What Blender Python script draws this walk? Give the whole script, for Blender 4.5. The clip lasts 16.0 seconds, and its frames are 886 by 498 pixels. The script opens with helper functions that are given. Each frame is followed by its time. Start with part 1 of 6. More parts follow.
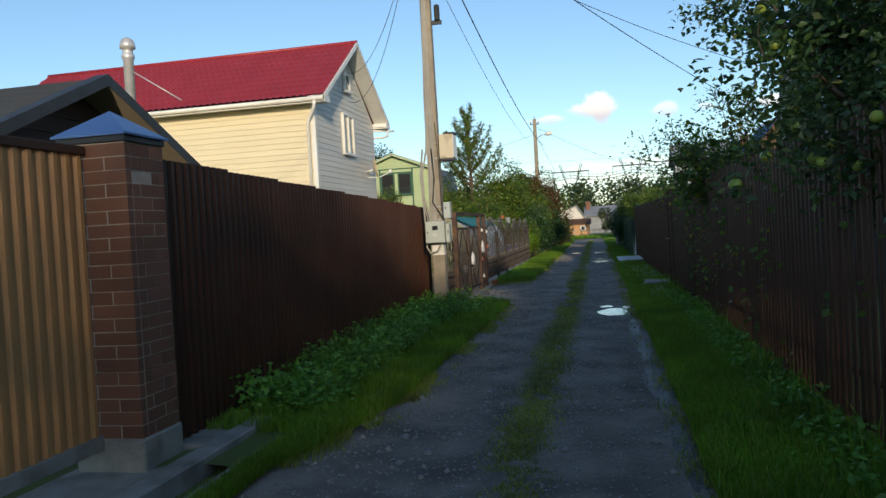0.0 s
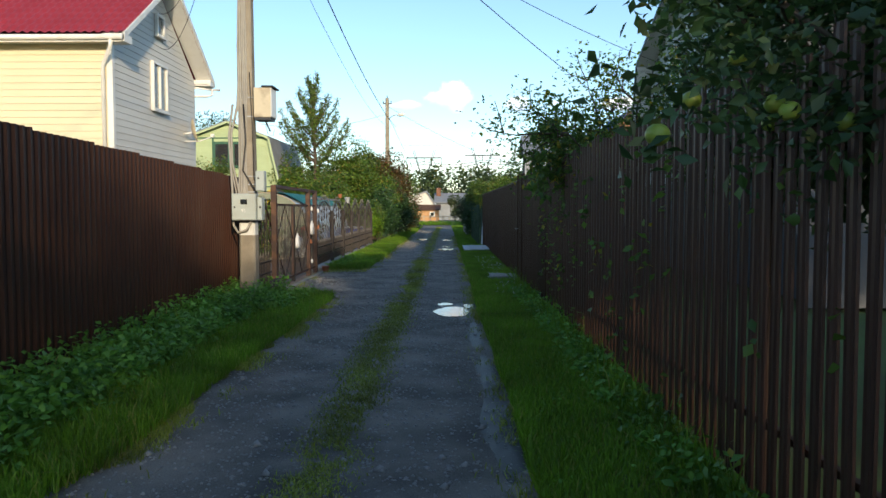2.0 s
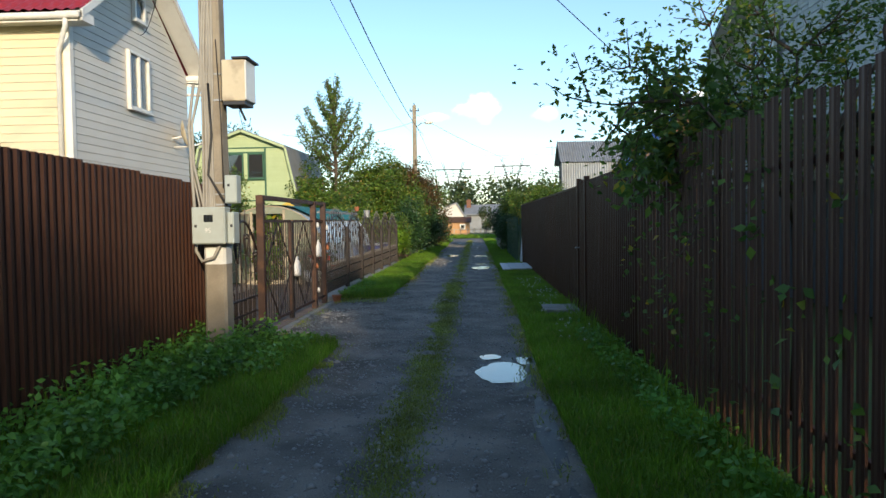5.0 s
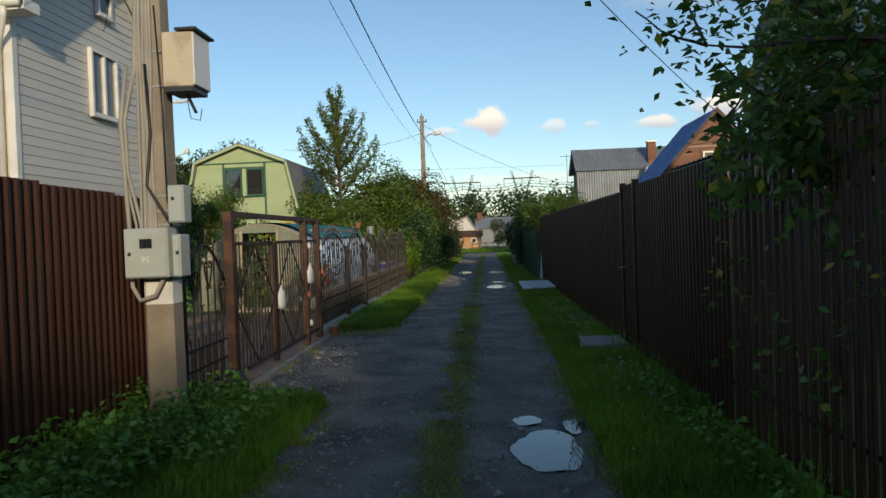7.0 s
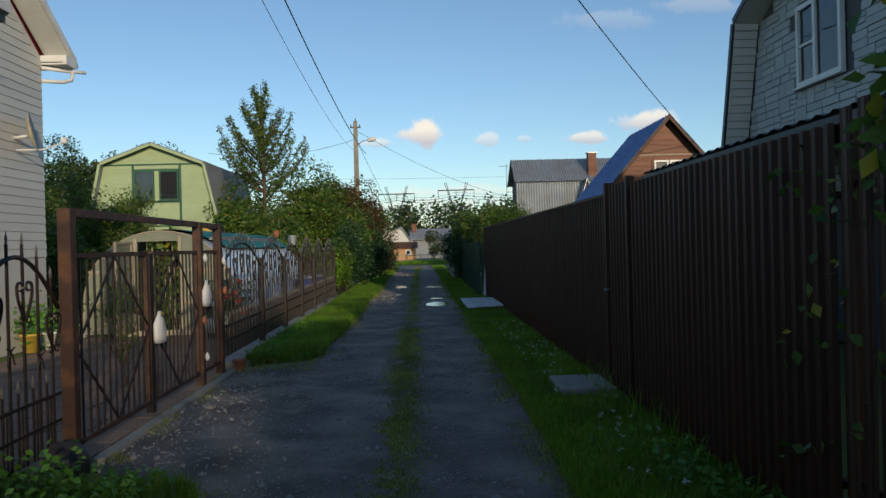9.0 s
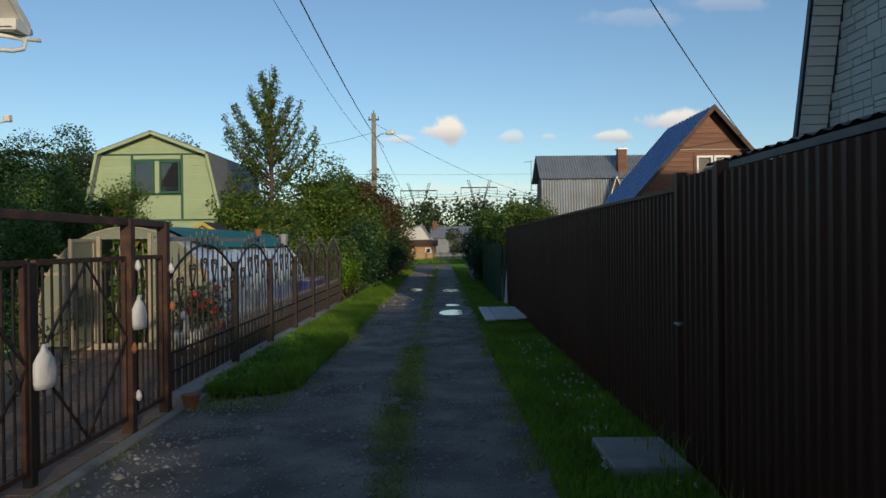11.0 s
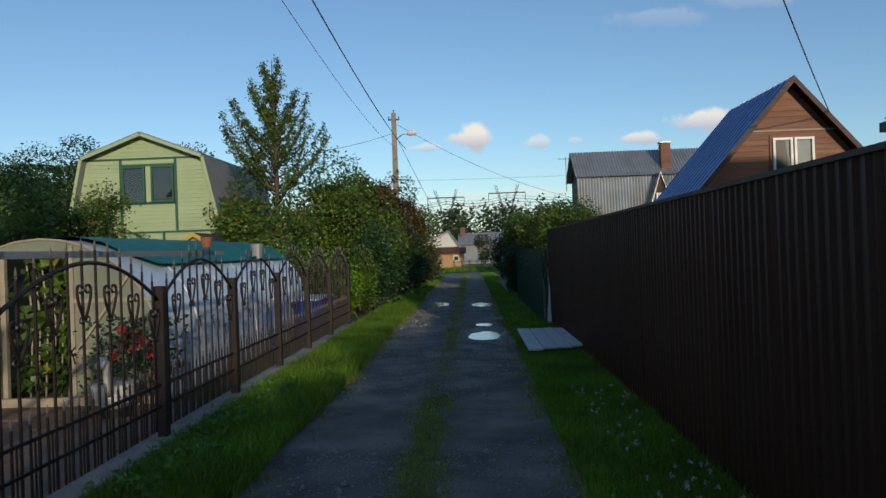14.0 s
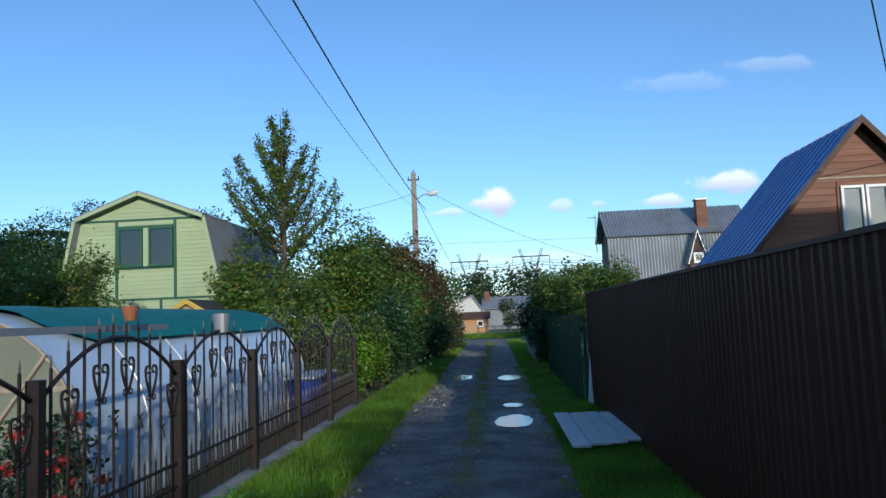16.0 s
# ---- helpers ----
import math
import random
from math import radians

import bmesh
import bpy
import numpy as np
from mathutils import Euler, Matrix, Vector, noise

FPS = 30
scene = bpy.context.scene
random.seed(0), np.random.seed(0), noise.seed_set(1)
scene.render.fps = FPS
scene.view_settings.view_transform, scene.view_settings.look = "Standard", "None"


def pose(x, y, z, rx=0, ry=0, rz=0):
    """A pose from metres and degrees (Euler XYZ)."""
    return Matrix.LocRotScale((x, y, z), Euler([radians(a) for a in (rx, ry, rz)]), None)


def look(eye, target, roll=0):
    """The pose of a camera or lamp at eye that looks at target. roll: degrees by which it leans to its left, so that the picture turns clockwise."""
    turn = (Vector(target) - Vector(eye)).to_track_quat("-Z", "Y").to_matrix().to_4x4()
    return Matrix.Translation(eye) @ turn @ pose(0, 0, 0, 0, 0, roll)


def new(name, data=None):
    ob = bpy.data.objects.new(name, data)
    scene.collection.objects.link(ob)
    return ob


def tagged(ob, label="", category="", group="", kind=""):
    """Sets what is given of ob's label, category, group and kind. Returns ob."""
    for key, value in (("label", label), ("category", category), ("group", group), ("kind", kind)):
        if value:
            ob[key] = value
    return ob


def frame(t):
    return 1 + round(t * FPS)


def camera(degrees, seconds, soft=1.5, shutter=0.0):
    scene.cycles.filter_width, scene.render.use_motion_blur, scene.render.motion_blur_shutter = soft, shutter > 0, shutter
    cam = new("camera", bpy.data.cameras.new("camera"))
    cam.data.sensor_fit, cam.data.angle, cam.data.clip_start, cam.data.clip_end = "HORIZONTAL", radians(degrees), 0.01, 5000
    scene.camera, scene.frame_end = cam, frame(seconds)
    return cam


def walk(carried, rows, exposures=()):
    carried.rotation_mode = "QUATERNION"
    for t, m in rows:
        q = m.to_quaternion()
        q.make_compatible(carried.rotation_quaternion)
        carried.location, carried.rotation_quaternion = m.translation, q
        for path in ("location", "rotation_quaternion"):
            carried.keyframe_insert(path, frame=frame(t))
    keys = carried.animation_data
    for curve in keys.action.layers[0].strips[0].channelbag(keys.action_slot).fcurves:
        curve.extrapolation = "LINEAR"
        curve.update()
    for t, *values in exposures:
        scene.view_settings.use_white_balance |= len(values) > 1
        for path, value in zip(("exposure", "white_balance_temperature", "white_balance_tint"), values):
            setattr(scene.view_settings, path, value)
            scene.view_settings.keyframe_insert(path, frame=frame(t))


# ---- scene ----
cam = camera(61.8, 16.0)
PATH = [
    (0, (-0.019, 1.323, 1.594), (-0.43, 3.28, 1.544), -3.2),
    (0.5, (-0.046, 1.971, 1.607), (-0.318, 3.951, 1.545), -2.2),
    (1, (0.054, 2.397, 1.575), (-0.157, 4.386, 1.606), 0.0),
    (1.5, (0.083, 3.099, 1.537), (-0.02, 5.095, 1.474), 0.9),
    (2, (0.121, 3.641, 1.527), (0.108, 5.638, 1.42), -0.1),
    (2.5, (0.124, 4.189, 1.538), (0.075, 6.183, 1.387), -0.5),
    (3, (0.025, 4.697, 1.526), (-0.009, 6.688, 1.343), -0.3),
    (3.5, (-0.001, 5.377, 1.51), (-0.08, 7.364, 1.296), -0.2),
    (4, (-0.074, 5.943, 1.514), (-0.161, 7.928, 1.29), -0.8),
    (4.5, (-0.029, 6.555, 1.514), (-0.097, 8.549, 1.369), -1.1),
    (4.7, (-0.04, 6.772, 1.559), (-0.127, 8.767, 1.461), -0.7),
    (6.8, (-0.158, 8.88, 1.607), (-0.277, 10.876, 1.575), -2.0),
    (7, (-0.217, 9.211, 1.626), (-0.338, 11.207, 1.59), -2.1),
    (7.5, (-0.308, 9.806, 1.602), (-0.42, 11.802, 1.542), -1.9),
    (8, (-0.313, 10.413, 1.6), (-0.347, 12.412, 1.543), -1.8),
    (8.5, (-0.378, 11.028, 1.635), (-0.374, 13.028, 1.632), -1.5),
    (9, (-0.375, 11.512, 1.625), (-0.315, 13.511, 1.615), -1.5),
    (9.2, (-0.373, 11.797, 1.605), (-0.305, 13.796, 1.584), -1.1),
    (11.3, (-0.108, 14.02, 1.737), (-0.122, 16.02, 1.723), -0.9),
    (11.5, (-0.078, 14.225, 1.725), (-0.083, 16.225, 1.716), -1.8),
    (12, (-0.106, 14.92, 1.737), (-0.127, 16.919, 1.703), -3.3),
    (12.5, (-0.139, 15.447, 1.745), (-0.127, 17.447, 1.698), -3.5),
    (13, (-0.106, 16.022, 1.741), (-0.133, 18.022, 1.705), -2.8),
    (13.5, (-0.168, 16.591, 1.749), (-0.201, 18.591, 1.751), -2.3),
    (14, (-0.157, 17.245, 1.736), (-0.234, 19.243, 1.741), -2.0),
    (14.5, (-0.179, 17.769, 1.732), (-0.307, 19.765, 1.729), -1.8),
    (15, (-0.127, 18.3, 1.712), (-0.247, 20.296, 1.775), -2.1),
    (15.5, (-0.169, 18.965, 1.775), (-0.35, 20.951, 1.922), -2.1),
    (16, (-0.178, 19.533, 1.792), (-0.312, 21.52, 1.973), -2.4),
]
EXPOSURES = [(0, 0.7, 6750, 8), (1.5, 0.95, 6850, 8), (2.5, 1.3, 6750, 8), (3.5, 1.5, 6700, 8), (4.5, 1.4, 6750, 8), (6.8, 0.42, 6950, 8), (8, 0.42, 6850, 8), (9, 0.25, 6600, 8), (12.5, 0.18, 6650, 8), (14.5, 0.08, 6150, 8), (15.0, -0.1, 5800, 8), (15.5, -0.2, 5300, 8), (16, 0.5, 5350, 8)]
walk(cam, [(t, look(eye, target, roll)) for t, eye, target, roll in PATH], EXPOSURES)

# ---- world, sun ----
SUN_EL, SUN_AZ = 13.0, (0.30, -0.95)
world = bpy.data.worlds.new("world")
scene.world = world
world.use_nodes = True
wn = world.node_tree.nodes
sky = wn.new("ShaderNodeTexSky")
sky.sky_type, sky.sun_disc = "NISHITA", False
sky.sun_elevation = radians(SUN_EL)
sky.sun_rotation = math.atan2(SUN_AZ[0], SUN_AZ[1])
sky.altitude, sky.air_density, sky.dust_density, sky.ozone_density = 150, 1.0, 0.3, 3.0
wn["Background"].inputs["Strength"].default_value = 0.12
world.node_tree.links.new(sky.outputs[0], wn["Background"].inputs["Color"])
sun = new("sun", bpy.data.lights.new("sun", "SUN"))
sun.data.energy, sun.data.angle, sun.data.color = 2.2, radians(0.8), (1.0, 0.83, 0.6)
sun.matrix_world = look((SUN_AZ[0] * 50, SUN_AZ[1] * 50, 50 * math.tan(radians(SUN_EL))), (0, 0, 0))

# ---- materials ----
def mat(name, c1, c2=None, rough=0.7, metal=0.0, scale=6.0, fine=90.0, bump=0.15, mix=0.5, piece=0.0, spec=0.5, stretch=(1, 1, 1), dirt=None, dirt_scale=1.2, dirt_amount=0.5):
    """Two-scale noise over a principled surface; piece: variation from object to object; dirt: stain colour."""
    m = bpy.data.materials.new(name)
    m.use_nodes = True
    n, l = m.node_tree.nodes, m.node_tree.links
    b = n["Principled BSDF"]
    c2 = c2 or tuple(v * 0.75 for v in c1)
    co = n.new("ShaderNodeTexCoord")
    mp = n.new("ShaderNodeMapping")
    mp.inputs["Scale"].default_value = stretch
    l.new(co.outputs["Object"], mp.inputs["Vector"])
    n1, n2 = n.new("ShaderNodeTexNoise"), n.new("ShaderNodeTexNoise")
    for k, s in ((n1, scale), (n2, fine)):
        k.inputs["Scale"].default_value, k.inputs["Detail"].default_value = s, 6
        l.new(mp.outputs[0], k.inputs["Vector"])
    add = n.new("ShaderNodeMath")
    add.operation = "MULTIPLY_ADD"
    l.new(n2.outputs["Fac"], add.inputs[0])
    add.inputs[1].default_value = 0.6
    l.new(n1.outputs["Fac"], add.inputs[2])
    ramp = n.new("ShaderNodeMapRange")
    ramp.inputs["From Min"].default_value, ramp.inputs["From Max"].default_value = 0.8 - mix * 0.6, 0.8 + mix * 0.6
    l.new(add.outputs[0], ramp.inputs["Value"])
    mx = n.new("ShaderNodeMix")
    mx.data_type = "RGBA"
    mx.inputs["A"].default_value, mx.inputs["B"].default_value = (*c1, 1), (*c2, 1)
    l.new(ramp.outputs[0], mx.inputs["Factor"])
    out = mx.outputs["Result"]
    if dirt:
        n3 = n.new("ShaderNodeTexNoise")
        n3.inputs["Scale"].default_value, n3.inputs["Detail"].default_value = dirt_scale, 8
        l.new(co.outputs["Object"], n3.inputs["Vector"])
        r3 = n.new("ShaderNodeMapRange")
        r3.inputs["From Min"].default_value, r3.inputs["From Max"].default_value, r3.inputs["To Max"].default_value = 0.5, 0.72, dirt_amount
        l.new(n3.outputs["Fac"], r3.inputs["Value"])
        m3 = n.new("ShaderNodeMix")
        m3.data_type = "RGBA"
        l.new(r3.outputs[0], m3.inputs["Factor"])
        l.new(out, m3.inputs["A"])
        m3.inputs["B"].default_value = (*dirt, 1)
        out = m3.outputs["Result"]
    if piece:
        oi = n.new("ShaderNodeObjectInfo")
        pr = n.new("ShaderNodeMapRange")
        pr.inputs["To Min"].default_value, pr.inputs["To Max"].default_value = 1 - piece, 1 + piece
        l.new(oi.outputs["Random"], pr.inputs["Value"])
        hs = n.new("ShaderNodeHueSaturation")
        l.new(pr.outputs[0], hs.inputs["Value"])
        l.new(out, hs.inputs["Color"])
        out = hs.outputs["Color"]
    l.new(out, b.inputs["Base Color"])
    rr = n.new("ShaderNodeMapRange")
    rr.inputs["To Min"].default_value, rr.inputs["To Max"].default_value = max(rough - 0.12, 0.02), min(rough + 0.12, 1)
    l.new(n1.outputs["Fac"], rr.inputs["Value"])
    l.new(rr.outputs[0], b.inputs["Roughness"])
    b.inputs["Metallic"].default_value = metal
    b.inputs["Specular IOR Level"].default_value = spec
    if bump:
        bp = n.new("ShaderNodeBump")
        bp.inputs["Strength"].default_value, bp.inputs["Distance"].default_value = bump, 0.01
        l.new(n2.outputs["Fac"], bp.inputs["Height"])
        l.new(bp.outputs[0], b.inputs["Normal"])
    return m


def leaf_mat(name, dark, light, hint=None, through_light=0.35, rough=0.45):
    """Leaves: colour varies from leaf to leaf, and some light comes through."""
    m = bpy.data.materials.new(name)
    m.use_nodes = True
    n, l = m.node_tree.nodes, m.node_tree.links
    b = n["Principled BSDF"]
    geo = n.new("ShaderNodeNewGeometry")
    ramp = n.new("ShaderNodeValToRGB")
    ramp.color_ramp.elements[0].color, ramp.color_ramp.elements[1].color = (*dark, 1), (*light, 1)
    if hint:
        ramp.color_ramp.elements[1].position = 0.9
        e = ramp.color_ramp.elements.new(0.97)
        e.color = (*hint, 1)
    l.new(geo.outputs["Random Per Island"], ramp.inputs[0])
    co = n.new("ShaderNodeTexCoord")
    nz = n.new("ShaderNodeTexNoise")
    nz.inputs["Scale"].default_value = 0.9
    l.new(co.outputs["Object"], nz.inputs["Vector"])
    hs = n.new("ShaderNodeHueSaturation")
    mr = n.new("ShaderNodeMapRange")
    mr.inputs["From Min"].default_value, mr.inputs["From Max"].default_value, mr.inputs["To Min"].default_value, mr.inputs["To Max"].default_value = 0.3, 0.7, 0.65, 1.35
    l.new(nz.outputs["Fac"], mr.inputs["Value"])
    l.new(mr.outputs[0], hs.inputs["Value"])
    l.new(ramp.outputs[0], hs.inputs["Color"])
    l.new(hs.outputs[0], b.inputs["Base Color"])
    b.inputs["Roughness"].default_value = rough
    tr = n.new("ShaderNodeBsdfTranslucent")
    l.new(hs.outputs[0], tr.inputs["Color"])
    ms = n.new("ShaderNodeMixShader")
    ms.inputs[0].default_value = through_light
    l.new(b.outputs[0], ms.inputs[1])
    l.new(tr.outputs[0], ms.inputs[2])
    l.new(ms.outputs[0], n["Material Output"].inputs["Surface"])
    return m


def clear(name, colour, rough, alpha):
    """A thin see-through sheet."""
    m = mat(name, colour, rough=rough, scale=2, bump=0.05)
    m.node_tree.nodes["Principled BSDF"].inputs["Alpha"].default_value = alpha
    return m


M = {
    "soil": mat("soil_with_moss", (0.085, 0.15, 0.022), (0.09, 0.09, 0.03), 0.95, scale=1.5, fine=60, bump=0.5),
    "road": mat("compacted_gravel", (0.27, 0.235, 0.195), (0.105, 0.092, 0.078), 0.85, scale=1.6, fine=120, bump=1.0, mix=0.26, dirt=(0.08, 0.07, 0.06), dirt_scale=0.9, dirt_amount=0.75),
    "stone": mat("crushed_stone", (0.46, 0.44, 0.41), (0.24, 0.225, 0.21), 0.85, scale=9, piece=0.2),
    "water": mat("puddle_water", (0.012, 0.012, 0.012), rough=0.04, scale=2, bump=0.0, spec=0.5),
    "wet": mat("wet_mud", (0.055, 0.052, 0.05), (0.035, 0.033, 0.032), 0.5, spec=0.2, scale=5, fine=50, bump=0.25),
    "brown": mat("brown_coated_steel", (0.062, 0.025, 0.015), (0.047, 0.0195, 0.012), 0.48, spec=0.22, scale=2, fine=30, bump=0.03, piece=0.1, stretch=(1, 1, 0.3), dirt=(0.06, 0.035, 0.024), dirt_scale=1.5, dirt_amount=0.35),
    "picket": mat("brown_picket_steel", (0.09, 0.04, 0.025), (0.06, 0.027, 0.017), 0.45, spec=0.35, scale=3, fine=40, bump=0.04, piece=0.18),
    "iron": mat("dark_wrought_iron", (0.020, 0.012, 0.010), (0.014, 0.009, 0.008), 0.5, scale=12, bump=0.1, dirt=(0.07, 0.032, 0.018), dirt_scale=7, dirt_amount=0.35),
    "rust": mat("rusty_brown_steel", (0.055, 0.022, 0.014), (0.035, 0.016, 0.011), 0.6, scale=8, bump=0.15, dirt=(0.16, 0.07, 0.03), dirt_scale=6, dirt_amount=0.6),
    "tip": mat("silver_spear_tip", (0.24, 0.225, 0.205), rough=0.5, metal=0.6, bump=0.05),
    "brick": mat("brown_brick", (0.215, 0.095, 0.055), (0.15, 0.064, 0.038), 0.75, scale=14, bump=0.3, piece=0.22),
    "mortar": mat("pale_mortar", (0.50, 0.43, 0.36), (0.34, 0.28, 0.23), 0.95, scale=20, bump=0.4),
    "concrete": mat("weathered_concrete", (0.36, 0.34, 0.30), (0.22, 0.21, 0.19), 0.9, scale=4, fine=70, bump=0.35, dirt=(0.10, 0.09, 0.07), dirt_scale=2.5, dirt_amount=0.7),
    "polecon": mat("pole_concrete", (0.34, 0.29, 0.22), (0.22, 0.19, 0.15), 0.9, scale=3, fine=60, bump=0.3, dirt=(0.13, 0.10, 0.07), dirt_scale=2.0, dirt_amount=0.6),
    "blue": mat("blue_coated_steel", (0.09, 0.19, 0.44), (0.075, 0.165, 0.39), 0.32, scale=2, bump=0.02, piece=0.05),
    "orange": mat("wood_pattern_steel", (0.56, 0.30, 0.12), (0.43, 0.21, 0.08), 0.4, scale=4, fine=40, bump=0.03, stretch=(4, 4, 0.3), piece=0.06),
    "shingle": mat("dark_shingle", (0.06, 0.062, 0.06), (0.035, 0.036, 0.036), 0.95, scale=4, fine=120, bump=0.6, stretch=(0.5, 3, 3)),
    "cabin": mat("brown_stained_board", (0.085, 0.038, 0.02), (0.055, 0.026, 0.015), 0.65, scale=3, fine=40, bump=0.2, stretch=(1, 0.3, 5), piece=0.2),
    # warm sunlight is in this colour: siding of the sunny long wall
    "cream": mat("sunlit_siding", (0.72, 0.62, 0.42), (0.66, 0.57, 0.39), 0.5, scale=1, bump=0.04, piece=0.03),
    "whitesid": mat("white_siding", (0.62, 0.60, 0.56), (0.57, 0.55, 0.51), 0.5, scale=1, bump=0.04, piece=0.03),
    "white": mat("white_plastic", (0.78, 0.77, 0.74), (0.68, 0.67, 0.64), 0.4, scale=2, bump=0.03, dirt=(0.5, 0.46, 0.4), dirt_scale=3, dirt_amount=0.4),
    "redroof": mat("red_metal_tile", (0.33, 0.028, 0.035), (0.25, 0.022, 0.03), 0.45, scale=1.5, bump=0.03),
    "darktrim": mat("dark_trim", (0.03, 0.032, 0.036), rough=0.5, bump=0.04),
    "steel": mat("stainless_flue", (0.66, 0.66, 0.68), rough=0.4, metal=0.35, bump=0.02),
    "greensid": mat("pale_green_board", (0.42, 0.50, 0.28), (0.36, 0.44, 0.24), 0.65, scale=2, bump=0.06, piece=0.05),
    "greentrim": mat("dark_green_paint", (0.035, 0.12, 0.07), rough=0.5, bump=0.05),
    "greyroof": mat("grey_slate_sheet", (0.27, 0.28, 0.30), (0.20, 0.21, 0.22), 0.75, scale=2, bump=0.1),
    "galv": mat("galvanised_sheet", (0.42, 0.44, 0.46), (0.34, 0.36, 0.38), 0.45, metal=0.55, scale=1.5, bump=0.05, dirt=(0.25, 0.22, 0.16), dirt_scale=0.7, dirt_amount=0.4),
    "redwood": mat("red_brown_board", (0.23, 0.085, 0.036), (0.16, 0.055, 0.025), 0.6, scale=2.5, fine=40, bump=0.12, stretch=(0.4, 1, 5), piece=0.12),
    "stonewall": mat("white_stone_panel", (0.50, 0.53, 0.52), (0.42, 0.45, 0.44), 0.8, scale=8, bump=0.25, piece=0.08),
    "joint": mat("dark_joint", (0.12, 0.125, 0.125), rough=0.95, bump=0.2),
    "glass": mat("window_glass", (0.02, 0.025, 0.03), rough=0.03, bump=0.0, spec=1.0),
    "curtain": mat("pale_curtain", (0.45, 0.40, 0.36), (0.36, 0.31, 0.28), 0.9, scale=6, stretch=(6, 6, 0.5)),
    "poly": clear("frosted_polycarbonate", (0.70, 0.82, 0.95), 0.22, 0.96),
    "polyend": clear("weathered_polycarbonate", (0.30, 0.33, 0.25), 0.3, 0.8),
    "teal": mat("teal_tarpaulin", (0.006, 0.20, 0.17), (0.005, 0.14, 0.13), 0.6, scale=3, fine=30, bump=0.3),
    "timber": mat("pale_timber", (0.42, 0.36, 0.27), (0.3, 0.25, 0.18), 0.75, scale=5, bump=0.15),
    "yellow": mat("yellow_painted_board", (0.60, 0.42, 0.07), (0.5, 0.35, 0.06), 0.6, bump=0.06),
    "paving": mat("pink_paving_slab", (0.25, 0.17, 0.125), (0.18, 0.125, 0.095), 0.9, scale=5, bump=0.3, piece=0.15),
    "greybox": mat("grey_enamel_steel", (0.42, 0.47, 0.45), (0.37, 0.41, 0.39), 0.4, scale=3, bump=0.03, dirt=(0.28, 0.25, 0.2), dirt_scale=5, dirt_amount=0.3),
    "beigebox": mat("beige_enamel_steel", (0.58, 0.50, 0.36), (0.50, 0.43, 0.31), 0.5, scale=3, bump=0.05, dirt=(0.10, 0.05, 0.03), dirt_scale=4, dirt_amount=0.6),
    "conduit": mat("grey_conduit", (0.33, 0.31, 0.27), (0.26, 0.24, 0.21), 0.6, scale=6, bump=0.1),
    "cable": mat("black_cable", (0.012, 0.012, 0.013), rough=0.5, bump=0),
    "mark": mat("white_marker", (0.75, 0.75, 0.72), rough=0.8),
    "bag": mat("white_plastic_bag", (0.72, 0.72, 0.72), (0.6, 0.6, 0.62), 0.4, scale=9, bump=0.6),
    "bark": mat("grey_brown_bark", (0.12, 0.085, 0.06), (0.06, 0.045, 0.033), 0.95, scale=9, fine=60, bump=0.8, stretch=(1, 1, 0.3)),
    "apple": mat("green_yellow_apple", (0.33, 0.42, 0.06), (0.25, 0.34, 0.05), 0.35, scale=8, bump=0.02, dirt=(0.5, 0.22, 0.06), dirt_scale=14, dirt_amount=0.35, piece=0.15),
    "greenfence": mat("dark_green_steel", (0.010, 0.055, 0.035), (0.008, 0.045, 0.03), 0.4, scale=2, bump=0.03, piece=0.08),
    "bluebarrel": mat("blue_plastic", (0.02, 0.07, 0.42), rough=0.4, bump=0.03),
    "terra": mat("terracotta", (0.36, 0.13, 0.06), rough=0.8, bump=0.1),
    "plank": mat("grey_slate_board", (0.66, 0.67, 0.66), (0.50, 0.52, 0.51), 0.85, scale=4, fine=60, bump=0.2, piece=0.12),
    "whitesheet": mat("white_corrugated_sheet", (0.62, 0.65, 0.66), (0.5, 0.53, 0.54), 0.6, scale=3, bump=0.06),
    "pink": leaf_mat("coral_petals", (0.55, 0.06, 0.06), (0.72, 0.14, 0.10), None, 0.25),
    "grass": leaf_mat("lawn_grass", (0.10, 0.21, 0.014), (0.21, 0.39, 0.028), (0.34, 0.33, 0.08), 0.5, 0.45),
    "worn": leaf_mat("worn_lane_grass", (0.15, 0.20, 0.022), (0.31, 0.35, 0.05), (0.38, 0.34, 0.12), 0.3, 0.5),
    "weed": leaf_mat("nettle_leaves", (0.085, 0.24, 0.03), (0.21, 0.44, 0.07), None, 0.4, 0.45),
    "apple_leaf": leaf_mat("apple_leaves", (0.032, 0.08, 0.022), (0.085, 0.16, 0.045), (0.17, 0.18, 0.045), 0.3),
    "plum_leaf": leaf_mat("plum_leaves", (0.042, 0.10, 0.014), (0.14, 0.22, 0.03), (0.26, 0.18, 0.035), 0.3),
    "red_leaf": leaf_mat("reddening_leaves", (0.035, 0.045, 0.012), (0.13, 0.075, 0.025), (0.2, 0.07, 0.03), 0.3),
    "bright_leaf": leaf_mat("yellow_green_leaves", (0.09, 0.20, 0.012), (0.24, 0.40, 0.03), None, 0.4),
    "dark_leaf": leaf_mat("dark_green_leaves", (0.014, 0.045, 0.014), (0.045, 0.10, 0.025), None, 0.2),
    "vine_leaf": leaf_mat("vine_leaves", (0.05, 0.125, 0.022), (0.15, 0.25, 0.038), (0.42, 0.34, 0.03), 0.4),
    "far_leaf": leaf_mat("far_forest_leaves", (0.03, 0.06, 0.02), (0.075, 0.11, 0.035), (0.14, 0.12, 0.04), 0.3),
}


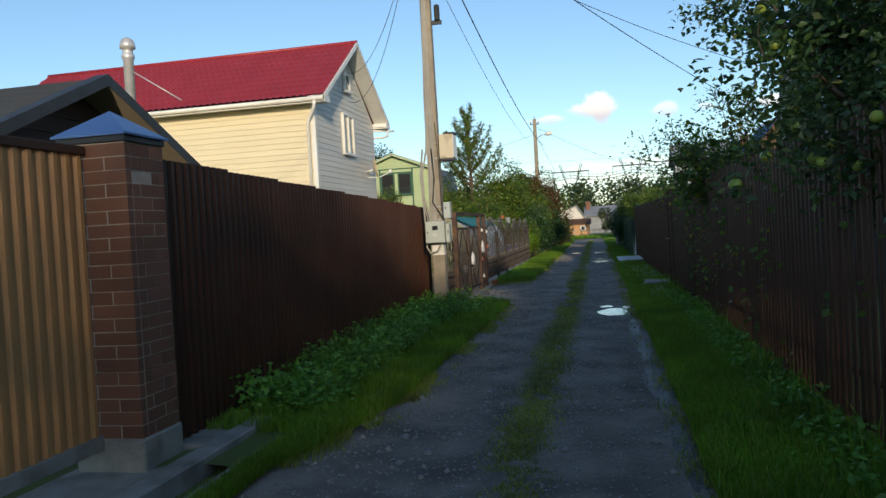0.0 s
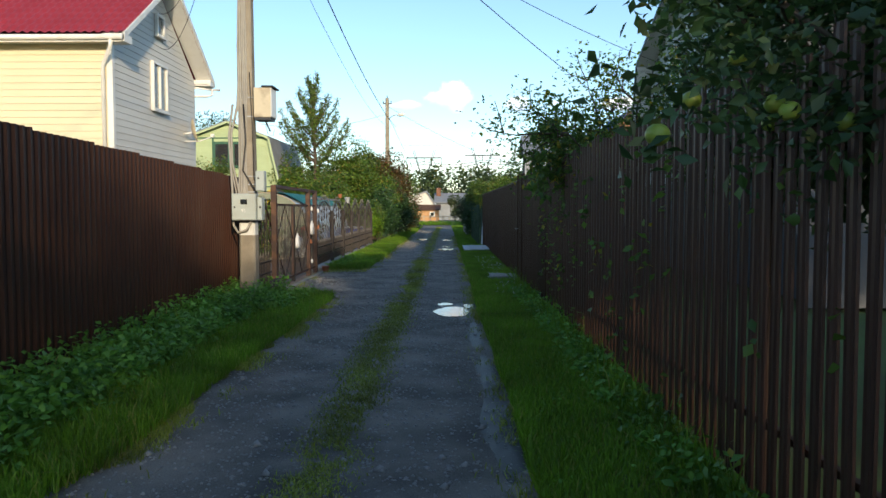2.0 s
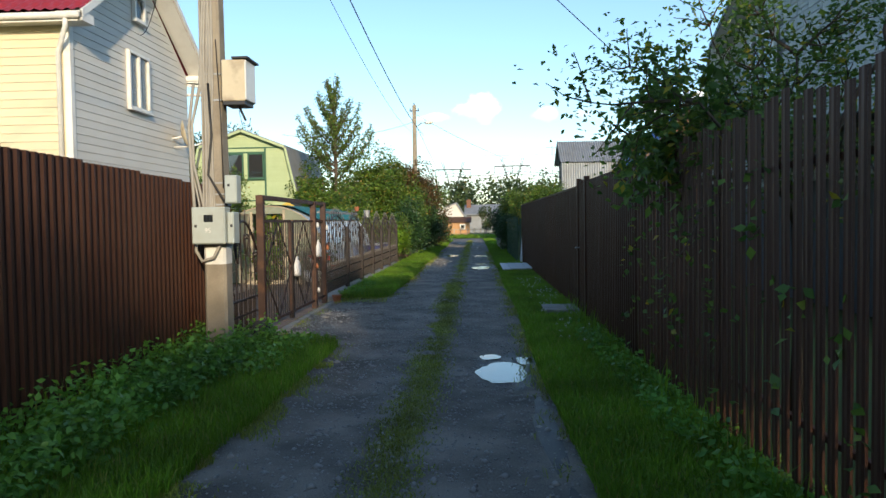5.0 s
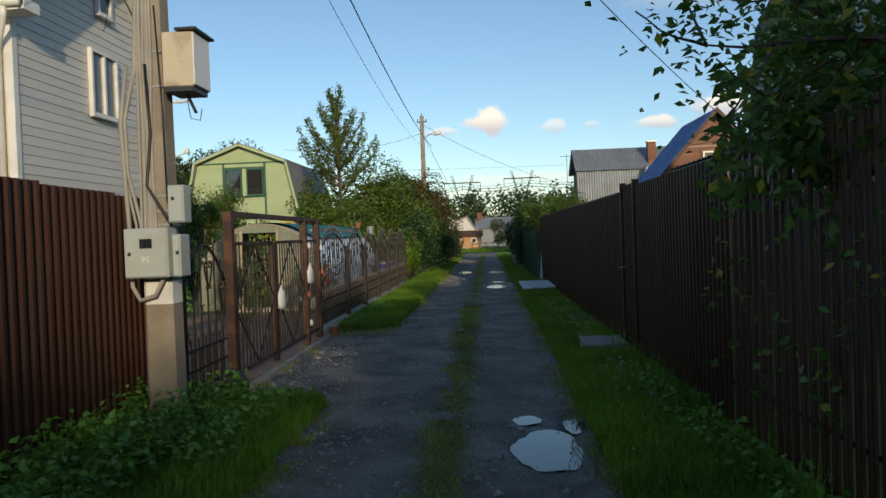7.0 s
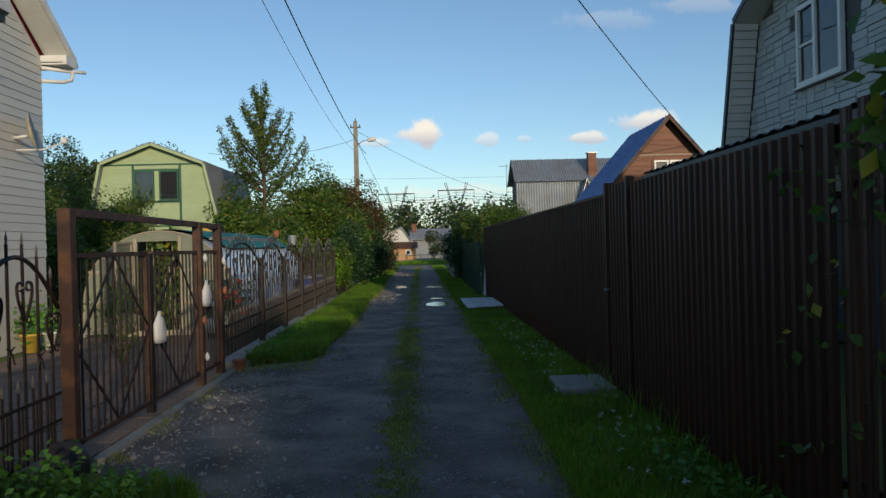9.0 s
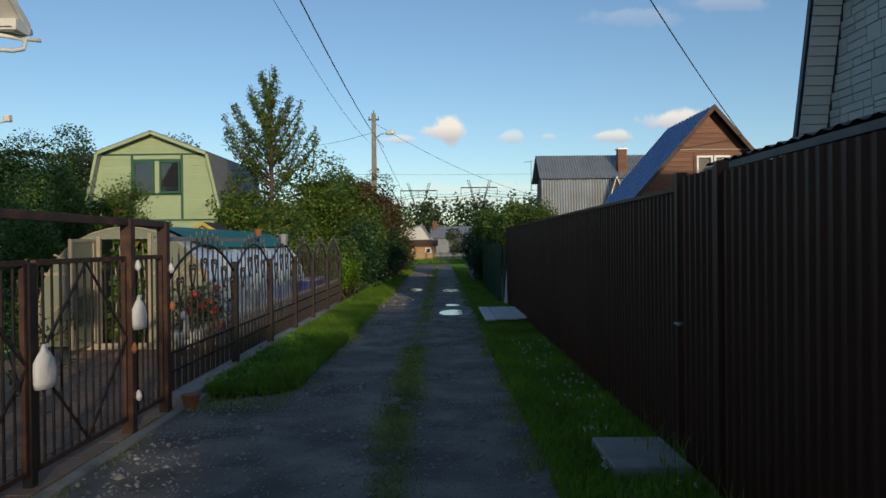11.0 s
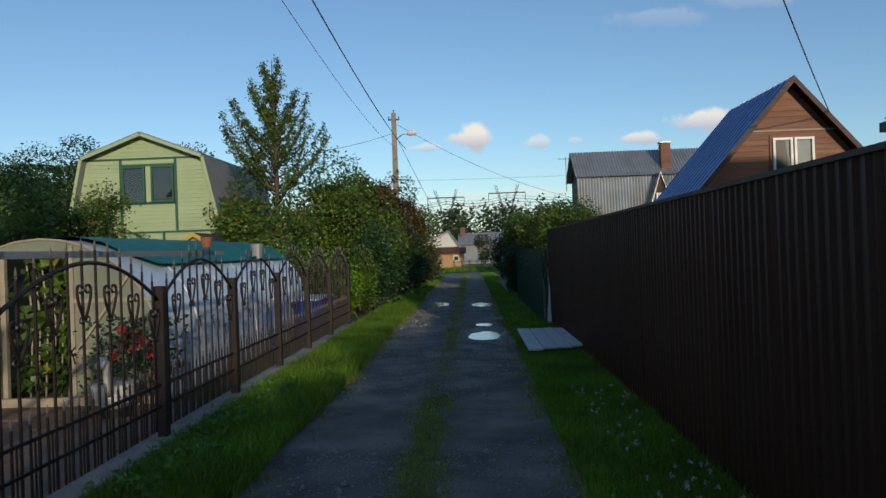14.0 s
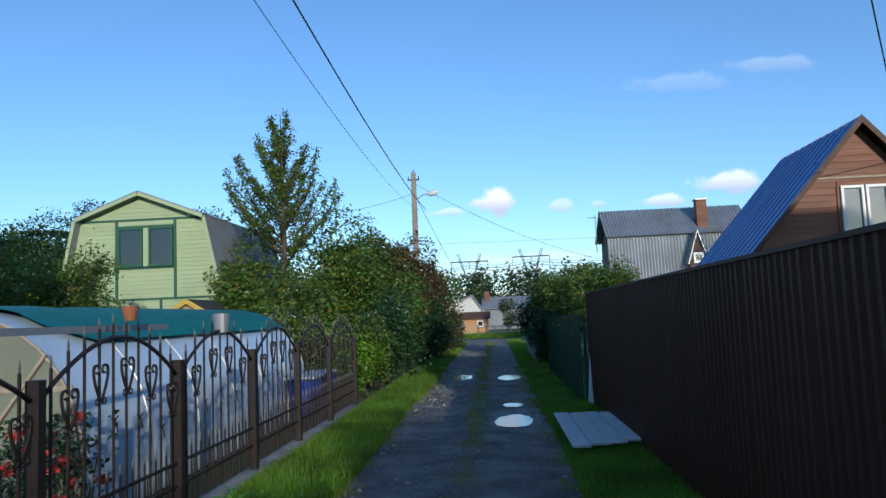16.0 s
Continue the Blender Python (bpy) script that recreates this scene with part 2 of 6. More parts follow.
# ---- helpers of this scene ----
def thing(name, loc, label, category, group=""):
    ob = new(name)
    ob.location = loc
    ob.empty_display_size = 0.1
    return tagged(ob, label, category, group)


def under(ob, parent):
    """Parents ob so that its own coordinates stay those of the world."""
    ob.parent = parent
    if parent.parent is None:
        ob.matrix_parent_inverse = parent.matrix_basis.inverted()
    return ob


def finish(name, me, material, parent=None, label="", smooth=False):
    if material is not None and not me.materials:
        me.materials.append(material)
    if smooth:
        me.polygons.foreach_set("use_smooth", [True] * len(me.polygons))
    ob = new(name, me)
    if label:
        ob["label"] = label
    return under(ob, parent) if parent is not None else ob


def part(name, bm, material, parent=None, label="", smooth=False):
    me = bpy.data.meshes.new(name)
    bm.to_mesh(me)
    bm.free()
    return finish(name, me, material, parent, label, smooth)


def raw(name, verts, faces, material, parent=None, label="", smooth=False):
    me = bpy.data.meshes.new(name)
    me.from_pydata([tuple(v) for v in verts], [], [tuple(f) for f in faces])
    me.update()
    return finish(name, me, material, parent, label, smooth)


def piece(name, me, parent, m):
    """One more object on a shared mesh."""
    ob = new(name, me)
    under(ob, parent)
    ob.matrix_basis = m
    return ob


def box(x0, y0, z0, x1, y1, z1, bevel=0.0, bm=None):
    bm = bm or bmesh.new()
    r = bmesh.ops.create_cube(bm, size=1)
    bmesh.ops.scale(bm, vec=(x1 - x0, y1 - y0, z1 - z0), verts=r["verts"])
    bmesh.ops.translate(bm, vec=((x0 + x1) / 2, (y0 + y1) / 2, (z0 + z1) / 2), verts=r["verts"])
    if bevel:
        edges = list({e for v in r["verts"] for e in v.link_edges})
        bmesh.ops.bevel(bm, geom=edges, offset=bevel, segments=1, affect="EDGES")
    return bm


def tube(points, radii, sides=6):
    """A tapered tube through points, as vertices and faces."""
    pts = [Vector(p) for p in points]
    verts, faces = [], []
    for i, p in enumerate(pts):
        d = (pts[min(i + 1, len(pts) - 1)] - pts[max(i - 1, 0)]).normalized()
        a = d.orthogonal().normalized() if i == 0 else (a - a.dot(d) * d).normalized()
        b = d.cross(a)
        r = radii[i] if isinstance(radii, (list, tuple)) else radii
        for k in range(sides):
            w = 2 * math.pi * k / sides
            verts.append(p + r * (math.cos(w) * a + math.sin(w) * b))
    for i in range(len(pts) - 1):
        for k in range(sides):
            k2 = (k + 1) % sides
            faces.append((i * sides + k, i * sides + k2, (i + 1) * sides + k2, (i + 1) * sides + k))
    faces.append(tuple(range(sides))[::-1])
    faces.append(tuple((len(pts) - 1) * sides + k for k in range(sides)))
    return verts, faces


def pipe(name, points, r, material, parent=None, label="", sides=8):
    v, f = tube(points, r, sides)
    return raw(name, v, f, material, parent, label, True)


def sag(a, b, drop, n=14):
    a, b = Vector(a), Vector(b)
    return [a.lerp(b, i / n) - Vector((0, 0, drop * 4 * (i / n) * (1 - i / n))) for i in range(n + 1)]


def lathe(profile, sides=16):
    """Turns (radius, z) round the z axis."""
    verts, faces = [], []
    for r, z in profile:
        for k in range(sides):
            w = 2 * math.pi * k / sides
            verts.append((r * math.cos(w), r * math.sin(w), z))
    for i in range(len(profile) - 1):
        for k in range(sides):
            k2 = (k + 1) % sides
            faces.append((i * sides + k, i * sides + k2, (i + 1) * sides + k2, (i + 1) * sides + k))
    faces.append(tuple(range(sides))[::-1])
    faces.append(tuple((len(profile) - 1) * sides + k for k in range(sides)))
    return verts, faces


def profile_sheet(width, height, pitch, depth, thick=0.002, flat=0.3):
    """A trapezoid-ribbed steel sheet: runs along y, stands along z, ribs out to +x."""
    pts, y = [], 0.0
    f, s = pitch * flat, pitch * (0.5 - flat)
    while y < width - 1e-6:
        for dy, x in ((0, 0), (f, 0), (f + s, depth), (2 * f + s, depth)):
            if y + dy <= width:
                pts.append((x, y + dy))
        y += pitch
    pts.append((0, width))
    verts, faces, n = [], [], len(pts)
    for z in (0, height):
        verts += [(x, y, z) for x, y in pts] + [(x - thick, y, z) for x, y in pts]
    for i in range(n - 1):
        faces += [(i, i + 1, 2 * n + i + 1, 2 * n + i), (n + i + 1, n + i, 3 * n + i, 3 * n + i + 1), (2 * n + i, 2 * n + i + 1, 3 * n + i + 1, 3 * n + i)]
    return verts, faces


def leaf_mesh(pos, size, rng, up=0.35, ratio=0.55, droop=0.0):
    """Folded leaves of two triangles at the places pos."""
    n = len(pos)
    pos = np.asarray(pos, float)
    d = rng.normal(size=(n, 3))
    d[:, 2] = d[:, 2] * 0.6 - droop
    d /= np.linalg.norm(d, axis=1)[:, None]
    nm = rng.normal(size=(n, 3)) * 0.8
    nm[:, 2] += up * 2
    side = np.cross(d, nm)
    side /= np.linalg.norm(side, axis=1)[:, None] + 1e-9
    nn = np.cross(side, d)
    s = (size * rng.uniform(0.6, 1.25, n))[:, None]
    mid = pos + d * s * 0.45
    v = np.stack([pos, mid + side * s * ratio * 0.5 + nn * s * 0.12, pos + d * s, mid - side * s * ratio * 0.5 + nn * s * 0.12], 1).reshape(-1, 3)
    i = np.arange(n)[:, None] * 4
    f = np.concatenate([i + np.array([[0, 1, 2]]), i + np.array([[0, 2, 3]])], 0)
    return v, f


def big_mesh(name, v, f, material, parent=None, label="", kind=""):
    """A mesh from arrays of triangles."""
    me = bpy.data.meshes.new(name)
    v, f = np.asarray(v, np.float32), np.asarray(f, np.int32)
    me.vertices.add(len(v))
    me.vertices.foreach_set("co", v.ravel())
    me.loops.add(f.size)
    me.loops.foreach_set("vertex_index", f.ravel())
    me.polygons.add(len(f))
    me.polygons.foreach_set("loop_start", np.arange(0, f.size, 3, dtype=np.int32))
    me.update(calc_edges=True)
    ob = finish(name, me, material, parent, label)
    if kind:
        ob["kind"] = kind
    return ob


def grow(rng, start, way, length, radius, level, tubes, anchors, rise=0.25, spread=0.8, kids=5, shrink=0.55, wob=0.16):
    """A limb with its side limbs; the thin ends give places for leaves."""
    n = 5
    p, d, pts = Vector(start), Vector(way).normalized(), [Vector(start)]
    for _ in range(n):
        d = (d + Vector(rng.normal(size=3)) * wob + Vector((0, 0, rise * 0.3))).normalized()
        p = p + d * length / n
        pts.append(p.copy())
    tubes.append((pts, [max(radius * (1 - 0.75 * i / n), 0.004) for i in range(n + 1)]))
    if level == 0:
        for a, b in zip(pts, pts[1:]):
            anchors += [a.lerp(b, k) for k in (0.25, 0.6, 0.95)]
        return
    for k in range(kids):
        i = 1 + int(rng.integers(0, n))
        out = Vector(rng.normal(size=3))
        out = (out - out.dot(d) * d).normalized()
        grow(rng, pts[i], d * (1 - spread * 0.5) + out * spread, length * shrink * rng.uniform(0.7, 1.2), radius * 0.5, level - 1, tubes, anchors, rise, spread, kids, shrink, wob)
    anchors += pts[-2:]


def tree(name, label, base, trunk_h, limbs, leaf, per, size, seed, radius=0.1, level=2, rise=0.25, spread=0.8, kids=5, scatter=0.12, shrink=0.55, keep=None, droop=0.2, wob=0.16):
    """A tree: a tapered trunk with limbs and a crown of single leaves. limbs: (height share, way, length)."""
    rng = np.random.default_rng(seed)
    ob = thing(name, base, label, "tree" if "tree" in name else "bush")
    b = Vector(base)
    tubes, anchors = [], []
    tubes.append(([b, b + Vector((0.03, 0.02, trunk_h * 0.5)), b + Vector((0, 0.05, trunk_h))], [radius, radius * 0.8, radius * 0.55]))
    for h, way, length in limbs:
        grow(rng, b + Vector((0, 0.03, trunk_h * h)), way, length, radius * 0.5, level, tubes, anchors, rise, spread, kids, shrink, wob)
    if keep is not None:
        tubes = [q for k, q in enumerate(tubes) if k == 0 or keep(np.array([tuple(p) for p in q[0][2:]])).all()]
    verts, faces = [], []
    for pts, rad in tubes:
        v, f = tube(pts, rad, 5)
        o = len(verts)
        verts += v
        faces += [tuple(i + o for i in q) for q in f]
    raw("trunk", verts, faces, M["bark"], ob, "grey-brown bark", True)
    a = np.array([tuple(p) for p in anchors])
    if keep is not None:
        a = a[keep(a)]
    pos = np.repeat(a, per, 0) + rng.normal(size=(len(a) * per, 3)) * scatter
    v, f = leaf_mesh(pos, size, rng, droop=droop)
    big_mesh("crown", v, f, leaf, ob, kind="")
    return ob, a, rng


def shrub(name, label, centre, radii, n, size, leaf, seed, lumps=9, stems=5, category="bush"):
    """A bush: stems and an uneven crown built of many leafy lumps."""
    rng = np.random.default_rng(seed)
    c, r = np.array(centre, float), np.array(radii, float)
    foot = 0 if category == "tree" else max(c[2] - r[2], 0)
    ob = thing(name, (c[0], c[1], foot), label, category)
    verts, faces = [], []
    for _ in range(stems):
        top = c + rng.uniform(-0.6, 0.6, 3) * r
        v, f = tube([(c[0] + rng.normal() * 0.15, c[1] + rng.normal() * 0.15, foot - 0.05), tuple((c + top) / 2 - (0, 0, r[2] * 0.3)), tuple(top)], [0.04, 0.03, 0.01], 5)
        o = len(verts)
        verts += v
        faces += [tuple(i + o for i in q) for q in f]
    raw("stems", verts, faces, M["bark"], ob, "thin brown stems", True)
    d = rng.normal(size=(lumps, 3))
    d /= np.linalg.norm(d, axis=1)[:, None]
    lc = c + d * r * rng.uniform(0.45, 0.85, (lumps, 1))
    lr = r.mean() * rng.uniform(0.28, 0.55, lumps)
    k = rng.integers(0, lumps, n)
    q = rng.normal(size=(n, 3))
    q /= np.linalg.norm(q, axis=1)[:, None]
    pos = lc[k] + q * (lr[k] * rng.uniform(0.3, 1.04, n) ** 0.6)[:, None]
    core = rng.random(n) < 0.25
    pos[core] = c + rng.normal(size=(core.sum(), 3)).clip(-1.2, 1.2) * r * 0.42
    pos = pos[pos[:, 2] > 0.05]
    v, f = leaf_mesh(pos, size, rng)
    big_mesh("crown", v, f, leaf, ob)
    return ob


def grass(name, label, spots, height, seed, material, width=0.006, lean=0.35):
    """Bent blades at the ground places spots (n x 3)."""
    rng = np.random.default_rng(seed)
    n = len(spots)
    h = (height * rng.uniform(0.45, 1.25, n))[:, None]
    w = rng.uniform(0, 2 * np.pi, n)
    side = np.stack([np.cos(w), np.sin(w), np.zeros(n)], 1) * width
    bend = rng.normal(size=(n, 3)) * lean
    bend[:, 2] = 0
    up = np.array([0, 0, 1.0])
    mid = spots + up * h * 0.55 + bend * h * 0.35
    tip = spots + up * h * (1 - 0.3 * np.abs(bend).sum(1, keepdims=True)).clip(0.4) + bend * h
    v = np.stack([spots - side, spots + side, mid + side * 0.8, mid - side * 0.8, tip], 1).reshape(-1, 3)
    i = np.arange(n)[:, None] * 5
    f = np.concatenate([i + np.array([[0, 1, 2]]), i + np.array([[0, 2, 3]]), i + np.array([[3, 2, 4]])], 0)
    ob = big_mesh(name, v, f, material)
    return tagged(ob, label, "grass", kind="stuff")


def board_wall(name, parent, origin, along, out, rows, pitch, span, holes, material, thick=0.02):
    """Lapped boards, each a piece: span(z) gives the two ends along the wall at height z; holes are (u0, u1, z0, z1)."""
    o, a, e = Vector(origin), Vector(along), Vector(out)
    z0, z1 = rows
    z = z0
    while z < z1 - 0.01:
        zt = min(z + pitch, z1)
        zm = (z + zt) / 2
        u0, u1 = span(zt)
        parts = [(u0, u1)] if u1 - u0 > 0.03 else []
        for h0, h1, k0, k1 in holes:
            if k0 < zm < k1:
                parts = [q for s0, s1 in parts for q in ((s0, min(s1, h0)), (max(s0, h1), s1)) if q[1] - q[0] > 0.02]
        for s0, s1 in parts:
            v = [o + a * u + e * d + Vector((0, 0, h)) for u in (s0, s1) for d, h in ((0.002, z), (thick, z), (thick * 0.45, zt - 0.006), (0.002, zt - 0.004))]
            raw(name, v, [(0, 1, 2, 3), (7, 6, 5, 4), (1, 5, 6, 2), (0, 4, 5, 1), (3, 2, 6, 7)], material, parent)
        z = zt


def window(parent, c, along, out, w, h, frame_mat, mullions=(0.5,), bar=0.06, curtain=True, transom=None):
    """A window part with its frame bars, panes and sill; c is the middle on the wall's face."""
    c, a, e = Vector(c), Vector(along), Vector(out)
    up = Vector((0, 0, 1))

    def slab(u0, u1, k0, k1, d0, d1):
        v = [c + a * u + up * k + e * d for d in (d0, d1) for u, k in ((u0, k0), (u1, k0), (u1, k1), (u0, k1))]
        return v, [(0, 1, 2, 3), (4, 5, 6, 7), (0, 1, 5, 4), (1, 2, 6, 5), (2, 3, 7, 6), (3, 0, 4, 7)]
    win = raw("window", *slab(-w / 2, w / 2, -h / 2, h / 2, -0.06, -0.04), M["curtain"] if curtain else M["darktrim"], parent, "window with pale curtains" if curtain else "dark window")
    for q in ((-w / 2, w / 2, h / 2 - bar, h / 2), (-w / 2, w / 2, -h / 2, -h / 2 + bar), (-w / 2, -w / 2 + bar, -h / 2 + bar, h / 2 - bar), (w / 2 - bar, w / 2, -h / 2 + bar, h / 2 - bar)):
        raw("frame_bar", *slab(*q, -0.04, 0.035), frame_mat, win)
    xs = [-w / 2 + bar] + [-w / 2 + m * w for m in mullions] + [w / 2 - bar]
    for m in mullions:
        u = -w / 2 + m * w
        raw("mullion", *slab(u - bar / 2, u + bar / 2, -h / 2 + bar, h / 2 - bar, -0.04, 0.03), frame_mat, win)
    if transom:
        k = -h / 2 + transom * h
        raw("transom", *slab(-w / 2 + bar, xs[1] - bar / 2, k - 0.02, k + 0.02, -0.035, 0.025), frame_mat, win)
    for x0, x1 in zip(xs, xs[1:]):
        pane = raw("pane", *slab(x0, x1, -h / 2 + bar, h / 2 - bar, -0.02, -0.012), M["glassy"], win)
        pane.visible_shadow = False
    raw("sill", *slab(-w / 2 - 0.04, w / 2 + 0.04, -h / 2 - 0.03, -h / 2, -0.02, 0.07), frame_mat, win)
    return win


def glass_mat():
    m = bpy.data.materials.new("clear_window_glass")
    m.use_nodes = True
    n, l = m.node_tree.nodes, m.node_tree.links
    tr, gl, fr, ms = n.new("ShaderNodeBsdfTransparent"), n.new("ShaderNodeBsdfGlossy"), n.new("ShaderNodeFresnel"), n.new("ShaderNodeMixShader")
    tr.inputs[0].default_value = (0.75, 0.8, 0.82, 1)
    gl.inputs["Roughness"].default_value = 0.02
    fr.inputs[0].default_value = 1.7
    l.new(fr.outputs[0], ms.inputs[0])
    l.new(tr.outputs[0], ms.inputs[1])
    l.new(gl.outputs[0], ms.inputs[2])
    l.new(ms.outputs[0], n["Material Output"].inputs["Surface"])
    return m


M["glassy"] = glass_mat()

# ---- ground, lane, verges ----
R = np.random.default_rng(5)
ground = raw("ground", [(-3000, -3000, -0.05), (3000, -3000, -0.05), (3000, 3000, -0.05), (-3000, 3000, -0.05)], [(0, 1, 2, 3)], M["soil"])
tagged(ground, "grassy soil stretching between the plots", "ground", kind="structure")

PUDDLES = [(0.2, 14.82, 0.28, 0.50), (0.07, 15.72, 0.13, 0.15), (0.47, 15.5, 0.10, 0.24),
           (0.05, 32.4, 0.34, 0.75), (0.08, 34.6, 0.2, 0.35), (0.12, 41.0, 0.32, 0.8), (-1.25, 41.6, 0.30, 0.9), (-1.2, 36.8, 0.12, 0.3)]


def step(y, y0, y1):
    u = max(0.0, min(1.0, (y - y0) / (y1 - y0)))
    return u * u * (3 - 2 * u)


def lane_left(y):
    edge = -1.92 + 0.035 * math.sin(y * 0.5) + 0.03 * noise.noise((y * 0.9, 0, 1)) - 0.0035 * max(0, y - 22)
    return edge - 0.85 * (1 - step(y, 4.2, 8.3)) - 1.02 * step(y, 16.2, 17.6) * (1 - step(y, 21.6, 22.5))


def lane_right(y):
    return 0.63 + 0.02 * math.sin(y * 0.6 + 2) + 0.025 * noise.noise((y * 0.9, 4, 1)) - 0.004 * max(0, y - 30)


def lane_height(x, y):
    z = 0.012 * noise.noise((x * 2.2, y * 1.1, 0)) + 0.006 * noise.noise((x * 9, y * 9, 3))
    z -= 0.018 * math.exp(-((x - 0.15) / 0.3) ** 2) + 0.012 * math.exp(-((x + 1.3) / 0.3) ** 2)
    for px, py, rx, ry in PUDDLES:
        d = ((x - px) / (rx * 1.25)) ** 2 + ((y - py) / (ry * 1.25)) ** 2
        if d < 4:
            z -= 0.055 * math.exp(-d * 1.2)
    return z


ys = np.concatenate([np.arange(-6, 26, 0.11), np.arange(26, 72, 0.22)])
cols = 30
lv, lf = [], []
for i, y in enumerate(ys):
    a, b = lane_left(y) - 0.15, lane_right(y) + 0.15
    for k in range(cols + 1):
        x = a + (b - a) * k / cols
        edge = min(k, cols - k)
        lv.append((x, y, lane_height(x, y) - (0.035 if edge == 0 else 0.0)))
    if i:
        o = (i - 1) * (cols + 1)
        lf += [(o + k, o + k + 1, o + cols + 2 + k, o + cols + 1 + k) for k in range(cols)]
road = raw("road", lv, lf, M["road"], smooth=True)
tagged(road, "grey compacted gravel lane with wheel ruts and a grassy middle", "lane", kind="structure")
cross = raw("road", [(-60, 71.5, -0.03), (60, 71.5, -0.03), (60, 75, -0.03), (-60, 75, -0.03)], [(0, 1, 2, 3)], M["road"])
tagged(cross, "gravel cross lane at the far end", "lane", kind="structure")

for k, (px, py, rx, ry) in enumerate(PUDDLES):
    n = 28
    rim = []
    for i in range(n):
        w = 2 * math.pi * i / n
        f = 1 + 0.28 * noise.noise((math.cos(w) * 1.4 + k * 3, math.sin(w) * 1.4, k)) + 0.12 * noise.noise((math.cos(w) * 4, math.sin(w) * 4, k + 9))
        rim.append((px + rx * f * math.cos(w), py + ry * f * math.sin(w), -0.024))
    ob = raw("puddle", rim + [(px, py, -0.024)], [(i, (i + 1) % n, n) for i in range(n)], M["water"])
    tagged(ob, "still rain puddle in a wheel rut, reflecting the sky", "puddle", "puddles on the lane")


for k, (px, py, rx, ry) in enumerate(((0.46, 12.6, 0.09, 0.9), (0.49, 10.6, 0.10, 0.75), (0.50, 8.7, 0.13, 1.0), (0.33, 15.1, 0.42, 1.0), (0.1, 32.6, 0.5, 1.2), (0.52, 6.6, 0.10, 0.8), (0.1, 41, 0.45, 1.2), (-1.25, 41.6, 0.42, 1.2))):
    n = 26
    v = [(px, py, lane_height(px, py) + 0.004)]
    for ring in (0.5, 1.0):
        for i in range(n):
            w = 2 * math.pi * i / n
            f = ring * (1 + 0.35 * noise.noise((math.cos(w) * 1.6 + k * 5, math.sin(w) * 1.6, k)))
            x, y = px + rx * f * math.cos(w), py + ry * f * math.sin(w)
            v.append((x, y, lane_height(x, y) + (0.007 if ring < 1 else 0.002)))
    faces = [(0, 1 + i, 1 + (i + 1) % n) for i in range(n)] + [(1 + i, 1 + n + i, 1 + n + (i + 1) % n, 1 + (i + 1) % n) for i in range(n)]
    tagged(raw("wet_patch", v, faces, M["wet"], None, "", True), "wet dark mud along the wheel rut", "wet patch", "wet patches on the lane", "structure")


def verge(name, x0, x1, y0, y1, label, lump):
    n, c = int((y1 - y0) / 0.25), 10
    v, f = [], []
    for i in range(n + 1):
        y = y0 + (y1 - y0) * i / n
        a, b = x0(y), x1(y)
        for k in range(c + 1):
            u = k / c
            v.append((a + (b - a) * u, y, -0.02 + 0.07 * math.sin(math.pi * u) ** 0.6 + lump * noise.noise(((a + (b - a) * u) * 2, y * 2, 5))))
        if i:
            o = (i - 1) * (c + 1)
            f += [(o + k, o + k + 1, o + c + 2 + k, o + c + 1 + k) for k in range(c)]
    ob = raw(name, v, f, M["soil"], smooth=True)
    return tagged(ob, label, "verge", kind="structure")


def fence_l(y):
    return -3.28 - 0.026 * (y - 6.4)


def fence_r(y):
    return 1.72 - 0.005 * y


verge("verge", lambda y: fence_l(y) - 0.1, lambda y: lane_left(y) + 0.05, 6.0, 16.9, "earth verge under thick grass and weeds", 0.02)
verge("verge", lambda y: -3.2, lambda y: lane_left(y) + 0.05, 22.3, 70, "earth verge under grass along the iron fence", 0.02)
verge("verge", lambda y: lane_right(y) - 0.05, lambda y: fence_r(y) + 0.1, -6, 70, "earth verge under short grass", 0.02)
verge("verge", lambda y: -3.2, lambda y: lane_left(y) + 0.05, -6, 4.0, "earth verge under grass", 0.02)


def spots(n, x0, x1, y0, y1, z=0.02, ok=None):
    y = R.uniform(y0, y1, n)
    u = R.random(n)
    a = np.array([x0(q) for q in y])
    b = np.array([x1(q) for q in y])
    p = np.stack([a + (b - a) * u, y, np.full(n, z)], 1)
    if ok is not None:
        p = p[np.array([ok(*q) for q in p])]
    return p


def fringe(n, edge, side, y0, y1):
    """Tufts that thin out from the lane's edge towards its middle."""
    y = R.uniform(y0, y1, n)
    x = np.array([edge(q) for q in y]) + side * (np.abs(R.normal(size=n)) * 0.13 - 0.05)
    ok = np.array([noise.noise((a * 3, b * 2.2, 8)) > -0.05 for a, b in zip(x, y)])
    return np.stack([x, y, np.full(n, -0.01)], 1)[ok]


def patchy(x, y, z):
    return noise.noise((x * 1.7, y * 0.9, 2)) + 0.55 * noise.noise((x * 6, y * 6, 4)) > -0.30 * (0.4 + R.random())


def strip(n, y0, y1):
    """Worn grass between the wheel ruts, thinning out to both sides."""
    y = R.uniform(y0, y1, n)
    x = np.array([-0.63 + 0.03 * noise.noise((q * 0.6, 7, 1)) for q in y]) + (R.normal(size=n) * 0.11).clip(-0.3, 0.3)
    p = np.stack([x, y, np.full(n, -0.01)], 1)
    return p[np.array([patchy(*q) for q in p])]


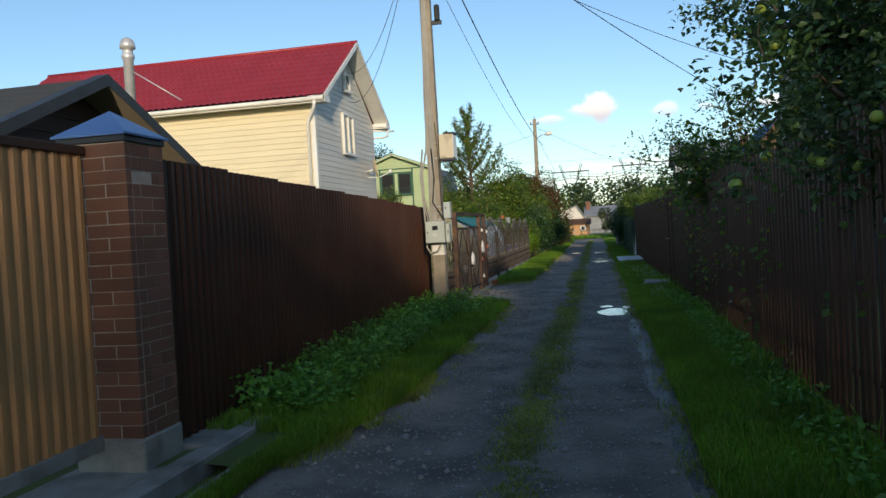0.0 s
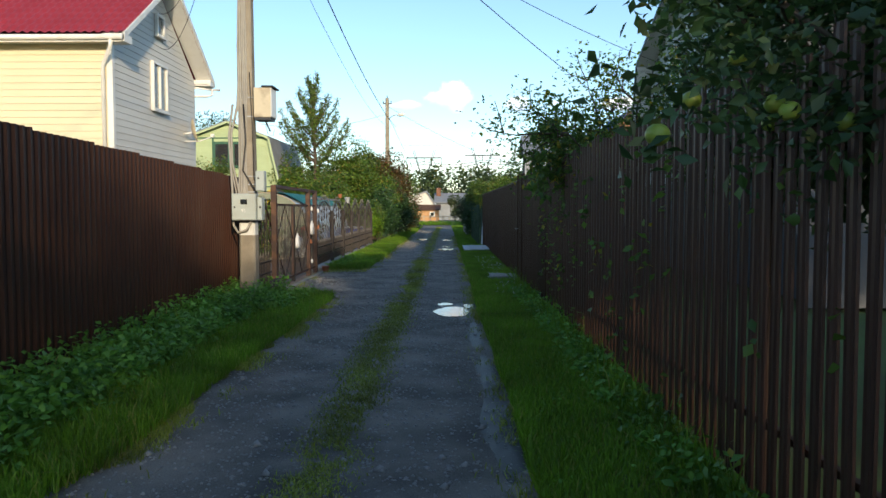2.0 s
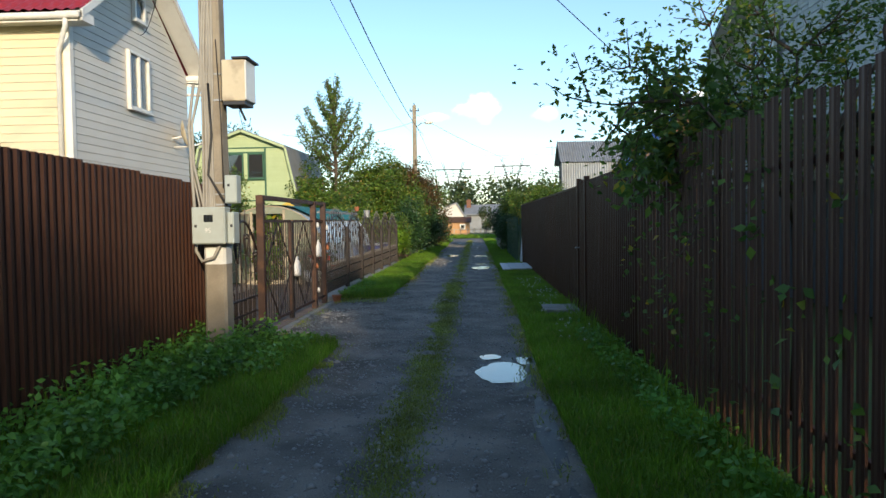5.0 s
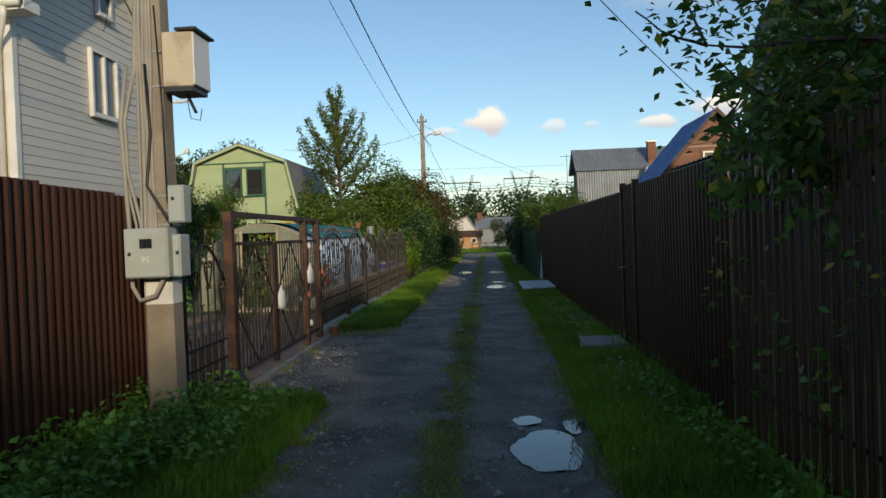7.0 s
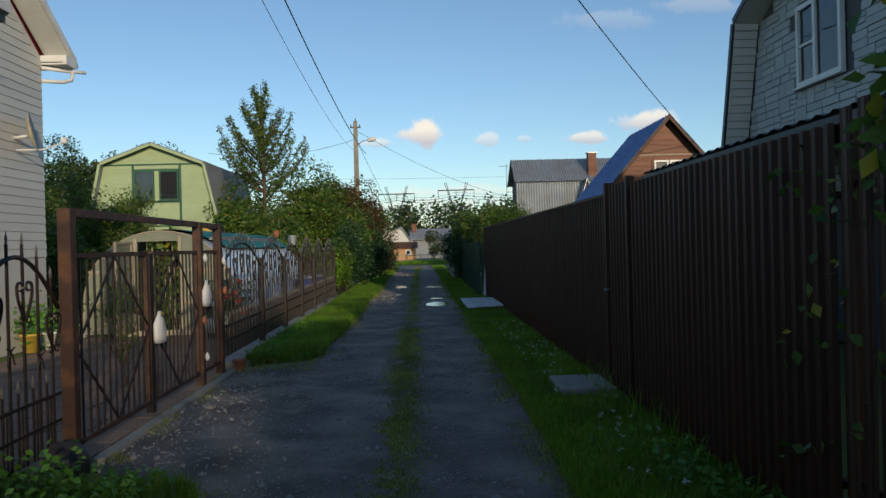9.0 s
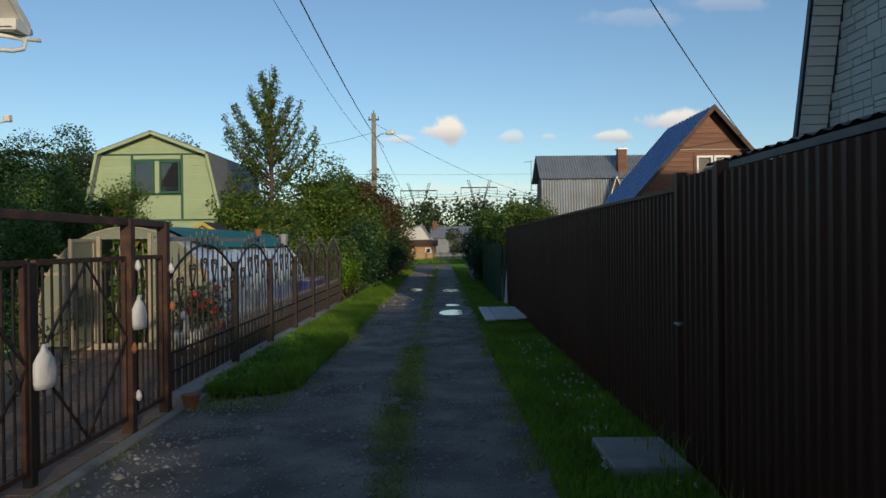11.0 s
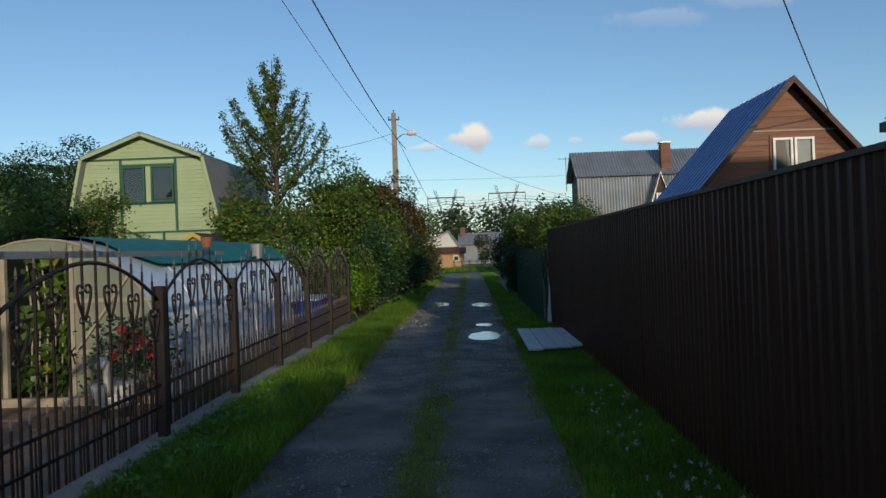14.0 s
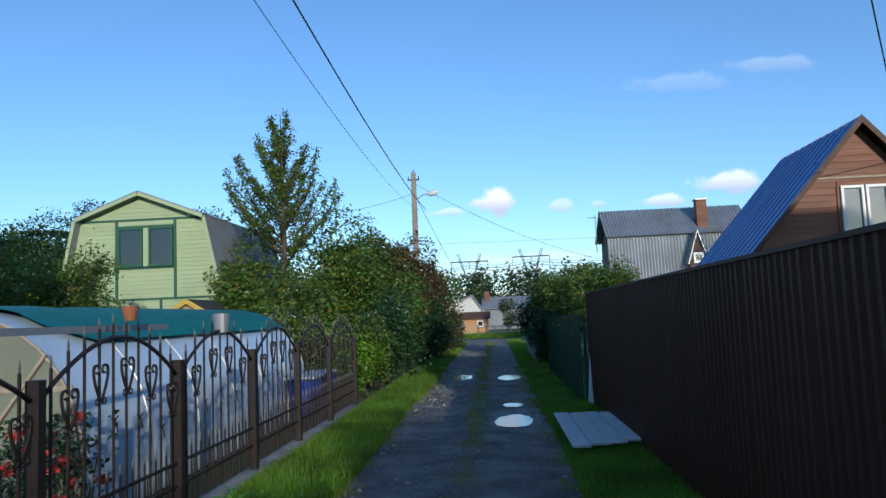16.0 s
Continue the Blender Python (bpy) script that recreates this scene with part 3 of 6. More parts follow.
grass("grass", "lush green grass on the verge", spots(52000, lambda y: fence_l(y) + 0.05, lambda y: lane_left(y) + 0.07, 6.8, 16.6), 0.15, 1, M["grass"], 0.004)
grass("grass", "lush green grass on the verge", np.concatenate([spots(42000, lambda y: -2.95, lambda y: lane_left(y) + 0.05, 22.2, 36), spots(24000, lambda y: -3.0, lambda y: lane_left(y) + 0.05, 36, 66)]), 0.15, 2, M["grass"], 0.0055)
grass("grass", "short green grass on the verge", np.concatenate([spots(90000, lambda y: lane_right(y) - 0.05, lambda y: fence_r(y), 1.5, 17), spots(60000, lambda y: lane_right(y) - 0.05, lambda y: fence_r(y), 17, 34), spots(30000, lambda y: lane_right(y) - 0.03, lambda y: fence_r(y), 34, 70)]), 0.12, 3, M["grass"], 0.005)
grass("grass", "ragged grass fringe along the lane edges", np.concatenate([fringe(16000, lane_right, -1, 1, 45), fringe(16000, lane_left, 1, 6, 15.5), fringe(7000, lane_left, 1, 22.5, 45), fringe(1600, lane_left, 1, 15.5, 22.5)]), 0.075, 31, M["worn"], 0.004, 0.6)
grass("grass", "low worn grass along the middle of the lane", np.concatenate([strip(52000, 1, 26), strip(22000, 26, 68)]), 0.05, 4, M["worn"], 0.004, 0.7)
grass("grass", "thin tufts on the gravel before the gate", spots(700, lambda y: -2.85, lambda y: -1.85, 21.3, 22.7), 0.07, 33, M["worn"], 0.004, 0.6)
grass("grass", "short grass beside the drain kerb", spots(9000, lambda y: -2.47, lambda y: max(lane_left(y), -2.4) + 0.1, 4.4, 7.4), 0.11, 32, M["grass"], 0.004)
grass("grass", "tall grass blades against the fence", np.concatenate([spots(900, lambda y: fence_l(y) + 0.04, lambda y: fence_l(y) + 0.3, 8, 16), spots(500, lambda y: fence_r(y) - 0.3, lambda y: fence_r(y) - 0.05, 3, 20)]), 0.34, 6, M["grass"], 0.006, 0.2)
grass("grass", "rough grass beyond the lane end", np.concatenate([spots(9000, lambda y: -9, lambda y: 9, 75, 82), spots(4000, lambda y: -12, lambda y: -4, 66, 71.5)]), 0.35, 7, M["grass"], 0.02)

# broad-leaved weeds along the fences
def weeds(name, label, n, x0, x1, y0, y1, hmax, seed, size=0.07):
    rng = np.random.default_rng(seed)
    pos, stems = [], []
    for p in spots(n, x0, x1, y0, y1):
        h = hmax * rng.uniform(0.35, 1)
        for k in range(9):
            pos.append(p + np.array([rng.normal() * 0.05, rng.normal() * 0.05, h * (0.25 + 0.75 * k / 9)]))
    v, f = leaf_mesh(np.array(pos), size, rng, up=0.6, ratio=0.62, droop=0.15)
    ob = big_mesh(name, v, f, M["weed"])
    return tagged(ob, label, "weeds", kind="stuff")


weeds("weeds", "leafy nettles and ground elder along the brown fence", 1150, lambda y: fence_l(y) + 0.05, lambda y: fence_l(y) + 0.95, 7.3, 16.4, 0.46, 11)
weeds("weeds", "leafy weeds round the concrete pole foot", 300, lambda y: -3.3, lambda y: -2.2, 14.2, 16.6, 0.22, 12)
weeds("weeds", "leafy weeds under the picket fence", 420, lambda y: fence_r(y) - 0.4, lambda y: fence_r(y) - 0.02, 4, 17, 0.22, 13)
weeds("weeds", "clover and plantain in the grass", 520, lambda y: lane_right(y) + 0.1, lambda y: fence_r(y) - 0.1, 4, 30, 0.11, 14, 0.035)
weeds("weeds", "leafy weeds along the iron fence kerb", 260, lambda y: -2.95, lambda y: -2.5, 22.4, 27, 0.16, 15)
# clover heads
rc = np.random.default_rng(8)
pos = np.repeat(spots(90, lambda y: 0.95, lambda y: 1.5, 16, 26, 0.12), 14, 0)
v, f = leaf_mesh(pos + rc.normal(size=pos.shape) * 0.008, 0.018, rc)
tagged(big_mesh("clover_flowers", v, f, M["mark"]), "small white clover heads in the grass", "flowers", kind="stuff")

# loose stones
def stones(n, seed, label, y0, y1, smin, smax, x0=lane_left, x1=lane_right):
    rng = np.random.default_rng(seed)
    p = spots(n, x0, x1, y0, y1, 0)
    octa = np.array([(1, 0, 0), (0, 1, 0), (-1, 0, 0), (0, -1, 0), (0, 0, 0.7), (0, 0, -0.7)], float)
    fc = np.array([(0, 1, 4), (1, 2, 4), (2, 3, 4), (3, 0, 4), (1, 0, 5), (2, 1, 5), (3, 2, 5), (0, 3, 5)])
    V, F = [], []
    for i, q in enumerate(p):
        s = rng.uniform(smin, smax) * (1 + 1.5 * (rng.random() < 0.04))
        w = rng.uniform(0, 6.28)
        rot = np.array([[math.cos(w), -math.sin(w), 0], [math.sin(w), math.cos(w), 0], [0, 0, 1]])
        q = (q[0], q[1], lane_height(q[0], q[1]) + s * 0.15)
        V.append((octa * rng.uniform(0.6, 1.3, (6, 3)) * s) @ rot.T + q)
        F.append(fc + 6 * i)
    ob = big_mesh("gravel", np.concatenate(V), np.concatenate(F), M["stone"])
    return tagged(ob, label, "gravel", kind="stuff")


stones(15000, 21, "loose crushed stone scattered on the lane", 1, 24, 0.006, 0.017)
stones(5000, 22, "loose crushed stone scattered on the lane", 26, 60, 0.01, 0.02)
stones(260, 23, "pale rubble on the drive before the gate", 17, 22, 0.01, 0.022, lambda y: -3.1, lambda y: -2.3)

# ---- left side: brick pillar, wood-patterned gate, brown sheet fence ----
pil = thing("brick_pillar", (-3.46, 6.15, 0), "brown brick gate pillar with a blue steel cap and concrete foot", "pillar")
px0, px1, py0, py1 = -3.72, -3.2, 5.92, 6.38
part("core", box(px0 + 0.004, py0 + 0.004, 0.2, px1 - 0.004, py1 - 0.004, 2.36), M["mortar"], pil, "pale mortar")
part("foot", box(px0 - 0.015, py0 - 0.015, -0.06, px1 + 0.015, py1 + 0.015, 0.25, 0.012), M["concrete"], pil, "stained concrete foot")
part("cap_plate", box(px0 - 0.015, py0 - 0.015, 2.34, px1 + 0.015, py1 + 0.015, 2.40, 0.004), M["darktrim"], pil, "dark brown steel band")
cx, cy = (px0 + px1) / 2, (py0 + py1) / 2
e = 0.035
raw("cap", [(px0 - e, py0 - e, 2.40), (px1 + e, py0 - e, 2.40), (px1 + e, py1 + e, 2.40), (px0 - e, py1 + e, 2.40), (cx, cy, 2.60), (px0 - e, py0 - e, 2.385), (px1 + e, py0 - e, 2.385), (px1 + e, py1 + e, 2.385), (px0 - e, py1 + e, 2.385)],
    [(0, 1, 4), (1, 2, 4), (2, 3, 4), (3, 0, 4), (5, 6, 1, 0), (6, 7, 2, 1), (7, 8, 3, 2), (8, 5, 0, 3), (8, 7, 6, 5)], M["blue"], pil, "blue pyramid cap")

# yellow wood-pattern gate beside the pillar
gate = thing("sheet_gate", (-3.52, 4.6, 0), "wood-patterned orange profiled steel gate with brown frame", "gate")
for i in range(3):
    v, f = profile_sheet(1.15, 1.98, 0.115, 0.022)
    ob = raw("sheet", [(x - 3.54, y + 5.9 - 1.15 * (i + 1), z + 0.28) for x, y, z in v], f, M["orange"], gate)
part("top_rail", box(-3.57, 2.4, 2.26, -3.50, 5.91, 2.32, 0.004), M["cabin"], gate, "brown top rail")
part("bottom_rail", box(-3.60, 2.4, 0.18, -3.50, 5.91, 0.28, 0.004), M["concrete"], gate, "grey bottom beam")

# unseen closing fence added behind the start
closing = part("wall_back", box(-3.6, 2.3, -0.05, -3.5, -26, 2.2), M["brown"])
tagged(closing, "unseen plain brown fence added to close the lane", "fence", kind="structure")

# brown profiled fence
def sheet_fence(name, label, x_of, y0, y1, tops, pitch, depth, material, side, bottom=0.06, sheet_w=1.15, cap=False):
    ob = thing(name, (x_of((y0 + y1) / 2), (y0 + y1) / 2, 0), label, "fence")
    n = max(1, round((y1 - y0) / sheet_w))
    w = (y1 - y0) / n
    v, f = profile_sheet(w + 0.01, 1.0, pitch, depth)
    me = bpy.data.meshes.new("sheet")
    me.from_pydata(v, [], f)
    me.materials.append(material)
    for i in range(n):
        y = y0 + i * w
        t = tops(y + w / 2)
        turn = math.atan2(-(x_of(y + w) - x_of(y)), w)
        if side > 0:
            m = Matrix.Translation((x_of(y), y, bottom)) @ Matrix.Rotation(turn, 4, "Z") @ Matrix.Diagonal((1, 1, t - bottom, 1))
        else:
            m = Matrix.Translation((x_of(y + w), y + w, bottom)) @ Matrix.Rotation(turn + math.pi, 4, "Z") @ Matrix.Diagonal((1, 1, t - bottom, 1))
        piece("sheet", me, ob, m)
        if i % 2 == 0:
            part("post", box(x_of(y) - side * 0.08 - 0.03, y - 0.03, -0.1, x_of(y) - side * 0.08 + 0.03, y + 0.03, t - 0.05), material, ob)
    for z in (0.4, tops((y0 + y1) / 2) - 0.35):
        v, f = tube([(x_of(y0) - side * 0.035, y0, z), (x_of(y1) - side * 0.035, y1, z)], 0.025, 4)
        raw("rail", v, f, material, ob)
    if cap:
        a, b = x_of(y0), x_of(y1)
        ta, tb = tops(y0), tops(y1)
        d = 0.035
        raw("cap_strip", [(a - d, y0, ta), (a + d, y0, ta), (b + d, y1, tb), (b - d, y1, tb), (a - d, y0, ta + 0.03), (a + d, y0, ta + 0.03), (b + d, y1, tb + 0.03), (b - d, y1, tb + 0.03)],
            [(0, 1, 2, 3), (4, 5, 6, 7), (0, 1, 5, 4), (1, 2, 6, 5), (2, 3, 7, 6), (3, 0, 4, 7)], material, ob, "narrow top strip")
    return ob


sheet_fence("profiled_fence", "dark brown profiled steel fence above the weeds", fence_l, 6.42, 16.75, lambda y: 2.27 - 0.018 * (y - 6.4), 0.115, 0.025, M["brown"], 1)

# concrete drain kerbs at the pillar
for name, lab, c in (("kerb", "worn concrete kerb by the brick pillar", (-2.98, 3.2, -0.06, -2.80, 7.15, 0.10)), ("kerb", "low concrete kerb edging the drain", (-2.62, 3.2, -0.06, -2.5, 7.0, 0.03)), ("concrete_strip", "cracked concrete strip under the fence", (-3.4, 6.4, -0.06, -2.985, 7.9, 0.07)), ("concrete_strip", "muddy concrete strip before the gate", (-3.8, 3.0, -0.06, -2.985, 6.39, 0.02))):
    tagged(part(name, box(*c, 0.012), M["concrete"]), lab, "kerb")

# ---- concrete service pole ----
pole = thing("utility_pole", (-3.1, 15.65, 0), "weathered concrete utility pole wrapped with grey conduits", "utility pole")
def square_taper(x, y, h, w0, w1, z0=-0.3):
    v = []
    for z, w in ((z0, w0), (h, w1)):
        b = w * 0.22
        v += [(x + sx, y + sy, z) for sx, sy in ((-w + b, -w), (w - b, -w), (w, -w + b), (w, w - b), (w - b, w), (-w + b, w), (-w, w - b), (-w, -w + b))]
    return v, [tuple((i, (i + 1) % 8, 8 + (i + 1) % 8, 8 + i)) for i in range(8)] + [tuple(range(8, 16))]
raw("shaft", *square_taper(-3.1, 15.61, 8.2, 0.135, 0.085), M["polecon"], pole)
raw("painted_patch", *square_taper(-3.1, 15.61, 1.32, 0.1285, 0.1275, 1.12), M["mark"], pole, "chalky white paint patch")
rp = np.random.default_rng(3)
for k in range(8):
    x0 = -3.26 + 0.026 * k
    pts = []
    for i in range(16):
        z = 1.35 + i * 0.46
        squeeze = 1 - 0.06 * i
        pts.append((-3.1 + (x0 + 3.1) * squeeze + 0.035 * noise.noise((k * 2.1, z * 0.8, 1)) - (0.10 if k < 2 and 2.2 < z < 2.9 else 0), 15.65 - 0.172 + 0.0045 * i - 0.03 * abs(noise.noise((k, z, 7))), z))
    pipe("conduit", pts, 0.013 + 0.004 * (k % 2), M["conduit"], pole, "grey corrugated conduit")
pipe("conduit", [(-3.30, 15.5, 3.2), (-3.36, 15.48, 2.7), (-3.33, 15.46, 2.2), (-3.30, 15.45, 1.6), (-3.30, 15.45, 1.28), (-3.22, 15.42, 1.16), (-3.08, 15.40, 1.2), (-3.0, 15.42, 1.36)], 0.02, M["conduit"], pole, "looping grey conduit")
pipe("cable", [(-3.12, 15.47, 3.2), (-3.09, 15.46, 2.6), (-3.14, 15.46, 2.15), (-3.02, 15.45, 1.95), (-2.92, 15.43, 1.8)], 0.014, M["cable"], pole, "black cable")
pipe("cable", [(-3.02, 15.47, 3.7), (-2.98, 15.47, 2.8), (-2.97, 15.47, 2.0)], 0.007, M["cable"], pole, "thin black cable")
for z in (1.80, 1.92, 2.05, 3.0, 3.3):
    w = 0.135 - 0.006 * z + 0.006
    part("strap", box(-3.1 - w, 15.61 - w, z, -3.1 + w, 15.61 + w, z + 0.02), M["galv"], pole, "steel strap")


def cabinet(name, label, x0, y0, z0, x1, y1, z1, material, writing=False, slit=True):
    ob = thing(name, ((x0 + x1) / 2, (y0 + y1) / 2, z0), label, "electric box")
    part("body", box(x0, y0, z0, x1, y1, z1, 0.008), material, ob)
    door = part("door", box(x0 + 0.01, y0 - 0.014, z0 + 0.01, x1 - 0.01, y0 - 0.002, z1 - 0.01, 0.004), material, ob)
    xm = (x0 + x1) / 2
    if slit:
        part("window", box(xm - 0.045, y0 - 0.019, z1 - 0.17, xm + 0.06, y0 - 0.0145, z1 - 0.09), M["glass"], door, "small dark meter window")
    part("lock", box(x0 + 0.04, y0 - 0.022, z0 + 0.19, x0 + 0.065, y0 - 0.0145, z0 + 0.22), M["darktrim"], door)
    return ob


meter = cabinet("meter_box", "grey enamelled meter box strapped to the pole", -3.28, 15.28, 1.36, -2.90, 15.47, 1.78, M["greybox"])
txt = bpy.data.curves.new("number", "FONT")
txt.body, txt.size, txt.extrude, txt.align_x = "95", 0.075, 0.001, "CENTER"
txt.materials.append(M["mark"])
tob = new("number", txt)
under(tob, meter)
tob.matrix_basis = pose(-3.09, 15.262, 1.49, 90, 0, 0)
tob["label"] = "white painted house number"
cabinet("junction_box", "small grey junction box beside the meter", -2.895, 15.35, 1.36, -2.82, 15.55, 1.72, M["greybox"], slit=False)
cabinet("junction_box", "pale grey breaker box above the meter", -2.92, 15.36, 1.82, -2.78, 15.52, 2.14, M["greybox"], slit=False)
ub = thing("junction_box", (-2.75, 15.5, 2.95), "rusty beige steel box with open top flap on the pole", "electric box")
part("body", box(-2.95, 15.44, 2.99, -2.68, 15.80, 3.46, 0.008), M["beigebox"], ub)
part("door", box(-2.68, 15.43, 3.0, -2.664, 15.79, 3.45, 0.004), M["white"], ub, "white chipped door")
part("flap", box(-2.82, 15.40, 3.462, -2.63, 15.84, 3.485, 0.004), M["darktrim"], ub, "dark bent roof flap")
part("underside", box(-2.94, 15.45, 2.95, -2.69, 15.78, 2.988), M["darktrim"], ub, "black underside plate")
pipe("cable", [(-2.80, 15.6, 2.94), (-2.76, 15.58, 2.86), (-2.72, 15.57, 2.78)], 0.014, M["cable"], ub, "black cable end")
pipe("wire", [(-2.80, 15.58, 2.9), (-2.74, 15.5, 2.72), (-2.66, 15.5, 2.70), (-2.64, 15.5, 2.8)], 0.004, M["cable"], ub)
lamp = thing("insulator", (-2.92, 15.65, 5.75), "black cable clamp hanging on the pole", "insulator")
raw("drum", [(x - 2.88, y + 15.6, z + 5.7) for x, y, z in lathe([(0.02, -0.02), (0.055, 0), (0.055, 0.28), (0.03, 0.3)], 10)[0]], lathe([(0, 0)] * 4, 10)[1], M["cable"], lamp)
part("bracket", box(-3.0, 15.6, 5.62, -2.8, 15.64, 5.70), M["darktrim"], lamp)

# overhead cables
def wire(label, a, b, drop, r):
    ob = pipe("overhead_cable", sag(a, b, drop, 24), r, M["cable"], sides=5)
    return tagged(ob, label, "cable", "overhead cables")


P2 = (-4.6, 62.0)
wire("thick black twisted cable between the poles", (-3.2, 15.6, 8.1), (-3.95, 62, 8.0), 0.7, 0.018)
wire("thin wire between the poles", (-3.09, 15.6, 7.05), (-4.35, 62, 8.0), 1.0, 0.007)
wire("thick black twisted cable over the lane", (-2.95, -14, 8.2), (-3.0, 15.6, 7.4), 0.5, 0.016)
wire("thin wire over the lane", (-3.0, -14, 8.4), (-3.05, 15.6, 7.9), 0.5, 0.007)
wire("black cable crossing the lane to a house", (-3.0, 15.6, 8.1), (8.96, 36.25, 4.91), 0.35, 0.012)
wire("thin wire crossing the lane", (-3.0, 15.6, 7.5), (5.9, 21.0, 4.6), 0.4, 0.007)
wire("black cable sagging to the red-roofed house", (-3.2, 15.6, 7.8), (-6.9, 21.9, 6.3), 0.9, 0.007)
wire("black cable sagging to the red-roofed house", (-3.2, 15.6, 7.9), (-7.1, 22.4, 5.6), 1.2, 0.007)
wire("thin wire from the far pole", (P2[0], P2[1], 9.6), (12, 78, 5.0), 1.0, 0.012)
wire("thin wire from the far pole", (P2[0], P2[1], 9.0), (-14, 60, 8.0), 0.6, 0.012)
wire("stay wire of the far pole", (P2[0], P2[1], 9.0), (-1.8, 66, 3.0), 0.1, 0.014)
wire("far thin line across the sky", (-60, 110, 12.6), (60, 110, 11.6), 1.5, 0.014)

pole2 = thing("utility_pole", (P2[0], P2[1], 0), "tall concrete pole with a street lamp at the lane end", "utility pole")
raw("shaft", *square_taper(P2[0], P2[1], 10.2, 0.2, 0.13), M["polecon"], pole2)
part("crossarm", box(P2[0] - 0.35, P2[1] - 0.04, 9.75, P2[0] + 0.35, P2[1] + 0.04, 9.83), M["darktrim"], pole2)
for s in (-0.3, 0.0, 0.3):
    part("insulator", box(P2[0] + s - 0.03, P2[1] - 0.03, 9.84, P2[0] + s + 0.03, P2[1] + 0.03, 10.0 + (0.4 if s == 0 else 0), 0.01), M["darktrim"], pole2)
pipe("lamp_arm", [(P2[0] + 0.1, P2[1], 8.6), (P2[0] + 0.5, P2[1] - 0.1, 8.85), (P2[0] + 0.9, P2[1] - 0.2, 8.9)], 0.03, M["galv"], pole2)
hv, hf = lathe([(0.03, -0.35), (0.14, -0.2), (0.17, 0.1), (0.08, 0.3)], 12)
hm = Matrix.Translation((P2[0] + 1.1, P2[1] - 0.2, 8.92)) @ Matrix.Rotation(radians(80), 4, "Y")
raw("lamp_head", [hm @ Vector(q) for q in hv], hf, M["white"], pole2, "white lamp head", True)

# ---- iron gate and fence ----
def iron_bar(x, y, z0, z1, parent, tip=True, r=0.008):
    """One square bar with a spear tip as its sub-part."""
    b = part("bar", box(x - r, y - r, z0, x + r, y + r, z1), M["iron"], parent)
    if tip:
        v, f = lathe([(0.004, 0), (0.012, 0.016), (0.006, 0.022), (0.012, 0.035), (0.008, 0.055), (0.001, 0.09)], 6)
        raw("spear_tip", [(a + x, c + y, d + z1 - 0.002) for a, c, d in v], f, M["tip"], b, "silvery spear tip")
    return b


def heart_mesh():
    """A forged heart scroll of flat bar, about 0.3 m high, hanging round a bar."""
    verts, faces = [], []
    for s in (-1, 1):
        pts = [(0, s * (0.010 + 0.066 * math.sin(u * math.pi / 2) ** 1.2), -0.15 + 0.20 * u) for u in np.linspace(0, 1, 8)]
        for w in np.linspace(0.25, 5.2, 12):
            r = 0.036 * (1 - w / 9)
            pts.append((0, s * (0.040 + r * math.cos(w)), 0.055 + 1.15 * r * math.sin(w)))
        v, f = tube(pts, 0.009, 4)
        o = len(verts)
        verts += v
        faces += [tuple(i + o for i in q) for q in f]
        pts = [(0, s * (0.012 + 0.022 + 0.022 * math.cos(w)), -0.15 + 0.02 * math.sin(w)) for w in np.linspace(-3.1, 2.2, 10)]
        v, f = tube(pts, 0.006, 4)
        o = len(verts)
        verts += v
        faces += [tuple(i + o for i in q) for q in f]
    return verts, faces


def me_of(name, vf, material):
    me = bpy.data.meshes.new(name)
    me.from_pydata([tuple(v) for v in vf[0]], [], [tuple(f) for f in vf[1]])
    me.materials.append(material)
    return me


HEART = me_of("heart", heart_mesh(), M["iron"])


def star_mesh():
    verts, faces = [], []
    for s in (-1, 1):
        for p in ([(0, 0, 0), (0, s * 0.02, -0.02), (0, s * 0.045, -0.09)], [(0, 0, 0), (0, s * 0.02, 0.018), (0, s * 0.05, 0.03)]):
            v, f = tube(p, 0.006, 4)
            o = len(verts)
            verts += v
            faces += [tuple(i + o for i in q) for q in f]
    return verts, faces


STAR = me_of("scroll", star_mesh(), M["iron"])


def iron_panel(y0, y1, x=-3.07, low=1.40, high=1.74):
    ob = thing("iron_railing", (x, (y0 + y1) / 2, 0.12), "arched wrought-iron railing between posts with heart scrolls and spear tips", "railing")
    ob["group"] = "iron fence panels"
    w = y1 - y0
    arch = [(x, y0 + w * u, low - 0.02 + (high - low + 0.02) * math.sin(math.pi * u) ** 0.9) for u in np.linspace(0, 1, 17)]
    v, f = tube(arch, 0.017, 6)
    raw("arch", v, f, M["iron"], ob, "", True)
    for z in (0.38, 0.58):
        part("rail", box(x - 0.012, y0, z, x + 0.012, y1, z + 0.025), M["iron"], ob)
    n = max(5, round(w / 0.205))
    for i in range(n):
        u = (i + 0.5) / n
        y = y0 + w * u
        t = low + (high - low) * math.sin(math.pi * u) ** 0.9
        iron_bar(x, y, 0.18, t + 0.10, ob)
        if 0.04 < u < 0.97 and i % 2 == 1:
            piece("heart", HEART, ob, Matrix.Translation((x + 0.012, y, t - 0.26)) @ Matrix.Diagonal((1.2, 1.3, 1.1, 1)))
        elif 0.08 < u < 0.92:
            piece("scroll", STAR, ob, Matrix.Translation((x + 0.012, y, t - 0.62)))
        if i:
            iron_bar(x, y0 + w * i / n, 0.18, 0.70, ob, True, 0.007)
        iron_bar(x, y - w / n * 0.25, 0.18, 0.59, ob, False, 0.005)
    return ob


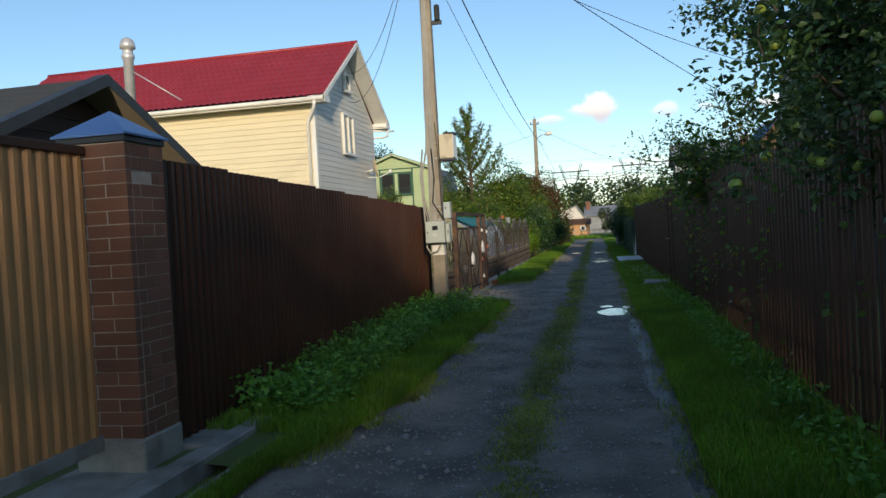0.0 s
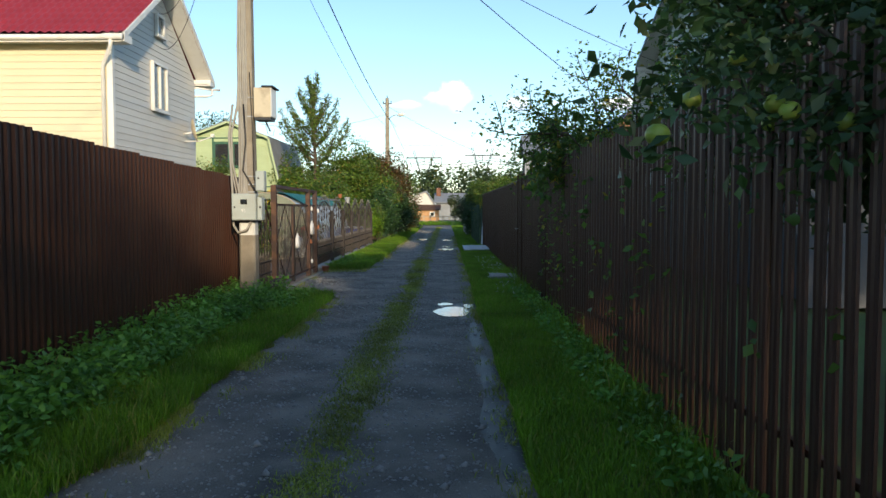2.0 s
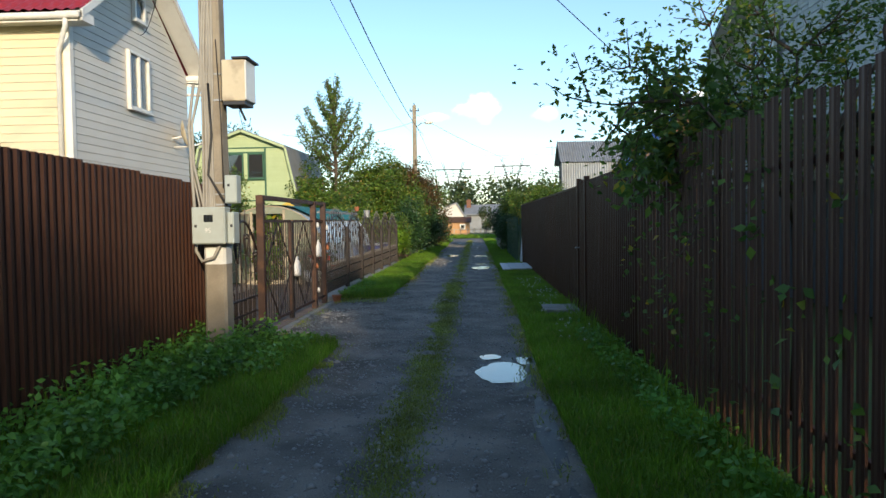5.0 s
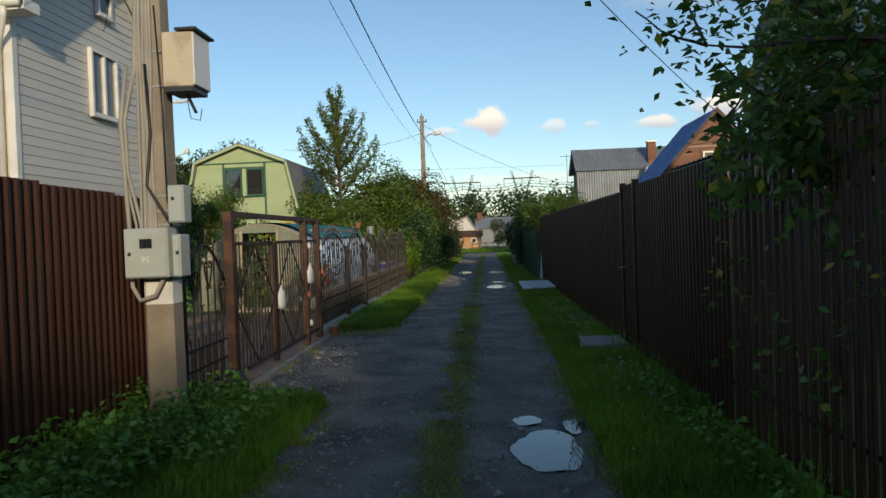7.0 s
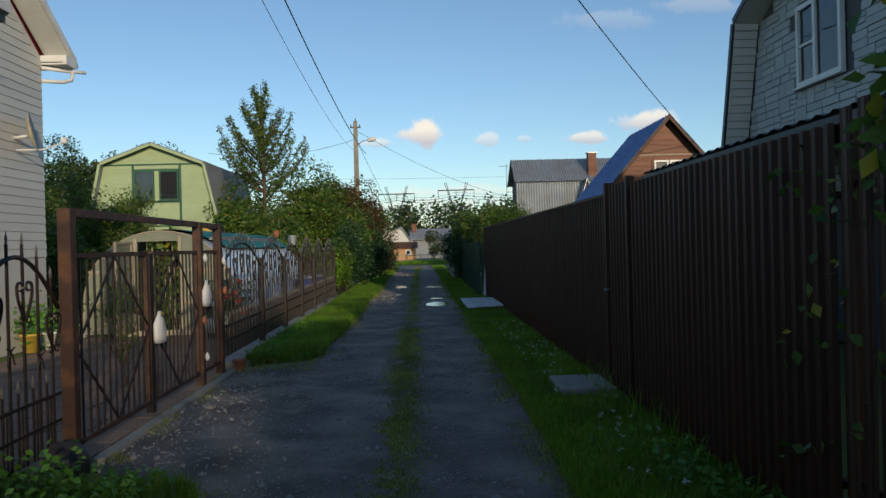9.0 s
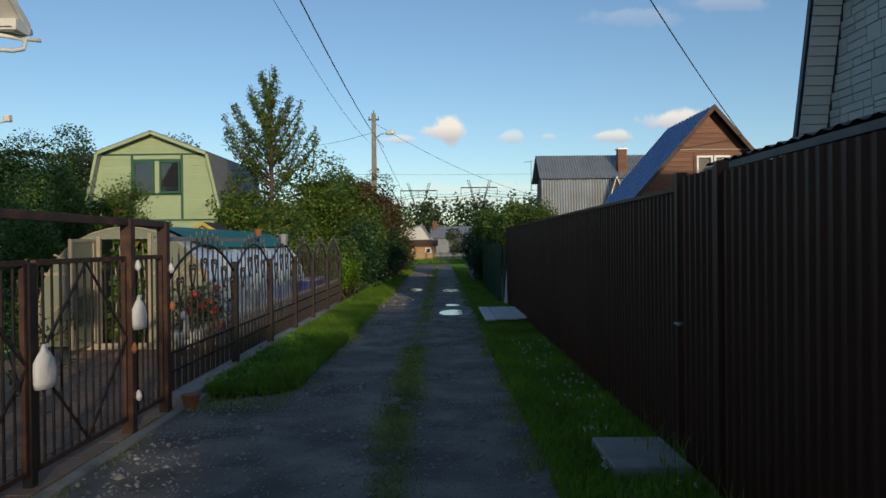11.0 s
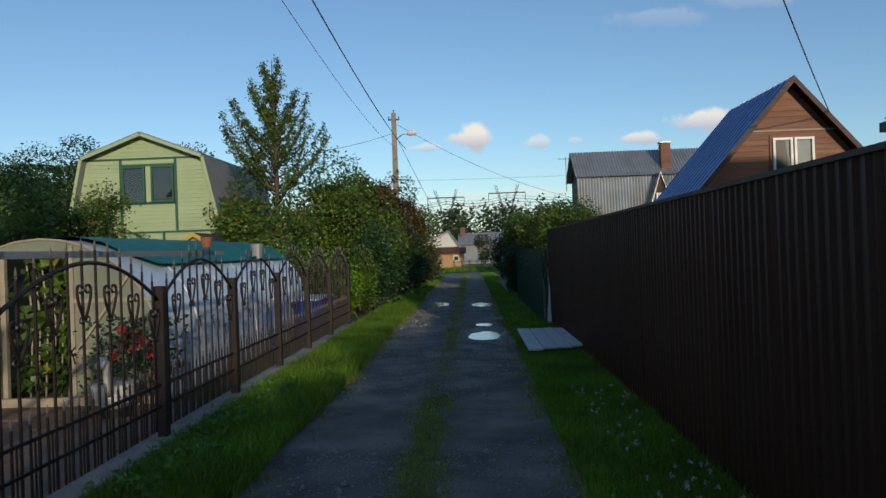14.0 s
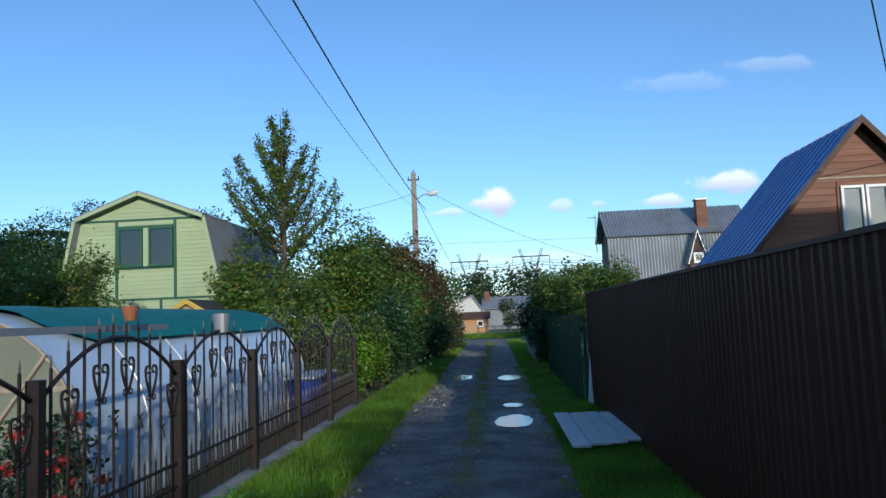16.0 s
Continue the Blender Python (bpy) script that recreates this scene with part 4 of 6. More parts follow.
POSTS = [24.03, 26.12, 28.18, 30.15, 32.19, 34.45]
for y in POSTS:
    ob = part("fence_post", box(-3.115, y - 0.045, -0.1, -3.025, y + 0.045, 1.5, 0.005), M["iron"])
    tagged(ob, "dark brown square steel fence post on the concrete kerb", "fence post", "iron fence posts")
for a, b in zip([21.5] + POSTS, POSTS):
    iron_panel(a + 0.06, b - 0.06)
iron_panel(16.02, 17.17, -3.12, 1.25, 1.62)
tagged(part("fence_post", box(-3.17, 15.93, -0.1, -3.07, 16.01, 1.95, 0.004), M["brown"]), "dark brown square post behind the concrete pole", "fence post", "iron fence posts")
fk = part("kerb", box(-3.2, 21.6, -0.06, -2.94, 34.6, 0.11, 0.01), M["concrete"])
tagged(fk, "concrete kerb under the iron fence", "kerb", kind="structure")
tagged(part("kerb", box(-2.99, 17.35, -0.06, -2.88, 22.35, 0.035, 0.01), M["concrete"]), "low concrete kerb along the drive before the gate", "kerb")
tagged(part("kerb", box(-2.68, 22.7, -0.06, -2.58, 25.2, 0.06, 0.01), M["concrete"]), "half-buried concrete kerb in the grass", "kerb")

ig = thing("iron_gate", (-3.07, 19.3, 0), "rusty dark iron double gate under a steel portal beam", "gate")
for y in (17.24, 20.55, 21.42):
    part("gate_post", box(-3.12, y - 0.05, -0.1, -3.02, y + 0.05, 1.98, 0.004), M["rust"], ig, "rusty brown square post")
part("top_beam", box(-3.1, 17.2, 1.92, -3.04, 21.45, 1.985, 0.003), M["rust"], ig, "rusty portal beam")
part("centre_post", box(-3.115, 18.88, 0.05, -3.045, 18.96, 1.62, 0.003), M["iron"], ig)
for a, b in ((17.32, 18.86), (18.98, 20.48), (20.62, 21.36)):
    leaf = part("gate_leaf", box(-3.095, a, 1.60, -3.055, b, 1.64), M["rust"], ig)
    part("frame_bar", box(-3.095, a, 0.14, -3.055, b, 0.18), M["rust"], leaf)
    for y in (a, b - 0.03):
        part("frame_bar", box(-3.093, y, 0.18, -3.057, y + 0.03, 1.60), M["rust"], leaf)
    n = round((b - a) / 0.125)
    for i in range(1, n):
        y = a + (b - a) * i / n
        part("bar", box(-3.083, y - 0.007, 0.18, -3.067, y + 0.007, 1.60), M["iron"], leaf)
    if b - a > 1:
        m = (a + b) / 2
        for p, q in (((a, 0.9), (m, 1.6)), ((m, 1.6), (b, 0.9)), ((a, 0.9), (m, 0.18)), ((m, 0.18), (b, 0.9))):
            v, f = tube([(-3.06, *p), (-3.06, *q)], 0.011, 4)
            raw("brace", v, f, M["iron"], leaf)


def bag(y, z, seed, label):
    rng = np.random.default_rng(seed)
    prof = [(0.03, 0.38), (0.028, 0.33), (0.05, 0.29), (0.078, 0.24), (0.086, 0.15), (0.092, 0.07), (0.078, 0.015), (0.01, 0)]
    v, f = lathe(prof[::-1], 14)
    v = [(-3.0 + a * 0.55 + 0.022 * noise.noise((a * 30, b * 30, c * 14)), y + b * 1.45 + 0.035 * noise.noise((a * 22 + 5, b * 22, c * 12)), z + c * 0.85) for a, b, c in v]
    tagged(raw("plastic_bag", v, f, M["bag"], None, "", True), label, "bag")


bag(18.98, 0.72, 1, "white plastic bag tied to the iron gate")
bag(20.62, 0.95, 2, "crumpled white plastic bag hanging on the gate post")
for k, (y, z) in enumerate(((20.6, 1.55), (20.5, 0.8), (21.44, 1.5), (21.46, 1.1), (20.58, 0.35))):
    v, f = lathe([(0.01, -0.05), (0.03, -0.02), (0.022, 0.02), (0.008, 0.05)], 7)
    tagged(raw("rag", [(-3.0 + a + 0.01 * noise.noise((b * 40, c * 40, k)), y + b, z + c) for a, b, c in v], f, M["terra"] if k % 2 else M["bag"]), "faded ribbon tied on the gate post", "ribbon", "ribbons on the gate")
tp = raw("flower_pot", [(-2.85 + a, 21.55 + b, c) for a, b, c in lathe([(0.06, 0), (0.09, 0.13), (0.1, 0.13), (0.1, 0.16), (0.08, 0.16)], 14)[0]], lathe([(0, 0)] * 5, 14)[1], M["terra"])
tagged(tp, "small terracotta pot beside the gate", "flower pot")
tagged(raw("flower_pot", [(-3.0 + a, 25.1 + b, 1.86 + c) for a, b, c in lathe([(0.04, 0), (0.06, 0.08), (0.065, 0.11)], 12)[0]], lathe([(0, 0)] * 3, 12)[1], M["terra"]), "small terracotta pot stuck on the fence spears", "flower pot")
tagged(raw("bucket", [(-3.07 + a, 27.2 + b, 1.72 + c) for a, b, c in lathe([(0.07, 0), (0.09, 0.2), (0.095, 0.2)], 14)[0]], lathe([(0, 0)] * 3, 14)[1], M["galv"]), "grey bucket upended on the fence spears", "bucket")
boulder = bmesh.new()
bmesh.ops.create_icosphere(boulder, subdivisions=2, radius=0.17)
for q in boulder.verts:
    q.co *= 1 + 0.2 * noise.noise(q.co * 6)
bmesh.ops.translate(boulder, vec=(-2.98, 16.95, 0.12), verts=boulder.verts)
tagged(part("boulder", boulder, M["wet"], smooth=True), "rounded dark stone by the gate post", "stone")

# paved yard behind the gate
yard = raw("yard", [(-9, 16.9, -0.012), (-3.15, 16.9, -0.012), (-3.15, 26.2, -0.012), (-9, 26.2, -0.012)], [(0, 1, 2, 3)], M["soil"])
tagged(yard, "earth bed under the paving slabs", "yard", kind="structure")

# beam along the fence top
tagged(part("pipe_beam", box(-3.2, 21.5, 1.78, -3.15, 26.1, 1.83), M["galv"]), "grey steel pipe lying along the fence top", "beam")

# ---- greenhouse ----
gr = thing("greenhouse", (-5.5, 30, 0), "arched polycarbonate greenhouse under a teal tarpaulin", "greenhouse")
def arch_line(cx, hw, h, n=16):
    out = [(cx + hw, 0.0), (cx + hw, 0.45)]
    for i in range(1, n):
        w = math.pi * i / n
        out.append((cx + hw * math.cos(w), 0.45 + (h - 0.45) * math.sin(w) ** 0.85))
    return out + [(cx - hw, 0.45), (cx - hw, 0.0)]
GX, GH, GY0, GY1 = -5.5, 2.05, 26.2, 34.2
al = arch_line(GX, 1.5, GH)
sv, sf = [], []
for y in (GY0, GY1):
    sv += [(x, y, z) for x, z in al]
n = len(al)
raw("cover", sv, [(i, i + 1, n + i + 1, n + i) for i in range(n - 1)], M["poly"], gr, "frosted clear cover", True)
tl = [(x + (x - GX) * 0.05, z + 0.05) for x, z in al[5:-5]]
sv = []
for i in range(13):
    y = GY0 + 0.9 + (GY1 - GY0 - 1.0) * i / 12
    sv += [(x, y - (0.55 if abs(x - GX) < 1.1 else 0) * (i == 0), z + 0.02 * noise.noise((x * 2, y * 1.5, 0)) - 0.05 * (abs(x - GX) > 1.35) * math.sin(i * 1.3)) for x, z in tl]
m_ = len(tl)
tarp = raw("tarpaulin", sv, [(r * m_ + i, r * m_ + i + 1, (r + 1) * m_ + i + 1, (r + 1) * m_ + i) for r in range(12) for i in range(m_ - 1)], M["teal"], None, "", True)
tagged(tarp, "wrinkled teal tarpaulin thrown over the greenhouse top", "tarpaulin")
for y in np.linspace(GY0, GY1, 7):
    v, f = tube([(x, y, z) for x, z in al], 0.018, 5)
    raw("rib", v, f, M["timber"] if y == GY0 else M["galv"], gr)
# end wall with a doorway between x -5.95 and -5.1
for x0, x1 in ((GX - 1.5, -5.95), (-5.1, GX + 1.5)):
    xs = np.linspace(x0, x1, 9)
    top = lambda x: 0.45 + (GH - 0.45) * max(0, 1 - ((x - GX) / 1.5) ** 2) ** 0.425
    v = [(x, GY0, 0.05) for x in xs] + [(x, GY0, top(x)) for x in xs]
    raw("end_wall", v, [(i, i + 1, 9 + i + 1, 9 + i) for i in range(8)], M["polyend"], gr, "weathered end sheet")
v = [(x, GY0 + 0.002, 1.85) for x in np.linspace(-5.95, -5.1, 5)] + [(x, GY0 + 0.002, 0.45 + 1.6 * max(0, 1 - ((x - GX) / 1.5) ** 2) ** 0.425) for x in np.linspace(-5.95, -5.1, 5)]
raw("end_wall", v, [(i, i + 1, 6 + i, 5 + i) for i in range(4)], M["polyend"], gr, "weathered end sheet")
for c in ((-5.99, GY0 - 0.03, 0, -5.93, GY0 + 0.03, 1.9), (-5.13, GY0 - 0.03, 0, -5.07, GY0 + 0.03, 1.95), (-5.07, GY0 - 0.025, 1.25, -4.1, GY0 - 0.005, 1.30), (-5.07, GY0 - 0.025, 0.62, -4.02, GY0 - 0.005, 0.67), (-6.9, GY0 - 0.025, 1.25, -5.99, GY0 - 0.005, 1.30)):
    part("timber_stud", box(*c), M["timber"], gr, "pale timber stud")
for p, q in (((-5.05, 0.65), (-4.35, 1.6)), ((-6.0, 1.27), (-6.75, 0.62)), ((-6.0, 1.3), (-6.7, 1.6)), ((-6.0, 0.65), (-6.8, 0.1))):
    v, f = tube([(p[0], GY0 - 0.03, p[1]), (q[0], GY0 - 0.03, q[1])], 0.02, 4)
    raw("timber_brace", v, f, M["timber"], gr)
gd = thing("greenhouse_door", (-6.3, 25.6, 0), "open timber-framed greenhouse door with clear sheet", "door")
for c in ((-6.05, 25.35, 0.1, -6.0, 25.4, 1.85), (-6.05, 26.1, 0.1, -6.0, 26.15, 1.85), (-6.05, 25.4, 1.8, -6.0, 26.1, 1.85), (-6.05, 25.4, 0.1, -6.0, 26.1, 0.16), (-6.05, 25.4, 0.95, -6.0, 26.1, 1.0)):
    part("door_bar", box(*c), M["timber"], gd)
part("door_sheet", box(-6.03, 25.4, 0.16, -6.022, 26.1, 1.8), M["polyend"], gd)
# cucumber vines in the doorway
rng = np.random.default_rng(41)
pos = np.stack([rng.uniform(-5.9, -5.12, 700), rng.uniform(26.3, 27.2, 700), rng.uniform(0.2, 1.85, 700)], 1)
v, f = leaf_mesh(pos, 0.15, rng, ratio=0.9, droop=0.4)
vn = thing("cucumber_vine", (-5.5, 26.7, 0), "broad-leaved climbing plants with yellowing leaves in the greenhouse door", "plant")
big_mesh("leaves", v, f, M["vine_leaf"], vn)
for k in range(8):
    pipe("stem", [(-5.85 + 0.1 * k, 26.5, 0), (-5.82 + 0.1 * k, 26.55, 1.0), (-5.86 + 0.1 * k, 26.5, 1.9)], 0.012, M["timber"], vn)
tagged(part("bed_edge", box(-6.2, 26.0, 0, -4.0, 26.08, 0.12), M["timber"]), "pale timber edging of the greenhouse bed", "edging")
# white tub with coral flowers
tub = thing("flower_tub", (-4.2, 25.4, 0), "white swan-shaped flower tub", "flower pot")
v, f = lathe([(0.14, 0), (0.2, 0.1), (0.24, 0.25), (0.22, 0.27), (0.1, 0.26)], 14)
raw("bowl", [(-4.2 + a, 25.4 + b * 1.3, 0.12 + c) for a, b, c in v], f, M["white"], tub, "white painted bowl", True)
v, f = lathe([(0.16, 0), (0.17, 0.12), (0.1, 0.13)], 12)
raw("foot", [(-4.2 + a, 25.4 + b, c) for a, b, c in v], f, M["darktrim"], tub, "dark foot")
pipe("neck", [(-4.15, 25.15, 0.3), (-4.1, 25.02, 0.5), (-4.1, 25.02, 0.65), (-4.1, 24.92, 0.7), (-4.1, 24.85, 0.64)], 0.045, M["white"], tub, "white curved neck")
fl = thing("flowering_bush", (-4.1, 25.9, 0), "coral-red flowering bush with dark leaves by the greenhouse", "bush")
pos = rng.normal(size=(1000, 3)).clip(-1.6, 1.6) * (0.27, 0.3, 0.24) + (-4.1, 25.65, 0.66)
v, f = leaf_mesh(pos[pos[:, 2] > 0.1], 0.07, rng)
big_mesh("leaves", v, f, M["dark_leaf"], fl)
heads = rng.normal(size=(15, 3)).clip(-1.5, 1.5) * (0.25, 0.3, 0.2) + (-4.0, 25.55, 0.8)
for h in heads:
    q = rng.normal(size=(40, 3))
    q /= np.linalg.norm(q, axis=1)[:, None]
    v, f = leaf_mesh(h + q * 0.03, 0.05, rng, ratio=0.9)
    big_mesh("flower", v, f, M["pink"], fl, "coral-red flower head")
for k in range(6):
    pipe("stem", [(-4.1 + 0.05 * k, 25.85, 0), (-4.2 + 0.1 * k, 25.9, 0.7)], 0.008, M["bark"], fl)
for k, (x, y, r) in enumerate(((-7.0, 24.2, 0.16), (-6.75, 24.4, 0.13), (-7.3, 24.5, 0.14))):
    pt = thing("plant_pot", (x, y, 0), "pale yellow pot with a green leafy plant", "flower pot", "pots by the house")
    v, f = lathe([(r * 0.7, 0), (r, 0.28), (r * 1.08, 0.28), (r * 1.08, 0.32), (r * 0.8, 0.31)], 14)
    raw("pot", [(x + a, y + b, c) for a, b, c in v], f, M["yellow"] if k != 1 else M["white"], pt, "", True)
    pos = rng.normal(size=(220, 3)) * (0.13, 0.13, 0.16) + (x, y, 0.52)
    v, f = leaf_mesh(pos, 0.1, rng)
    big_mesh("plant", v, f, M["weed"], pt)
for k, y in enumerate((32.6, 33.3, 33.9)):
    v, f = lathe([(0.26, 0), (0.29, 0.2), (0.29, 0.55), (0.27, 0.75), (0.28, 0.78), (0.24, 0.78)], 18)
    tagged(raw("barrel", [(-3.6 + a, y + b, c) for a, b, c in v], f, M["bluebarrel"], None, "", True), "blue plastic water barrel behind the iron fence", "barrel", "blue barrels")
tagged(part("frosted_cover", box(-3.9, 32.3, 0.8, -3.35, 34.2, 0.84, 0.01), M["whitesheet"]), "pale sheet laid over the barrels", "sheet")

# ---- houses on the left ----
# red-roofed house
rh = thing("red_roof_house", (-12, 22.6, 0), "cream-sided two-storey house with a red metal-tile roof", "house")
HX, HY0, HY1, HE, HR = -7.2, 19.9, 25.2, 5.15, 7.3
HM = (HY0 + HY1) / 2
raw("wall_core", [(HX, HY0, 0), (HX, HY1, 0), (HX, HY1, HE + 0.1), (HX, HM, HR - 0.12), (HX, HY0, HE + 0.1), (-17, HY0, 0), (-17, HY1, 0), (-17, HY1, HE + 0.1), (-17, HM, HR - 0.12), (-17, HY0, HE + 0.1)],
    [(0, 1, 2, 3, 4), (9, 8, 7, 6, 5), (0, 4, 9, 5), (1, 6, 7, 2), (0, 5, 6, 1)], M["whitesid"], rh)
slope = (HR - HE) / (HM - HY0 + 0.35)
def gable_span(z):
    cut = max(0, (z - HE + 0.05) / slope - 0.2)
    return (HY0 + cut, HY1 - cut)
# one siding in two tones: greyer for the gable, warm for the sunlit wall
board_wall("siding_board", rh, (HX, 0, 0), (0, 1, 0), (1, 0, 0), (1.6, HR - 0.2), 0.15, gable_span, [(22.0, 22.95, 3.98, 5.2), (22.3, 22.85, 5.85, 6.45)], M["whitesid"])
board_wall("siding_board", rh, (0, HY0, 0), (1, 0, 0), (0, -1, 0), (1.6, HE), 0.15, lambda z: (-16.9, HX - 0.06), [], M["cream"])
for c in ((HX - 0.09, HY0 - 0.035, 1.5, HX + 0.035, HY0 + 0.09, HE),):
    part("corner_trim", box(*c, 0.005), M["white"], rh, "white corner trim")
window(rh, (HX + 0.065, 22.47, 4.6), (0, 1, 0), (1, 0, 0), 0.95, 1.2, M["white"], (0.5,))
window(rh, (HX + 0.065, 22.57, 6.15), (0, 1, 0), (1, 0, 0), 0.5, 0.55, M["white"], ())
# roof sheets, one on each slope, with tile waves
def tile_roof(x0, x1, ya, za, yb, zb, material, parent):
    run = math.hypot(yb - ya, zb - za)
    nu, nv = int((x1 - x0) / 0.05), int(run / 0.0875)
    nyy, nzz = -(zb - za) / run, (yb - ya) / run
    if nzz < 0:
        nyy, nzz = -nyy, -nzz
    v, f = [], []
    for j in range(nv + 1):
        s = j / nv
        for i in range(nu + 1):
            x = x0 + (x1 - x0) * i / nu
            h = 0.022 * math.sin(2 * math.pi * x / 0.19) + 0.03 * (1 - ((s * run / 0.35) % 1.0))
            v.append((x, ya + (yb - ya) * s + nyy * h, za + (zb - za) * s + nzz * h))
    for j in range(nv):
        o = j * (nu + 1)
        f += [(o + i, o + i + 1, o + nu + 2 + i, o + nu + 1 + i) for i in range(nu)]
    return raw("roof_sheet", v, f, material, parent, "red metal tiles", True)
EY = 0.4
tile_roof(-17.3, -6.75, HY0 - EY, HE + 0.12, HM, HR, M["redroof"], rh)
tile_roof(-17.3, -6.75, HY1 + EY, HE + 0.12, HM, HR, M["redroof"], rh)
for s, y in ((-1, HY0 - EY), (1, HY1 + EY)):
    part("fascia", box(-17.2, y - 0.02, HE - 0.06, -6.8, y + 0.02, HE + 0.09), M["white"], rh, "white fascia")
    part("soffit", box(-17.2, min(y, HM + s * (HM - HY0)), HE - 0.02, -6.8, max(y, HM + s * (HM - HY0)), HE + 0.0), M["white"], rh, "white soffit")
    pipe("gutter", [(-17.2, y + s * 0.06, HE + 0.03), (-6.75, y + s * 0.06, HE + 0.03)], 0.06, M["white"], rh, "white gutter")
    # verge boards and their underside
    raw("verge_board", [(-6.72, y, HE + 0.0), (-6.72, HM, HR - 0.12), (-6.72, HM, HR + 0.03), (-6.72, y, HE + 0.14), (-6.76, y, HE + 0.0), (-6.76, HM, HR - 0.12), (-6.76, HM, HR + 0.03), (-6.76, y, HE + 0.14)],
        [(0, 1, 2, 3), (4, 5, 6, 7), (0, 1, 5, 4), (2, 3, 7, 6), (0, 3, 7, 4)], M["white"], rh, "white verge board")
    raw("soffit", [(-6.76, y, HE - 0.01), (-6.76, HM, HR - 0.13), (HX, HM, HR - 0.13), (HX, y, HE - 0.01)], [(0, 1, 2, 3)], M["white"], rh, "white sloping soffit")
    part("eave_box", box(HX, min(y, HM + s * (HM - HY0)) , HE - 0.05, -6.73, max(y, HM + s * (HM - HY0)), HE + 0.12, 0.004), M["white"], rh, "white boxed eave end")
pipe("downpipe", [(-7.0, HY0 - EY - 0.05, HE), (-7.02, HY0 - EY - 0.02, HE - 0.15), (-7.35, HY0 - 0.08, HE - 0.5), (-7.35, HY0 - 0.08, 1.2)], 0.045, M["white"], rh, "white downpipe")
pipe("downpipe", [(-6.6, HY1 + EY + 0.08, HE - 0.1), (-6.85, HY1 + 0.3, HE - 0.11), (-7.16, HY1 - 0.05, HE - 0.12)], 0.035, M["white"], rh, "white downpipe spout")
pipe("downpipe", [(-6.78, HY1 + 0.35, HE - 0.12), (-6.8, HY1 + 0.33, HE - 0.27), (-6.9, HY1 + 0.2, HE - 0.33), (-7.16, HY1 - 0.05, HE - 0.36)], 0.035, M["white"], rh, "white downpipe elbow")
pipe("ridge_cap", [(-17.3, HM, HR + 0.03), (-6.73, HM, HR + 0.03)], 0.05, M["redroof"], rh)
dish = thing("satellite_dish", (-6.9, 24.5, 3.5), "beige satellite dish on the house wall", "satellite dish")
v, f = lathe([(0.02, 0.0), (0.2, 0.03), (0.33, 0.09), (0.335, 0.1), (0.2, 0.045), (0.02, 0.012)], 22)
dm = Matrix.Translation((-6.98, 24.25, 3.72)) @ Vector((0.92, 0.34, 0.2)).to_track_quat("Z", "Y").to_matrix().to_4x4()
raw("reflector", [dm @ Vector(q) for q in v], f, M["beigebox"], dish, "", True)
pipe("bracket", [(-7.18, 24.2, 3.62), (-6.97, 24.24, 3.66)], 0.025, M["white"], dish)
pipe("arm", [(-7.15, 24.22, 3.42), (-6.8, 24.4, 3.44), (-6.5, 24.55, 3.58)], 0.016, M["white"], dish)
part("receiver", box(-6.54, 24.5, 3.56, -6.45, 24.6, 3.66, 0.01), M["white"], dish, "white receiver head")

# brown cabin
cb = thing("brown_cabin", (-7.5, 8.94, 0), "small brown board cabin with dark shingle roof", "cabin")
CX, CR, CY, CZ = -5.9, 3.57, 8.94, 0.47
raw("wall_core", [(CX, 7.6, 0), (CX, 10.3, 0), (CX, 10.3, 2.9), (CX, CY, 3.5), (CX, 7.6, 2.9), (-10, 7.6, 0), (-10, 10.3, 0), (-10, 10.3, 2.9), (-10, CY, 3.5), (-10, 7.6, 2.9)],
    [(0, 1, 2, 3, 4), (9, 8, 7, 6, 5), (0, 4, 9, 5), (1, 6, 7, 2)], M["cabin"], cb)
board_wall("wall_board", cb, (CX, 0, 0), (0, 1, 0), (1, 0, 0), (1.4, 3.5), 0.19, lambda z: (max(7.6, CY - (3.52 - z) / CZ), min(10.3, CY + (3.52 - z) / CZ)), [], M["cabin"])
for s in (-1, 1):
    ye, ze = CY + s * 2.05, CR - 2.05 * CZ
    raw("roof_slope", [(-5.45, CY, CR), (-5.45, ye, ze), (-10.5, ye, ze), (-10.5, CY, CR), (-5.45, CY, CR - 0.06), (-5.45, ye, ze - 0.06), (-10.5, ye, ze - 0.06), (-10.5, CY, CR - 0.06)],
        [(0, 1, 2, 3), (4, 5, 6, 7), (1, 2, 6, 5), (2, 3, 7, 6)], M["shingle"], cb, "dark shingle slope")
    raw("verge_trim", [(-5.43, CY, CR + 0.035), (-5.43, ye, ze + 0.035), (-5.43, ye, ze - 0.10), (-5.43, CY, CR - 0.10), (-5.60, CY, CR + 0.035), (-5.60, ye, ze + 0.035), (-5.47, ye, ze - 0.10), (-5.47, CY, CR - 0.10)],
        [(0, 1, 2, 3), (4, 5, 1, 0), (4, 5, 6, 7), (3, 2, 6, 7)], M["darktrim"], cb, "black roof edge trim")
    raw("verge_lining", [(-5.44, CY, CR - 0.101), (-5.44, ye, ze - 0.101), (CX, ye, ze - 0.101), (CX, CY, CR - 0.101)], [(0, 1, 2, 3)], M["timber"], cb, "pale timber lining")
fl2 = thing("flue_pipe", (-7.23, 12, 0), "shiny stainless steel flue with a rain cap", "chimney")
